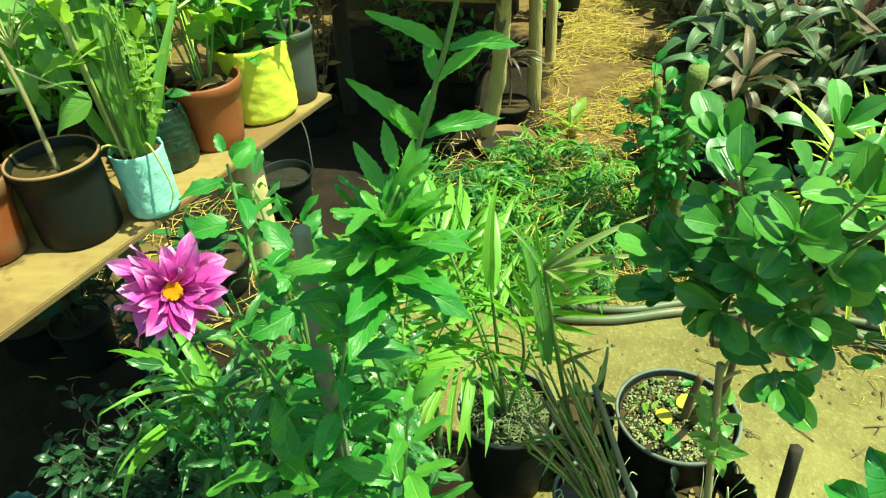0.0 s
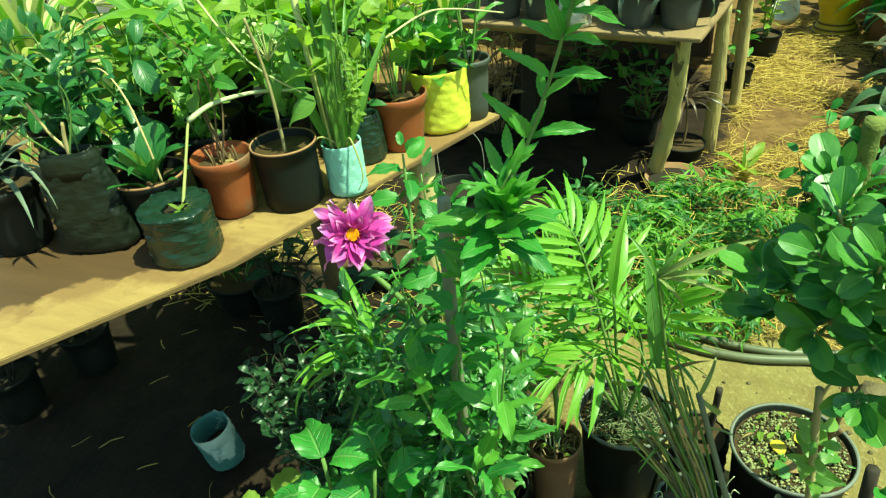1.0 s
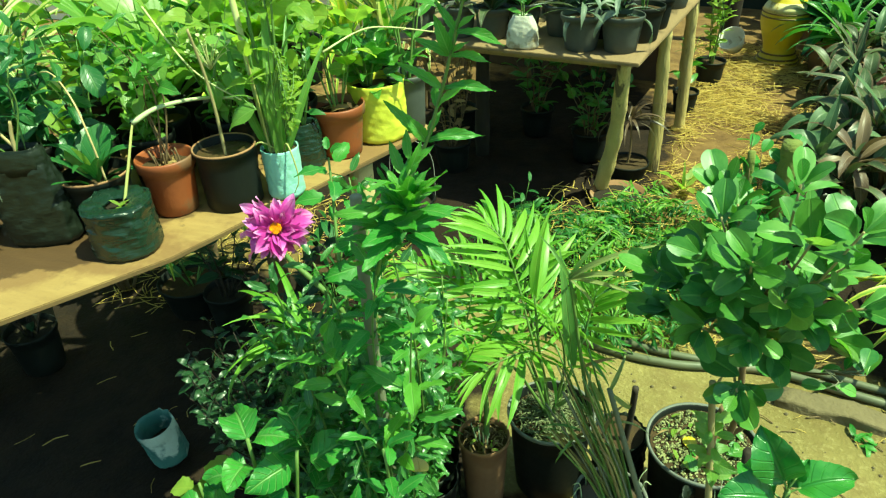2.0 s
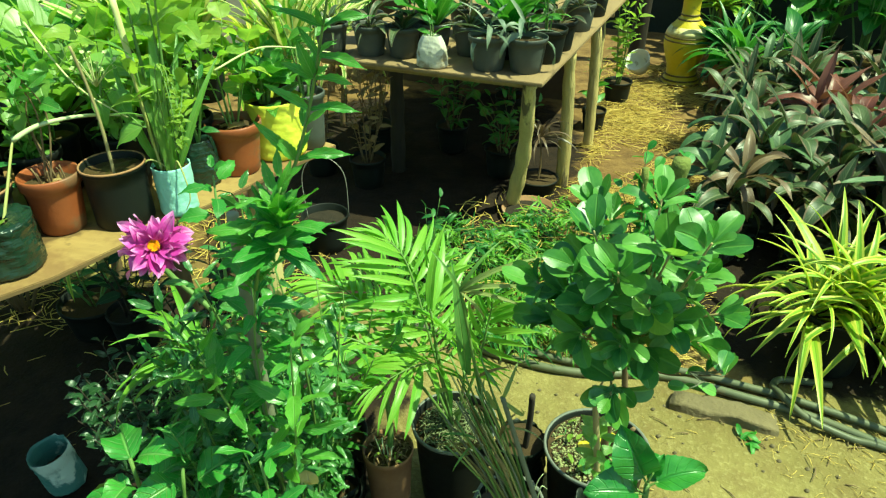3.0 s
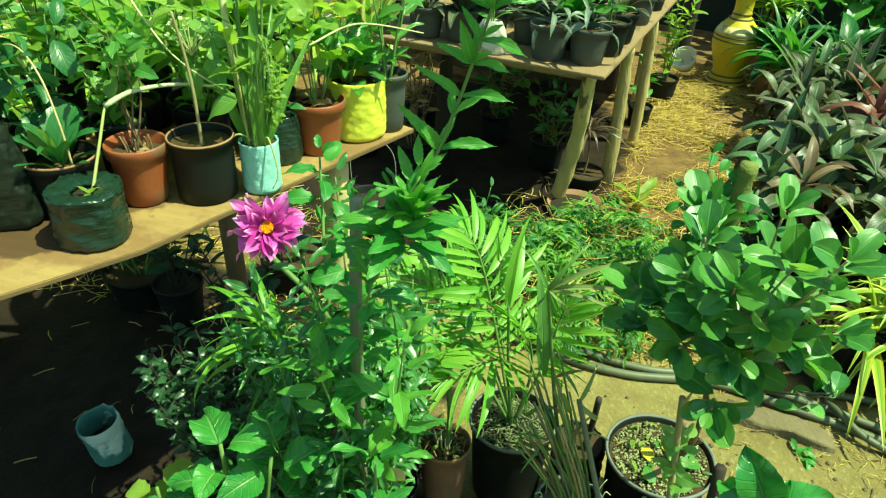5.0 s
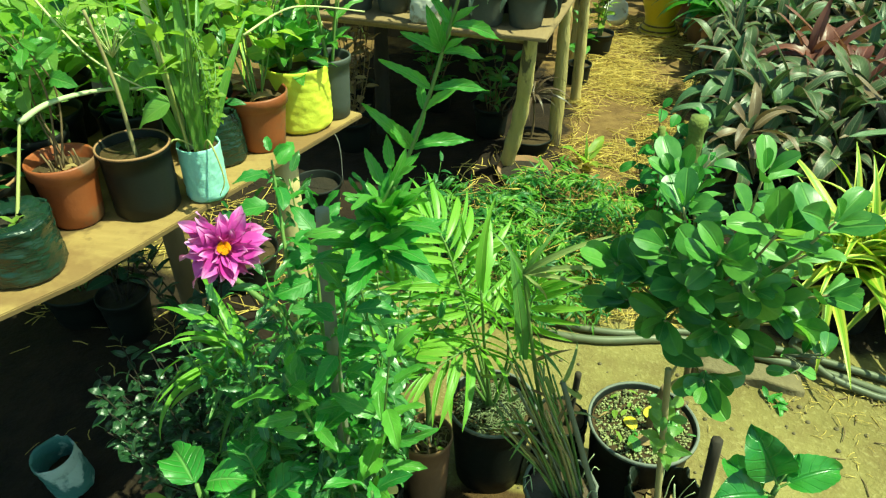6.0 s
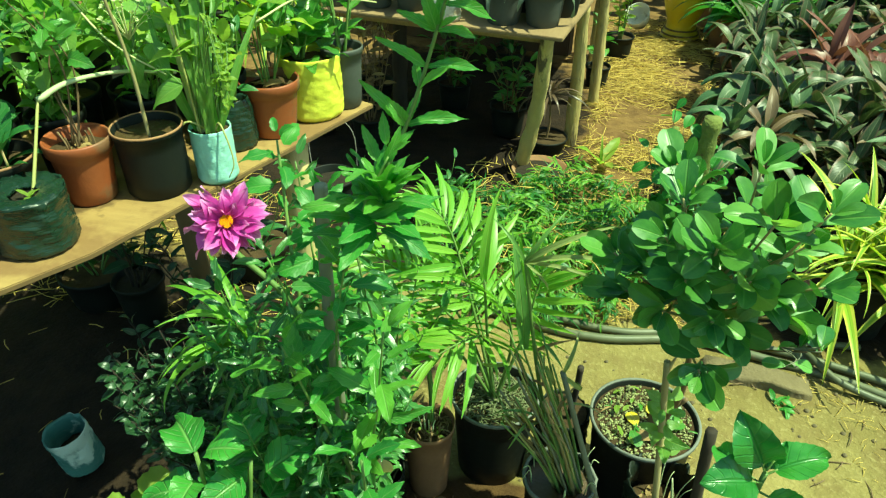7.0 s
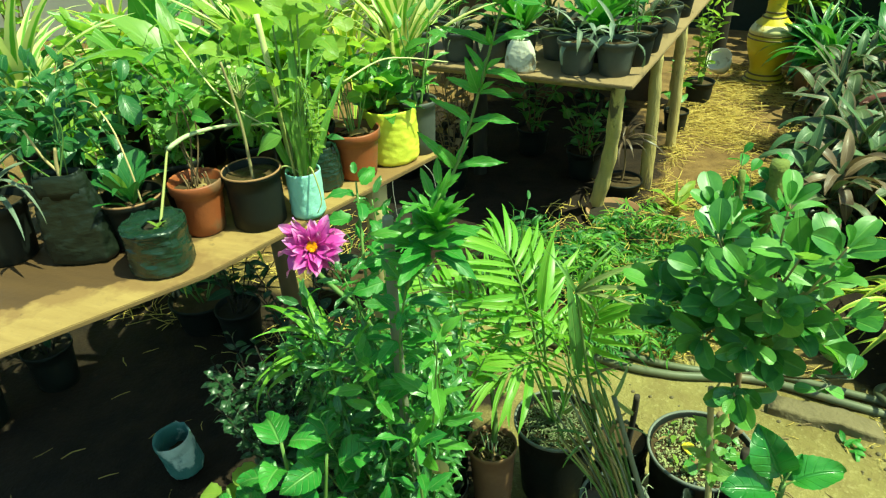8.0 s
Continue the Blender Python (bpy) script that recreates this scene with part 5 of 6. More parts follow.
for k in range(7):
    way = rand_way(hr, -10, 35, turn=k * 2.39996 + 1)
    part("leaf", leaf_mesh("round", "lime"), lime_shoot, "", leaf_pose(Vector((-0.01, 0, 0.49 - 0.014 * k)) + way * 0.015, way, hr.uniform(0.035, 0.055), 1.0, UP))
tooth = thing("toothed_seedling", (0.17, 0.63, 0), "bright young plant with long toothed leaves", "plant")
add_bag(tooth, 0.06, 0.20, "bag", 12.0)
branchy(tooth, Vector((0.17, 0.63, 0)), [[(0.17, 0.63, 0.18), (0.17, 0.61, 0.5), (0.168, 0.585, 0.86)], [(0.17, 0.63, 0.18), (0.13, 0.61, 0.45), (0.10, 0.59, 0.70)]], "lance", ["dahlia2", "lance2"], 0.075, 0.045, 101, 0.0035, (0, 55), 2)

# ---- pots on the near bench ----


def on_bench(name, x, y, label, cat="potted plant", group="pots on the plank bench", turn=0.0):
    return thing(name, (x, y, ZN), label, cat, group, turn)


green = on_bench("grow_bag", -0.428, 0.845, "creased dark green-black grow bag with a snapped leaf", turn=20)
add_bag(green, 0.056, 0.090, "greenbag", 1.0, 0.055, 0.12, soil=0.90, waist=0.03, fill="peat")
V, F = lathe([(0.0550, 0.087), (0.0500, 0.0925), (0.0420, 0.0890), (0.0300, 0.0910), (0.0180, 0.0840), (0.0165, 0.0835), (0.0290, 0.0895), (0.0410, 0.0875), (0.0500, 0.0910), (0.0545, 0.0855)], 64, 0.09, 3.0, 3.2, 0.12)
part("folded_top", make_mesh("folded_top", V, F, M["greenbag"]), green, "crumpled film folded over the soil")
back = green.matrix_basis.inverted()
rod("stalk", [back @ Vector(p) for p in ((-0.424, 0.85, 0.955), (-0.438, 0.905, 1.02), (-0.45, 0.952, 1.077))], [0.003, 0.0024], "cane", green)
blade_line = [back @ Vector(p) for p in ((-0.449, 0.950, 1.076), (-0.425, 0.995, 1.090), (-0.385, 1.065, 1.085), (-0.338, 1.15, 1.058))]
rod("leaf", blade_line, [0.0052, 0.0024], "bleached", green, "bent pale blade", 6, 5)
for k in range(4):
    part("leaf", leaf_mesh("mid", "lime"), green, "", leaf_pose((0.012, -0.01, 0.085), rand_way(random.Random(k), 10, 60, turn=k * 1.6), 0.022))

bigbag = on_bench("grow_bag", -0.594, 0.828, "large black polythene grow bag folded shut at the top", turn=23)
add_bag(bigbag, 0.063, 0.178, "bag", 14.0, 0.07, 0.35, 0.80, oval=0.52, shut=0.40)
V, F = lathe([(0.043, 0.176), (0.046, 0.170), (0.047, 0.150), (0.0455, 0.135), (0.044, 0.136), (0.0445, 0.165)], 48, 0.05, 6.0, 3.0, 0.3, 0.6)
part("folded_top", make_mesh("folded_top", V, F, M["bag"]), bigbag, "folded-over bag top")
rod("twig", [(0.0, 0, 0.14), (0.004, 0, 0.19), (0.012, 0, 0.225)], [0.004, 0.003], "peeled", bigbag)
rod("twig", [(0.002, 0, 0.18), (-0.015, 0, 0.21), (-0.03, 0, 0.26)], [0.003, 0.002], "peeled", bigbag)
# deep green chosen here to put shade into the leaf colour
leafy(bigbag, (0, 0.01, 0.16), 0.20, 0.12, 4, ["mid", "lance"], "deep", 0.050, 0.020, 111, False, 0.30, stem_r=0.0016, crook=0.35)

dark = on_bench("nursery_pot_plant", -0.527, 0.908, "black pot with upright broad green leaves")
add_pot(dark, 0.060, 0.104, "black", 0.010, 0.8, 0.82)
V, F = lathe([(0.0585, 0.1005), (0.0615, 0.102), (0.0615, 0.1045), (0.0595, 0.1058), (0.058, 0.104)], 36)
part("rim", make_mesh("rim", V, F, M["clay"]), dark, "dusty brown rim")
tuft(dark, (0, 0, 0.075), 13, 0.105, ["cordy3", "cordy"], "deep", (35, 85), 113, broad=1.2)
for d, s, mt in (((-0.25, -0.35, 0.75), 0.058, "lime"), ((-0.1, 0.3, 1.0), 0.085, "deep"), ((0.25, 0.3, 1.0), 0.09, "deep"), ((-0.6, 0.3, 0.6), 0.075, "deep")):
    part("leaf", leaf_mesh("oval2", mt), dark, "", leaf_pose((-0.005, 0, 0.10), d, s, 1.0, Vector((0.4, -0.7, 0.4))))
sprig = Vector((-0.527, 0.908, ZN))
rod("dry_stem", [Vector(p) - sprig for p in ((-0.490, 0.895, 0.985), (-0.50, 0.90, 1.06), (-0.535, 0.92, 1.125), (-0.60, 0.95, 1.155), (-0.70, 0.99, 1.13))], [0.0020, 0.0013], "peeled", dark)

t1 = on_bench("terracotta_pot_plant", -0.434, 0.985, "terracotta plastic pot with a leafy stemmed plant", turn=30)
add_pot(t1, 0.052, 0.112, "terracotta", 0.016, 0.74, 0.82)
leafy(t1, (0, 0.01, 0.09), 0.27, 0.10, 4, ["dahlia", "dahlia2", "slim2"], "mid", 0.048, 0.013, 115, False, 0.60, (-35, 35), "twig", 0.0018, crook=0.4)
t1r = random.Random(116)
for k in range(12):
    foot = Vector((t1r.uniform(-0.03, 0.03), t1r.uniform(-0.03, 0.03), 0.09))
    part("dead_leaf", leaf_mesh("mid2", "straw_leaf"), t1, "", leaf_pose(foot, rand_way(t1r, 10, 70), t1r.uniform(0.014, 0.03), 1.0, UP, t1r.uniform(-40, 40)))
    if k % 2:
        rod("stub", [foot, foot + UP * 0.015, foot + Vector((t1r.uniform(-0.01, 0.01), t1r.uniform(-0.01, 0.01), t1r.uniform(0.02, 0.04)))], [0.0022, 0.0014], "twig", t1, "", 3, 5)

bp = on_bench("black_pot_plant", -0.343, 1.042, "dusty black pot with one bare stem and wide leaves", turn=50)
add_pot(bp, 0.057, 0.116, "black", 0.007, 0.93, 0.88, fill="mud")
V, F = lathe([(0.0555, 0.1125), (0.0585, 0.114), (0.0585, 0.1165), (0.0568, 0.1178), (0.055, 0.116)], 36)
part("rim", make_mesh("rim", V, F, M["clay"]), bp, "mud-caked brown rim")
back = bp.matrix_basis.inverted()
rod("trunk", [back @ Vector(p) for p in ((-0.333, 1.030, 0.97), (-0.337, 1.035, 1.08), (-0.345, 1.037, 1.15), (-0.352, 1.03, 1.22))], [0.0034, 0.0024], "tan_stick", bp)
for base, tip, size, face in (
    ((-0.262, 1.046, 1.082), (-0.318, 1.016, 1.060), 0.070, (0.1, -0.5, 0.9)), ((-0.318, 1.072, 1.134), (-0.286, 1.050, 1.094), 0.062, (0.8, -0.5, 0.3)),
    ((-0.350, 1.090, 1.165), (-0.420, 1.080, 1.172), 0.078, (0.2, -0.3, 0.9)), ((-0.350, 1.090, 1.160), (-0.300, 1.110, 1.165), 0.066, (0.2, -0.5, 0.8)),
    ((-0.346, 1.060, 1.120), (-0.335, 1.040, 1.075), 0.050, (0.5, -0.8, 0.2)), ((-0.350, 1.060, 1.125), (-0.400, 1.070, 1.100), 0.054, (0.3, -0.8, 0.4)),
    ((-0.352, 1.085, 1.175), (-0.345, 1.150, 1.200), 0.070, (0.2, -0.6, 0.7)),
):
    root, way = back @ Vector(base), back.to_3x3() @ (Vector(tip) - Vector(base))
    rod("leaf_stalk", [back @ Vector((-0.347, 1.062, 1.118)), root.lerp(back @ Vector((-0.347, 1.062, 1.135)), 0.4), root], [0.0012, 0.0009], "stem", bp, "", 3, 4)
    part("leaf", leaf_mesh("heart", "fresh"), bp, "broad pale green leaf", leaf_pose(root, way, size, 0.95, back.to_3x3() @ Vector(face)))
for k in range(16):
    q = random.Random(k + 400)
    tip = back @ Vector((-0.362 + q.uniform(-0.045, 0.06), 1.078 + q.uniform(-0.04, 0.04), 1.165 + q.uniform(0, 0.035)))
    mid = back @ Vector((-0.352, 1.065, 1.14))
    rod("spray", [mid, mid.lerp(tip, 0.6) + Vector((0, 0, 0.004)), tip], [0.0011, 0.0006], "pale_cane", bp, "", 3, 4)
    for e in range(3):
        part("blossom", leaf_mesh("round", "bud"), bp, "", leaf_pose(tip, rand_way(q, 0, 80), 0.007))
for pts in (((-0.500, 1.10, 1.235), (-0.415, 1.069, 1.158), (-0.357, 1.055, 1.123), (-0.288, 1.049, 1.095)), ((-0.20, 1.20, 1.14), (-0.16, 1.28, 1.16), (-0.12, 1.33, 1.155), (-0.05, 1.40, 1.13))):
    rod("runner", [back @ Vector(p) for p in pts], [0.0022, 0.0014], "pale_cane", bp, "thin arching stem", 6, 5)

blue = on_bench("blue_bag_plant", -0.262, 1.098, "pale blue plastic bag holding a clump of green canes", turn=10)
add_bag(blue, 0.035, 0.098, "aqua", 16.0, 0.035, soil=0.93)
cr = random.Random(121)
back = blue.matrix_basis.inverted()
rod("cane", [back @ Vector(p) for p in ((-0.268, 1.092, 0.955), (-0.280, 1.094, 1.01), (-0.299, 1.105, 1.14), (-0.319, 1.118, 1.285))], [0.0085, 0.006], "pale_cane", blue, "thick pale cane")
for k in range(9):
    a = cr.uniform(0, 6.28)
    foot = Vector((math.cos(a) * 0.018, math.sin(a) * 0.018, 0.08))
    tip = foot + Vector((cr.uniform(-0.07, 0.05), cr.uniform(-0.03, 0.06), cr.uniform(0.16, 0.32)))
    rod("cane", [foot, foot.lerp(tip, 0.5), tip], [0.003, 0.002], cr.choice(["stem", "cane"]), blue, "", 4, 6)
    for e in range(3):
        part("leaf", leaf_mesh(cr.choice(["strap3", "lance", "dahlia2"]), cr.choice(["lime", "lime", "fresh"])), blue, "", leaf_pose(foot.lerp(tip, cr.uniform(0.45, 1)), rand_way(cr, 0, 80), cr.uniform(0.04, 0.085), 1.0, UP, cr.uniform(-30, 30)))
for k in range(16):
    c = Vector((0.035 + cr.uniform(-0.05, 0.05), cr.uniform(-0.03, 0.05), cr.uniform(0.34, 0.44)))
    part("leaf", leaf_mesh(cr.choice(["heart", "round", "mid2"]), "lime"), blue, "", leaf_pose(c, rand_way(cr, -20, 60), cr.uniform(0.04, 0.065), 1.0, UP + Vector((0.3, -0.5, 0)), cr.uniform(-30, 30)))
rod("cane", [(0.01, 0.0, 0.08), (0.02, 0.005, 0.24), (0.035, 0.01, 0.42)], [0.003, 0.002], "stem", blue)
for s in ((0.05, -0.035, 0.03), (-0.05, -0.03, 0.0)):
    rod("dry_blade", [(0.01, -0.01, 0.09), (s[0] * 0.6, s[1] * 0.8, 0.115), (s[0], s[1] * 1.4, 0.06), (s[0] * 0.8, s[1] * 1.6, s[2])], [0.0022, 0.0008], "cane", blue, "", 5, 5)

vine = Bunch()
for k in range(5):
    top = back @ Vector((-0.226 + cr.uniform(-0.015, 0.02), 1.085 + cr.uniform(-0.015, 0.02), 1.185 - 0.012 * k))
    low = back @ Vector((-0.196 + cr.uniform(-0.018, 0.018), 1.047 + cr.uniform(-0.015, 0.02), 1.045 + cr.uniform(0, 0.06)))
    line = bend([(0.005, 0, 0.09), top + Vector((-0.012, 0, -0.03)), top, low.lerp(top, 0.4) + Vector((0.008, -0.005, 0)), low], 7)
    rod("tendril", line[::4] + [line[-1]], [0.0013, 0.0007], "stem", blue, "", 3, 4)
    for p in line[13:]:
        for e in range(2):
            vine.leaf(cr.choice(["heart", "mid2", "dahlia"]), leaf_pose(p, rand_way(cr, -70, 30), cr.uniform(0.008, 0.017), 1.0, UP + Vector((0.3, -0.6, 0)), cr.uniform(-60, 60)))
tagged(part("vine_foliage", vine.mesh("vine_foliage", "lime"), blue, "lacy lime green hanging leaves"), kind="stuff")
for k in range(7):
    root = Vector((0.0, 0.0, 0.085)) + rand_way(cr, 0, 5) * 0.015
    part("blade", leaf_mesh("strap3", "fresh"), blue, "", leaf_pose(root, rand_way(cr, 68, 86), cr.uniform(0.20, 0.34), 0.75, Vector((0.4, -0.6, 0.1)), cr.uniform(-40, 40)))

grb = on_bench("grow_bag", -0.285, 1.215, "slumped dark green plastic bag between pots", turn=40)
add_bag(grb, 0.042, 0.098, "greenbag", 18.0, 0.07, shut=0.2, oval=0.7)
leafy(grb, (0, 0, 0.08), 0.16, 0.07, 3, ["mid"], "deep", 0.05, 0.04, 123, True)

t2 = on_bench("terracotta_pot_plant", -0.242, 1.298, "terracotta plastic pot with drooping mottled leaves", turn=70)
add_pot(t2, 0.058, 0.112, "terracotta", 0.016, 0.74, 0.84)
leafy(t2, (0, 0, 0.10), 0.22, 0.10, 6, ["round", "dahlia", "hibiscus"], "lime", 0.055, 0.026, 125, False, 0.5, stem_r=0.002)
for k in range(7):
    part("dead_leaf", leaf_mesh("mid2", "straw_leaf"), t2, "", leaf_pose((cr.uniform(-0.03, 0.03), cr.uniform(-0.03, 0.03), 0.105), rand_way(cr, 0, 50), 0.045))

yb = on_bench("yellow_bag_plant", -0.200, 1.405, "bright yellow plastic bag with round-leaved geranium", turn=25)
add_bag(yb, 0.063, 0.130, "yellow", 20.0, 0.034)
tuft(yb, (0, 0, 0.118), 16, 0.060, ["round", "heart"], "mid", (0, 55), 126, broad=1.0, core=0.035)
leafy(yb, (-0.02, 0.015, 0.115), 0.12, 0.085, 11, ["round"], "mid", 0.056, 0.032, 127, False, 0.5, (-15, 45), broad=1.0)

gp = on_bench("grey_pot_plant", -0.150, 1.462, "grey plastic pot with thin upright leaves", turn=25)
add_pot(gp, 0.044, 0.13, "grey", 0.010, 0.8)
leafy(gp, (0, 0, 0.11), 0.22, 0.06, 4, ["lance", "mid"], "mid", 0.07, 0.04, 129, True, 0.2)


# back rows, in pots hidden by those in front
def back_plant(x, y, kind, seed, label):
    p = on_bench("nursery_pot_plant", x, y, label, turn=seed * 37 % 360)
    add_pot(p, 0.048 if kind in ("bushy", "dim") else 0.06, 0.12, "black")
    r = random.Random(seed)
    f = (0, 0, 0.10)
    if kind == "broad":
        tuft(p, f, 11, 0.36, ["cordy", "cordy3"], r.choice(["mid", "fresh"]), (40, 88), seed, True, 1.05)
    elif kind == "lime":
        leafy(p, f, 0.25, 0.13, 7, ["mid", "heart", "round"], "lime", 0.055, 0.028, seed, True, stem_r=0.002)
    elif kind == "strap":
        tuft(p, f, 40, 0.32, ["strap", "strap3", "strap3"], "reed", (32, 88), seed, True, 1.1)
    elif kind == "palm":
        tuft(p, (0, 0, 0.16), 34, 0.36, ["strap", "strap3"], r.choice(["cream", "spider"]), (20, 85), seed, True, 1.1)
    elif kind == "cream":
        tuft(p, (0, 0, 0.16), 40, 0.32, ["strap3"], "cream", (50, 88), seed, True, 1.2)
    elif kind == "glow":
        tuft(p, (0, 0, 0.22), 18, 0.18, ["heart", "hibiscus3", "dahlia2"], "lime", (15, 85), seed, True, 1.0)
        rod("stem", [(0, 0, 0.09), (0.004, 0, 0.16), (0, 0, 0.23)], 0.006, "stem", p)
        tuft(p, (0, 0, 0.14), 8, 0.30, ["cordy3"], "lime", (60, 88), seed + 1, True, 1.4)
    elif kind == "bushy":
        leafy(p, f, 0.20, 0.12, 8, ["dahlia", "mid2", "heart"], "fresh", 0.046, 0.018, seed, True, 0.08, (-45, 45), stem_r=0.0018)
    elif kind == "dim":
        # darker leaf colour paints the shade over the left end of the bench
        leafy(p, f, 0.22, 0.13, 7, ["mid2", "oval2"], "deep", 0.06, 0.024, seed, True, 0.15, (-40, 45), stem_r=0.002)
    elif kind == "silver":
        tuft(p, (0, 0, 0.13), 17, 0.19, ["strap2", "strap"], "silver", (15, 78), seed, True, 1.0)
    else:
        leafy(p, f, 0.25, 0.11, 6, ["mid", "mid2", "lance"], "fresh", 0.042, 0.020, seed, True, stem_r=0.002)


SORTS = {"broad": "black pot with tall broad green leaves", "lime": "black pot with lime green bushy leaves", "strap": "black pot with yellow-striped strap leaves", "palm": "black pot with fine yellow-green arching leaves", "glow": "black pot with large translucent lime leaves", "cream": "black pot with cream-striped spiky leaves", "silver": "black pot with drooping grey-green leaves", "leafy": "black pot with a bushy green plant", "dim": "black pot with an oval-leaved green plant", "bushy": "black pot overflowing with pale toothed leaves"}
for i, (x, y, kind) in enumerate((
    (-0.745, 0.795, "silver"), (-0.52, 1.05, "bushy"), (-0.415, 1.165, "bushy"), (-0.335, 1.285, "bushy"), (-0.60, 0.985, "dim"), (-0.88, 1.03, "dim"), (-0.71, 0.945, "dim"), (-0.98, 1.12, "palm"), (-0.56, 1.13, "leafy"), (-0.80, 1.20, "lime"),
    (-0.45, 1.20, "lime"), (-0.64, 1.28, "broad"), (-0.43, 1.35, "glow"), (-0.84, 1.40, "broad"), (-0.56, 1.46, "cream"),
    (-0.86, 0.87, "dim"), (-0.68, 1.58, "broad"), (-0.245, 1.60, "cream"), (-0.56, 1.70, "cream"),
)):
    back_plant(x, y, kind, 200 + i, SORTS[kind])

# ---- pots on the far bench ----


def far_pot(x, y, kind, seed, r=0.075, h=0.125):
    p = thing("nursery_pot_plant", (x, y, ZF), FAR_SORTS[kind], "potted plant", "pots on the far bench", seed * 53 % 360)
    add_pot(p, r, h, "grey" if seed % 3 != 2 else "black", 0.014, 0.74)
    f = (0, 0, h * 0.8)
    if kind == "aloe":
        tuft(p, (0, 0, h * 0.92), 13, 0.17, ["cordy2", "cordy3", "strap3"], "silver", (-5, 50), seed, True, 0.62, 0.03)
    elif kind == "tall":
        leafy(p, f, 0.30, 0.08, 4, ["lance", "mid"], "mid", 0.09, 0.04, seed, True)
    elif kind == "broad":
        tuft(p, f, 12, 0.24, ["cordy3", "oval2"], "mid", (40, 85), seed, True, 1.2)
    else:
        tuft(p, f, 12, 0.18, ["cordy", "strap"], "dusk", (20, 80), seed, True)


FAR_SORTS = {"aloe": "grey-black pot with drooping grey-green leaves", "tall": "dark pot with upright green leafy stems", "broad": "dark pot with pale upright broad leaves", "dusk": "dark pot with dark narrow leaves"}
for i, (x, y, kind) in enumerate((
    (0.165, 2.79, "aloe"), (0.015, 2.785, "aloe"), (0.225, 2.945, "tall"), (-0.37, 2.88, "dusk"), (-0.515, 2.88, "dusk"), (0.06, 2.97, "broad"), (-0.10, 2.97, "dusk"), (-0.26, 2.98, "broad"),
    (0.255, 3.14, "dusk"), (0.09, 3.16, "tall"), (-0.07, 3.18, "aloe"), (-0.4, 3.1, "tall"), (-0.6, 3.08, "tall"), (0.31, 3.50, "dusk"), (0.14, 3.40, "broad"), (-0.02, 3.42, "tall"), (-0.2, 3.3, "dusk"), (0.36, 3.82, "tall"), (-0.69, 2.87, "dusk"),
)):
    far_pot(x, y, kind, 300 + i, 0.082 if i < 3 else 0.075, 0.135 if i < 3 else 0.125)
wb = thing("white_bag_plant", (-0.21, 2.755, ZF), "small crumpled white plastic bag with a seedling", "potted plant", "pots on the far bench")
add_bag(wb, 0.064, 0.125, "white", 22.0, 0.035, 0.25, shut=0.42, oval=0.62, soil=0.8)
leafy(wb, (0, 0, 0.09), 0.14, 0.05, 2, ["lance"], "mid", 0.09, 0.05, 331, True)

# ---- floor by the far bench ----
bowl = thing("clay_saucer", (0.205, 2.88, 0.0), "wide terracotta saucer at the foot of the pole", "saucer")
V, F = lathe([(0.001, 0.010), (0.092, 0.009), (0.102, 0.012), (0.120, 0.042), (0.125, 0.044), (0.127, 0.039), (0.112, 0.006), (0.001, 0.0)], 40)
part("bowl", make_mesh("bowl", V, F, M["clay"]), bowl)
V, F = disc(0.107, 0.026, seed=5.0)
part("soil", make_mesh("soil", V, F, M["peat"]), bowl)
cord = thing("bronze_cordyline", (0.205, 3.15, 0), "thin bronze-leaved cordyline in a black bowl", "plant")
add_pot(cord, 0.10, 0.075, "black", 0.012, 0.8)
rod("stem", [(0, 0, 0.05), (0.01, 0, 0.15), (0.0, 0, 0.27)], [0.006, 0.004], "twig", cord)
tuft(cord, (0, 0, 0.27), 26, 0.20, ["strap", "strap2"], "bronze", (0, 80), 341, True, 1.2)
fp = thing("nursery_pot_plant", (0.522, 4.52, 0), "black pot with a tall green leafy plant by the path", "potted plant")
add_pot(fp, 0.088, 0.155, "black")
leafy(fp, (0, 0, 0.13), 0.55, 0.11, 6, ["lance", "mid"], "lime", 0.085, 0.035, 343, True, 0.15)
fp2 = thing("nursery_pot_plant", (0.41, 4.02, 0), "small dark pot behind the bench poles", "potted plant")
add_pot(fp2, 0.07, 0.13, "black")
leafy(fp2, (0, 0, 0.1), 0.3, 0.1, 4, ["lance", "strap3"], "mid", 0.12, 0.05, 345, True)

urn = thing("yellow_urn", (0.93, 5.05, 0), "tall yellow painted clay urn with dark bands", "urn")
prof = [(0.001, 0), (0.128, 0), (0.135, 0.012), (0.128, 0.03), (0.108, 0.06), (0.096, 0.095), (0.104, 0.14), (0.125, 0.20), (0.141, 0.26), (0.145, 0.30), (0.138, 0.345), (0.112, 0.395), (0.080, 0.43), (0.060, 0.455), (0.056, 0.50), (0.058, 0.56), (0.075, 0.60), (0.098, 0.64), (0.102, 0.65), (0.094, 0.65), (0.07, 0.60), (0.05, 0.55)]
V, F = lathe(prof, 44)
part("body", make_mesh("body", V, F, M["urn"]), urn)
for z, r in ((0.022, 0.1345), (0.045, 0.122), (0.075, 0.104), (0.31, 0.1445), (0.335, 0.141), (0.44, 0.074), (0.47, 0.0595)):
    V, F = lathe([(r - 0.004, z - 0.006), (r + 0.003, z - 0.004), (r + 0.003, z + 0.004), (r - 0.004, z + 0.006)], 40)
    part("band", make_mesh("band", V, F, M["urn_dark"]), urn)
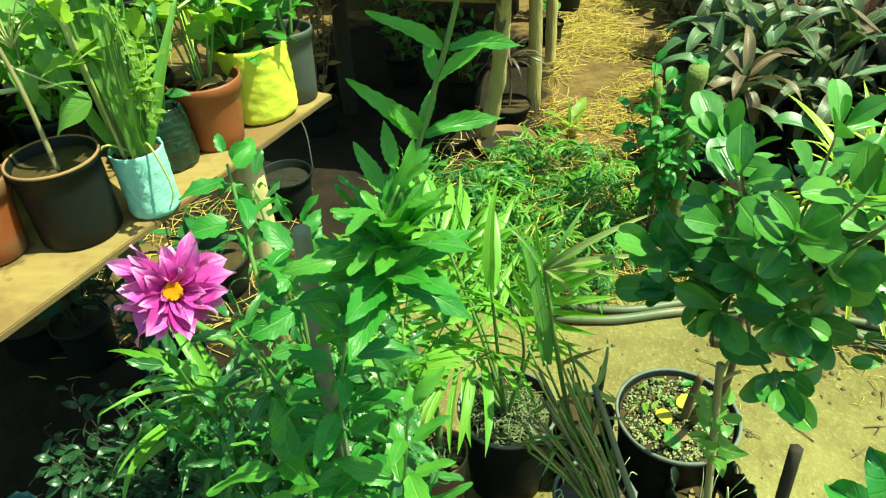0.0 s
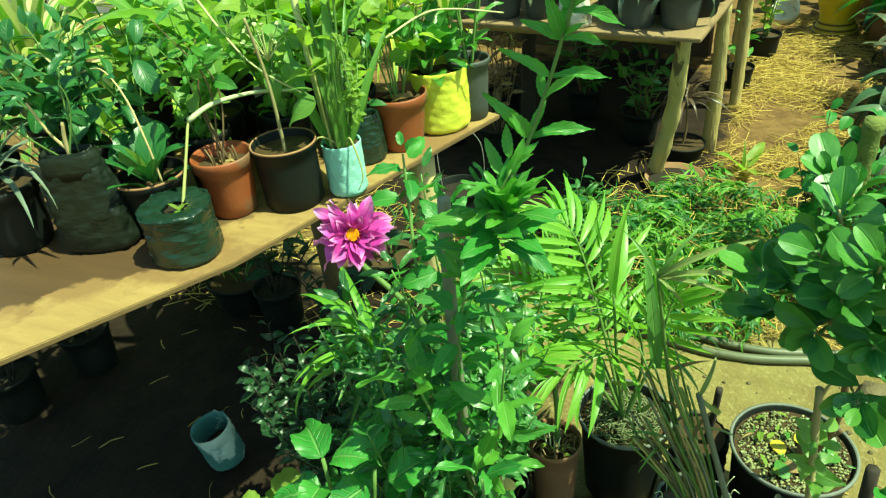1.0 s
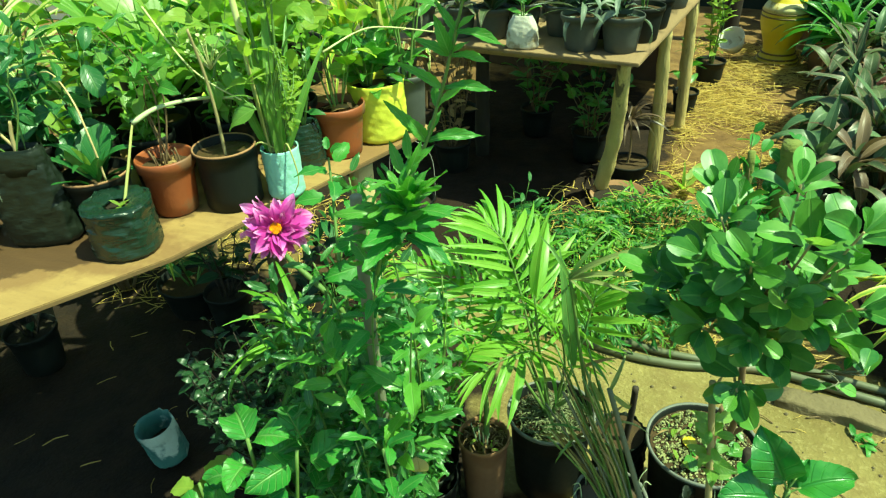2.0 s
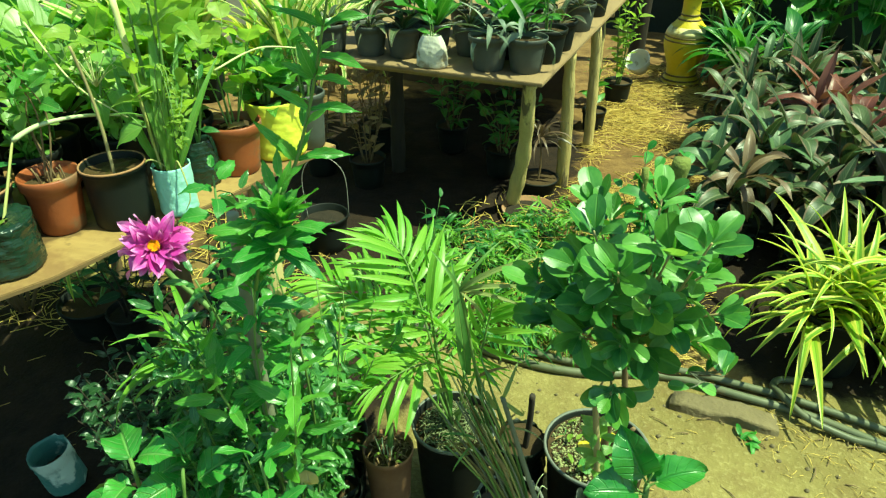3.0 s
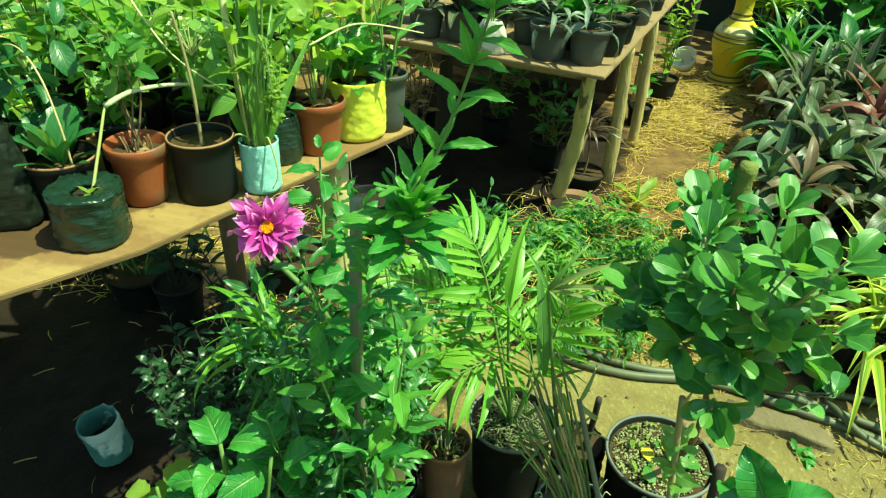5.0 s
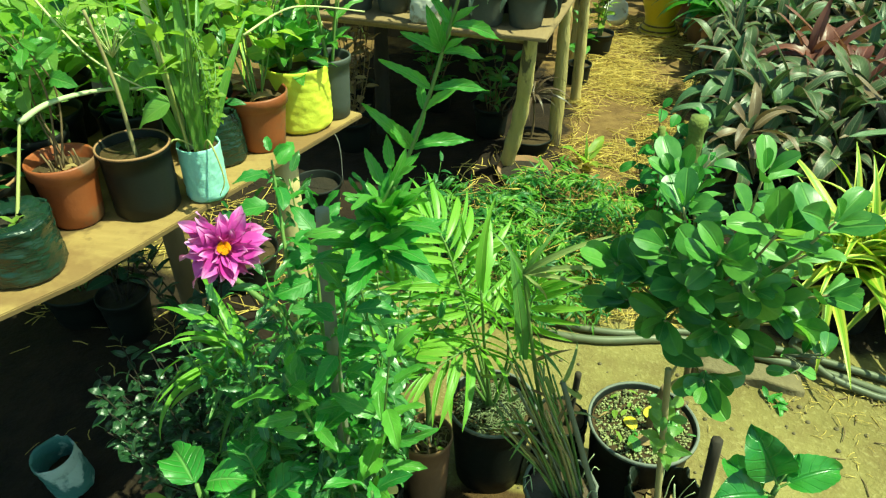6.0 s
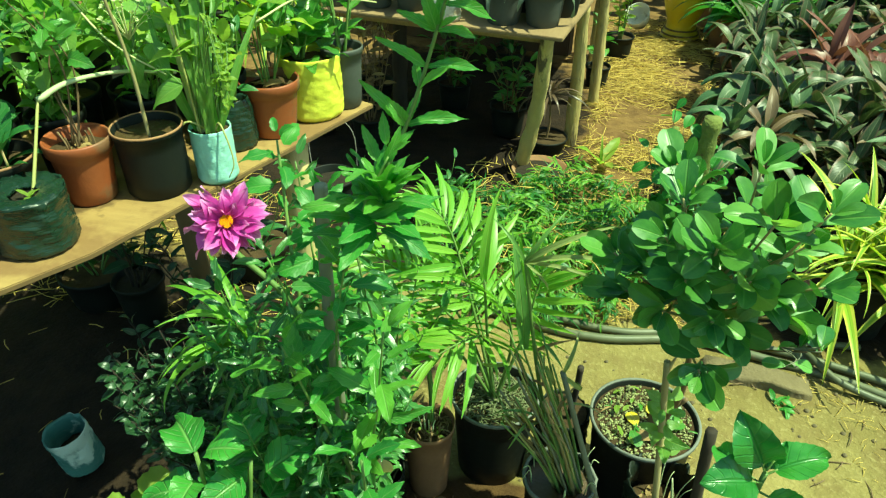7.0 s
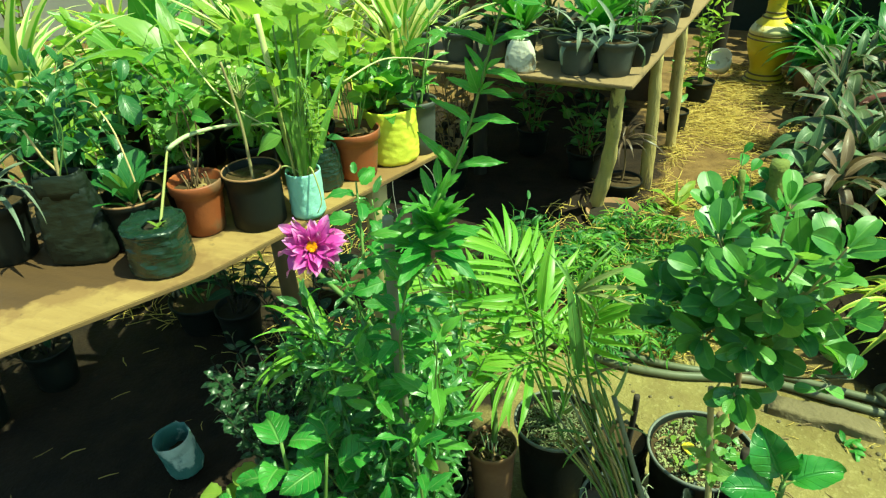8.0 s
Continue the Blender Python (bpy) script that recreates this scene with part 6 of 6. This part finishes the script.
V, F = lathe([(0.136, 0.342), (0.142, 0.340), (0.133, 0.366), (0.112, 0.398), (0.108, 0.396)], 44)
part("band", make_mesh("band", V, F, M["urn_cream"]), urn, "cream painted shoulder band")
wbowl = thing("white_bowl", (0.665, 5.10, 0.04), "tipped whitish plastic bowl on the straw", "bowl")
V, F = lathe([(0.001, 0.0), (0.05, 0.0), (0.075, 0.05), (0.088, 0.11), (0.083, 0.11), (0.07, 0.052), (0.045, 0.006), (0.001, 0.005)], 30)
part("body", make_mesh("body", V, F, M["white"]), wbowl, "", pose(0, 0, 0.03, 35, -25, 0))
mast = thing("wooden_mast", (0.62, 5.5, 0), "dark upright wooden post behind the path", "post")
rod("pole", [(0, 0, -0.05), (0.02, 0, 1.0), (0.0, 0, 2.4)], [0.06, 0.05], "stick", mast, "", 6, 12)

# dark understory plants behind and under the far bench
for i, (x, y, h, kind) in enumerate(((0.0, 3.30, 0.30, "mid"), (-0.32, 3.55, 0.36, "mid"), (-0.62, 3.02, 0.58, "twig"), (-0.72, 3.45, 0.55, "twig"), (-0.90, 3.1, 0.6, "twig"), (-0.1, 4.1, 0.35, "deep"))):
    p = thing("shade_plant", (x, y, 0), "dim leafy potted plant in the shade under the bench" if kind != "twig" else "dry twiggy shrub in the shade", "plant")
    add_pot(p, 0.09, 0.15, "black")
    leafy(p, (0, 0, 0.12), h, 0.2, 9, ["mid", "strap3"] if kind == "twig" else ["mid", "lance"], "straw_leaf" if kind == "twig" else kind, 0.07 if kind == "twig" else 0.10, 0.045, 350 + i, True, 0.15, stem_mat="twig")
fern = thing("seedling", (-0.10, 2.35, 0), "slender weed with a feathery top", "plant")
leafy(fern, (0, 0, 0), 0.30, 0.10, 3, ["mid"], "deep", 0.06, 0.03, 360, True, 0.75)

# ---- under and beyond the near bench ----
gbag = thing("grow_bag", (-0.755, 1.075, 0), "empty pale blue grow bag with white scuffs and painted sun patches on dark soil", "bag")
add_bag(gbag, 0.051, 0.135, "teal", 24.0, 0.06, soil=0.45)
gbag.matrix_basis = pose(-0.785, 1.06, 0.003, 4, -7, 30)
bucket = thing("wire_handled_pot", (-0.585, 2.40, 0), "dark round pot with a bent wire handle", "pot")
add_pot(bucket, 0.098, 0.16, "black", soil=0.8, fill="peat")
rod("handle", [(-0.05, -0.05, 0.15), (-0.07, -0.02, 0.34), (0.0, 0.0, 0.42), (0.10, 0.0, 0.36), (0.11, 0.0, 0.16)], 0.0018, "wire", bucket)
for i, (x, y) in enumerate(((-1.15, 1.68), (-0.70, 1.95))):
    p = thing("nursery_pot", (x, y, 0), "dark low pot in the shade below the bench", "pot")
    add_pot(p, 0.12, 0.13, "black", soil=0.8)
    leafy(p, (0, 0, 0.1), 0.2, 0.15, 6, ["strap3", "mid"], "deep", 0.1, 0.05, 370 + i, True)

# near-black leaves, dark stems and peat put the bench shade into colour
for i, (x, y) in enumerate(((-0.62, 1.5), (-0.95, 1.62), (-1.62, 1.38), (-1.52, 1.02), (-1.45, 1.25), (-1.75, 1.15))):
    p = thing("shade_plant", (x, y, 0), "small-leaved potted plant below the bench, coloured near black for shade", "plant")
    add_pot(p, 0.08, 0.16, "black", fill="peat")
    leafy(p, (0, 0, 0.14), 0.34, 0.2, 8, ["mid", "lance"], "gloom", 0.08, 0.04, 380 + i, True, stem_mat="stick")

# ---- the right side ----
for seed, x, y, heads in (
    (401, 1.30, 2.11, ((-0.08, -0.03, 0.17), (0.05, 0.02, 0.21), (0.10, -0.05, 0.15), (0.0, 0.06, 0.18))),
    (402, 1.56, 2.16, ((-0.06, -0.02, 0.20), (0.07, 0.0, 0.18), (0.0, 0.05, 0.25))),
):
    pine = thing("striped_screw_pine", (x, y, 0), "yellow-green striped screw pine in a black tub", "plant")
    add_pot(pine, 0.12, 0.22, "black")
    pr = random.Random(seed)
    for k, (hx, hy, hz) in enumerate(heads):
        rod("stem", [(hx * 0.5, hy * 0.5, 0.15), (hx * 0.8, hy * 0.8, hz * 0.6 + 0.06), (hx, hy, hz)], [0.016, 0.013], "twig", pine)
        tuft(pine, (hx, hy, hz), 26, pr.uniform(0.34, 0.42), ["strap", "strap", "strap2", "strap3"], "spider", (-5 + 8 * k, 76), seed * 10 + k, broad=0.95, core=0.03)


def cordyline(x, y, h, mat, seed, n=24, ln=0.30, label="dark bronze broad-leaved cordyline in a black bag"):
    p = thing("cordyline", (x, y, 0), label, "plant", "cordylines in the bed")
    add_bag(p, 0.09, 0.18, "bag", seed * 1.0, 0.12)
    r = random.Random(seed)
    for s in range(3):
        a = s * 2.1 + r.random()
        top = Vector((math.cos(a) * 0.06, math.sin(a) * 0.06, h * r.uniform(0.75, 1.0)))
        rod("stem", [(0.01 * s, 0, 0.15), top * 0.6 + Vector((0, 0, 0.02)), top], [0.008, 0.006], "twig", p)
        tuft(p, top, n // 3, ln, ["cordy", "cordy2", "cordy3"], (("tan" if r.random() < 0.14 else "shade_green") if mat == "dusk" and r.random() < 0.32 else mat), (-12, 82), seed * 7 + s, broad=0.98)


bed = random.Random(411)
k = 0
for row, y in enumerate((2.75, 3.02, 3.3, 3.6, 3.95, 4.35)):
    for x in np.arange(1.02 + 0.03 * row + 0.12 * (row % 2), 2.75, 0.28):
        if x > 1.75 + row * 0.22:
            continue
        red = (row, int(x * 10) % 5) in ((2, 1), (3, 0)) or (abs(x - 1.62) < 0.15 and abs(y - 3.45) < 0.2)
        cordyline(x + bed.uniform(-0.06, 0.06), y + bed.uniform(-0.08, 0.08), bed.uniform(0.30, 0.42), "ruby" if red else "dusk", 420 + k, 36, bed.uniform(0.24, 0.34), "red-leaved cordyline in a black bag" if red else "dark bronze broad-leaved cordyline in a black bag")
        k += 1
for i, (x, y, mat, ln) in enumerate(((1.24, 4.62, "mid", 0.40), (1.2, 4.95, "deep", 0.4), (1.15, 5.35, "croton", 0.3), (1.55, 4.85, "deep", 0.4))):
    p = thing("dracaena", (x, y, 0), "green strap-leaved dracaena beside the urn" if mat != "croton" else "yellow-veined croton in a pot", "plant")
    add_pot(p, 0.11, 0.2, "clay")
    tuft(p, (0, 0, 0.25 if mat != "croton" else 0.45), 34, ln, ["strap", "cordy", "strap3"], mat, (10, 85), 440 + i, True, 1.1)
    rod("stem", [(0, 0, 0.17), (0.01, 0, 0.3), (0, 0, 0.26 if mat != "croton" else 0.46)], 0.01, "twig", p)
for i, (x, y) in enumerate(((1.7, 5.35), (2.05, 5.2), (2.4, 5.15), (2.8, 4.9), (1.4, 5.75), (1.95, 5.7), (1.75, 5.9), (2.3, 5.6), (2.7, 5.4), (3.1, 5.2), (1.2, 6.0), (2.55, 4.8))):
    p = thing("taro", (x, y, 0), "tall plant with large heart-shaped green leaves", "plant", "taros at the back")
    add_pot(p, 0.12, 0.2, "black")
    leafy(p, (0, 0, 0.18), 0.85, 0.28, 10, ["heart"], "mid", 0.24, 0.16, 450 + i, True, 0.45, (-20, 30), stem_r=0.007)

big = thing("round_leaf_plant", (1.63, 2.62, 0), "plant with large round drooping green leaves", "plant")
add_pot(big, 0.08, 0.15, "black")
for base, way, size in (((-0.02, -0.02, 0.47), (0.05, -0.5, -0.45), 0.22), ((0.10, 0.0, 0.40), (0.6, -0.3, -0.2), 0.18), ((0.03, 0.08, 0.52), (0.3, 0.5, 0.1), 0.18)):
    rod("leaf_stalk", [(0, 0, 0.12), (base[0] * 0.4, base[1] * 0.4, base[2] * 0.7), base], [0.007, 0.004], "stem", big)
    part("leaf", leaf_mesh("round", "mid"), big, "", leaf_pose(base, way, size, 0.95, Vector((0, -0.6, 0.8))))

# ---- hoses, stone, litter ----


def hose(name, pts, r, label):
    ob = thing(name, (0, 0, 0), label, "hose")
    rod("pipe", [(x, y, z + ground_z(x, y)) for x, y, z in pts], r, "hose", ob, "", 12, 10)


hose("garden_hose", [(-0.10, 1.96, 0.012), (0.26, 1.86, 0.013), (0.51, 1.83, 0.013), (0.78, 1.885, 0.014), (1.03, 1.835, 0.015), (1.22, 1.80, 0.013), (1.45, 1.70, 0.013), (1.9, 1.55, 0.013)], 0.0135, "dusty dark green garden hose lying on soil")
hose("garden_hose", [(-0.05, 2.02, 0.012), (0.30, 1.915, 0.013), (0.56, 1.875, 0.013), (0.80, 1.925, 0.014), (1.05, 1.885, 0.015), (1.22, 1.85, 0.013), (1.48, 1.77, 0.013), (1.9, 1.62, 0.013)], 0.0125, "second garden hose lying beside the first")
hose("garden_hose", [(1.30, 1.965, 0.012), (1.20, 1.965, 0.012), (1.145, 1.955, 0.012), (1.122, 1.915, 0.012), (1.131, 1.84, 0.036), (1.191, 1.77, 0.03), (1.305, 1.735, 0.012), (1.43, 1.70, 0.012), (1.9, 1.50, 0.012)], 0.011, "loop of thin grey hose over the soil")
plank = thing("loose_plank", (0, 0, 0), "brown wooden plank lying on the sand", "plank")
board("plank", [(1.18, 1.195), (1.62, 1.612), (1.586, 1.648), (1.146, 1.231)], 0.004, 0.03, "twig", plank)
slab = thing("stone_block", (0.965, 1.752, 0), "low brown earth-stained stone half buried under the hose", "stone")
bm = bmesh.new()
bmesh.ops.create_cube(bm, size=1)
bmesh.ops.subdivide_edges(bm, edges=bm.edges[:], cuts=7, use_grid_fill=True)
for v in bm.verts:
    v.co = Vector((v.co.x * 0.30, v.co.y * (0.09 - 0.03 * v.co.z), v.co.z * 0.075))
    v.co.z *= 1 - 0.35 * (abs(v.co.x) / 0.2) ** 3
    v.co += noise.noise_vector(v.co * 14) * 0.013
me = bpy.data.meshes.new("block")
bm.to_mesh(me)
bm.free()
me.materials.append(M["stone"])
for p in me.polygons:
    p.use_smooth = True
part("block", me, slab, "", pose(0, 0.012, -0.004, 0, 0, -7))

lr = random.Random(501)
straw = Bunch()


def strew(n, x0, x1, y0, y1, size, lift=0.012):
    for _ in range(n):
        x, y = lr.uniform(x0, x1), lr.uniform(y0, y1)
        if noise.noise(Vector((x * 2.6, y * 2.6, 7))) < lr.uniform(-0.5, 0.12):
            continue
        a, s = lr.uniform(0, 6.28), lr.uniform(0.4, 1) * size
        z = ground_z(x, y) + lr.uniform(0.001, lift)
        d = Vector((math.cos(a), math.sin(a), lr.uniform(-0.12, 0.12)))
        c = Vector((x, y, z))
        V, F = tube([c - d * s / 2, c + Vector((d.y, -d.x, 0)) * s * lr.uniform(-0.12, 0.12) + UP * 0.003, c + d * s / 2], lr.uniform(0.0007, 0.0020) * min(1, 0.4 + s * 8), 4)
        straw.solid(V, F)


strew(2300, 0.40, 1.12, 3.0, 5.4, 0.17, 0.03)
strew(420, 0.30, 1.0, 2.2, 3.2, 0.11)
strew(420, 0.2, 0.85, 1.9, 2.4, 0.10)
strew(220, 0.7, 1.9, 1.2, 1.9, 0.035, 0.005)
strew(160, 0.95, 1.6, 1.62, 1.8, 0.05, 0.01)
strew(900, -1.9, -0.55, 1.6, 2.6, 0.14, 0.02)
strew(90, 0.0, 0.5, 2.5, 3.3, 0.10)
strew(45, -1.3, -0.35, 0.75, 1.6, 0.07, 0.04)
strew(420, 0.42, 0.95, 1.93, 2.2, 0.12, 0.05)
strew(1500, 0.42, 1.05, 3.0, 5.0, 0.20, 0.05)
strew(420, -0.05, 0.70, 1.95, 2.8, 0.16, 0.14)
tagged(new("straw_litter", straw.mesh("straw_litter", "dry")), "scattered dry yellow straw and grass on the path", "straw", kind="stuff")
twigs = Bunch()
for k in range(60):
    x, y = lr.uniform(0.75, 1.7), lr.uniform(1.15, 1.75)
    a, s = lr.uniform(0, 6.28), lr.uniform(0.02, 0.07)
    z = ground_z(x, y) + 0.003
    V, F = tube([(x, y, z), (x + s * math.cos(a) * 0.5 + 0.004, y + s * math.sin(a) * 0.5, z + 0.004), (x + s * math.cos(a), y + s * math.sin(a), z)], [0.0018, 0.0016, 0.001], 5)
    twigs.solid(V, F)
for k in range(90):
    x, y = lr.uniform(0.08, 0.72), lr.uniform(0.93, 1.17)
    a, s = lr.uniform(0, 6.28), lr.uniform(0.012, 0.05)
    z = ground_z(x, y) + 0.003
    V, F = tube([(x, y, z), (x + s * math.cos(a) * 0.5 + 0.004, y + s * math.sin(a) * 0.5, z + 0.006), (x + s * math.cos(a), y + s * math.sin(a), z + 0.004)], [0.0018, 0.0016, 0.001], 5)
    twigs.solid(V, F)
tagged(new("twig_litter", twigs.mesh("twig_litter", "twig")), "thin brown twigs on the sandy ground", "twigs", kind="stuff")
clods = Bunch()
for k in range(500):
    x, y = lr.uniform(0.2, 2.0), lr.uniform(1.1, 3.0)
    s = lr.uniform(0.002, 0.008)
    c = Vector((x, y, ground_z(x, y)))
    V, F = tube([c - UP * s * 0.3, c + Vector((s * 0.3, 0, s * 0.4)), c + UP * s * 0.8], [s, s * 0.9, s * 0.3], 6)
    clods.solid(V, F)
tagged(new("soil_clods", clods.mesh("soil_clods", "stone")), "small crumbs of soil and grit", "soil", kind="stuff")
debris = thing("green_debris", (1.03, 1.66, 0), "torn green plant debris on the ground", "debris")
for k in range(9):
    part("leaf", leaf_mesh("mid2", "lance"), debris, "", leaf_pose((lr.uniform(-0.05, 0.05), lr.uniform(-0.03, 0.03), 0.012), rand_way(lr, -5, 40), 0.05, 0.6))

fallen = thing("fallen_leaf", (0.812, 2.02, 0), "curled yellow leaf fallen on the sandy ground", "leaf")
part("leaf", leaf_mesh("oval", "gold"), fallen, "", leaf_pose((0, 0, 0.012), (0.2, -0.3, 0.4), 0.055, 0.9, Vector((0, -0.9, 0.4))))

weeds, dark_weeds, weed_stems = Bunch(), Bunch(), Bunch()


def weed_height(x, y):
    """How tall the weeds stand at a place: uneven, thinning out towards the rim."""
    d = math.hypot((x - 0.26) / 0.52, (y - 2.34) / 0.50)
    return 0.27 * max(0, 1 - d ** 3) * (0.55 + 0.9 * noise.noise(Vector((x * 5, y * 5, 3)))) if d < 1 else 0


for k in range(560):
    x, y = lr.uniform(-0.26, 0.80), lr.uniform(1.82, 2.86)
    h = weed_height(x, y)
    if h < 0.03:
        continue
    z = ground_z(x, y)
    tip = Vector((x + lr.uniform(-0.13, 0.13), y + lr.uniform(-0.13, 0.10), z + h * lr.uniform(0.6, 1.1)))
    line = bend([(x, y, z), Vector((x, y, z)).lerp(tip, 0.5) + Vector((lr.uniform(-0.02, 0.02), lr.uniform(-0.02, 0.02), 0.05)), tip], 6)
    V, F = tube(line, 0.0011, 4)
    weed_stems.solid(V, F)
    lot = weeds if lr.random() < 0.62 else dark_weeds
    size = lr.uniform(0.032, 0.070)
    for i in range(3, len(line) - 1):
        along = (line[i + 1] - line[i]).normalized()
        out = along.cross(UP)
        out = out.normalized() if out.length > 0.05 else Vector((1, 0, 0))
        for sgn in (-1, 1):
            way = out * sgn + along * 0.6 + rand_way(lr, -40, 50) * 0.45
            lot.leaf("weedleaf", leaf_pose(line[i], way, size * lr.uniform(0.7, 1.2), lr.uniform(0.8, 1.3), UP, lr.uniform(-45, 45)))
    if k % 5 == 0:
        for e in range(3):
            lot.leaf("blade", leaf_pose((x, y, z), rand_way(lr, 40, 80), lr.uniform(0.12, 0.24), lr.uniform(0.6, 1.0), UP, lr.uniform(-30, 30)))
tagged(new("weed_patch", weeds.mesh("weed_patch", "grass")), "loose mound of fine-leaved green weeds", "weeds", kind="stuff")
tagged(new("weed_patch", dark_weeds.mesh("weed_patch", "weed_dark")), "darker fine-leaved weeds among the pale ones", "weeds", kind="stuff")
tagged(new("weed_stalks", weed_stems.mesh("weed_stalks", "stem")), "thin green weed stalks", "weeds", kind="stuff")
moss = thing("mossy_post", (0.764, 2.278, 0), "short mossy green post behind the shrub", "post")
pts = bend([(0.01, 0, -0.03), (0.0, 0.005, 0.3), (0.0, 0, 0.60)], 10)
V, F = tube(pts, [0.028 + 0.006 * noise.noise(Vector((i * 0.7, 2, 1))) for i in range(len(pts))], 14)
part("post", make_mesh("post", V, F, M["moss"]), moss)
climber = thing("leafy_shrub", (0.655, 2.27, 0), "dark mossy leafy shrub beside the short post", "plant")
rod("trunk", [(0, 0, -0.02), (0.01, 0, 0.3), (0, 0, 0.56)], [0.016, 0.012], "moss", climber)
leafy(climber, (0.04, -0.03, 0.0), 0.60, 0.15, 13, ["oval2", "mid2", "paddle"], "lance", 0.062, 0.024, 471, True, 0.35, (-30, 50), "twig", 0.003)
sprout = thing("seedling", (0.47, 3.05, 0), "pale green sprout on the path", "plant")
tuft(sprout, (0, 0, 0), 7, 0.16, ["lance", "strap3"], "lime", (20, 80), 470, True, 1.3)

# ---- planting beyond the near bench ----
for i, (x, y, h, mat, shape, size, stems) in enumerate((
    (-1.5, 1.7, 0.9, "fresh", "mid2", 0.09, 8), (-2.9, 2.1, 1.2, "lime", "heart", 0.13, 10),
    (-3.3, 3.0, 1.3, "lime", "mid", 0.13, 10), (-2.7, 3.9, 1.2, "fresh", "mid2", 0.13, 9), (-1.95, 1.2, 1.0, "lime", "heart", 0.10, 9), (-2.2, 1.5, 1.1, "fresh", "mid", 0.10, 9),
)):
    p = thing("bush", (x, y, 0), "sunlit leafy green bush beyond the bench", "bush", "bushes beyond the bench")
    leafy(p, (0, 0, 0), h, 0.42, stems, [shape, "mid"], mat, size, 0.05, 600 + i, True, 0.38, stem_mat="twig", stem_r=0.006)
for i, (x, y, h, mat) in enumerate(((-1.38, 2.25, 0.52, "fresh"), (-1.72, 2.02, 0.55, "lime"), (-2.05, 2.55, 0.6, "fresh"))):
    p = thing("canna", (x, y, 0), "tall canna with large upright paddle leaves", "plant", "cannas beyond the bench")
    cq = random.Random(640 + i)
    for s in range(4):
        a = s * 1.6 + cq.random()
        top = Vector((math.cos(a) * 0.09, math.sin(a) * 0.09, h * cq.uniform(0.8, 1.1)))
        rod("stem", [(0.02 * math.cos(a), 0.02 * math.sin(a), 0), top * 0.5, top], [0.011, 0.008], "stem", p)
        for k in range(7):
            way = rand_way(cq, 30, 84, turn=a + k * 2.4)
            part("leaf", leaf_mesh(cq.choice(["cordy3", "lance", "dahlia2"]), mat), p, "", leaf_pose(top * (0.66 + 0.07 * k), way, cq.uniform(0.22, 0.38), cq.uniform(1.0, 1.4) * 0.8, Vector((0.5, -0.5, 0.4)), cq.uniform(-40, 40)))
for i, (x, y, h, mat) in enumerate(((-1.25, 3.25, 0.5, "spider"), (-2.35, 2.25, 0.55, "cream"), (-1.75, 2.9, 0.55, "cream"), (-1.2, 1.85, 0.48, "spider"), (-2.6, 3.1, 0.55, "spider"), (-1.05, 3.75, 0.48, "cream"), (-1.35, 4.3, 0.5, "cream"), (-1.75, 4.6, 0.5, "spider"))):
    p = thing("striped_screw_pine", (x, y, 0), "sunlit striped screw pine with spiky pale leaves beyond the bench", "plant", "screw pines beyond the bench")
    rod("trunk", [(0, 0, -0.02), (0.02, 0.01, h * 0.5), (0, 0, h)], [0.022, 0.016], "twig", p)
    tuft(p, (0, 0, h), 54, 0.46, ["strap", "strap2", "strap3"], mat, (0, 86), 660 + i, True, 1.15, 0.03)
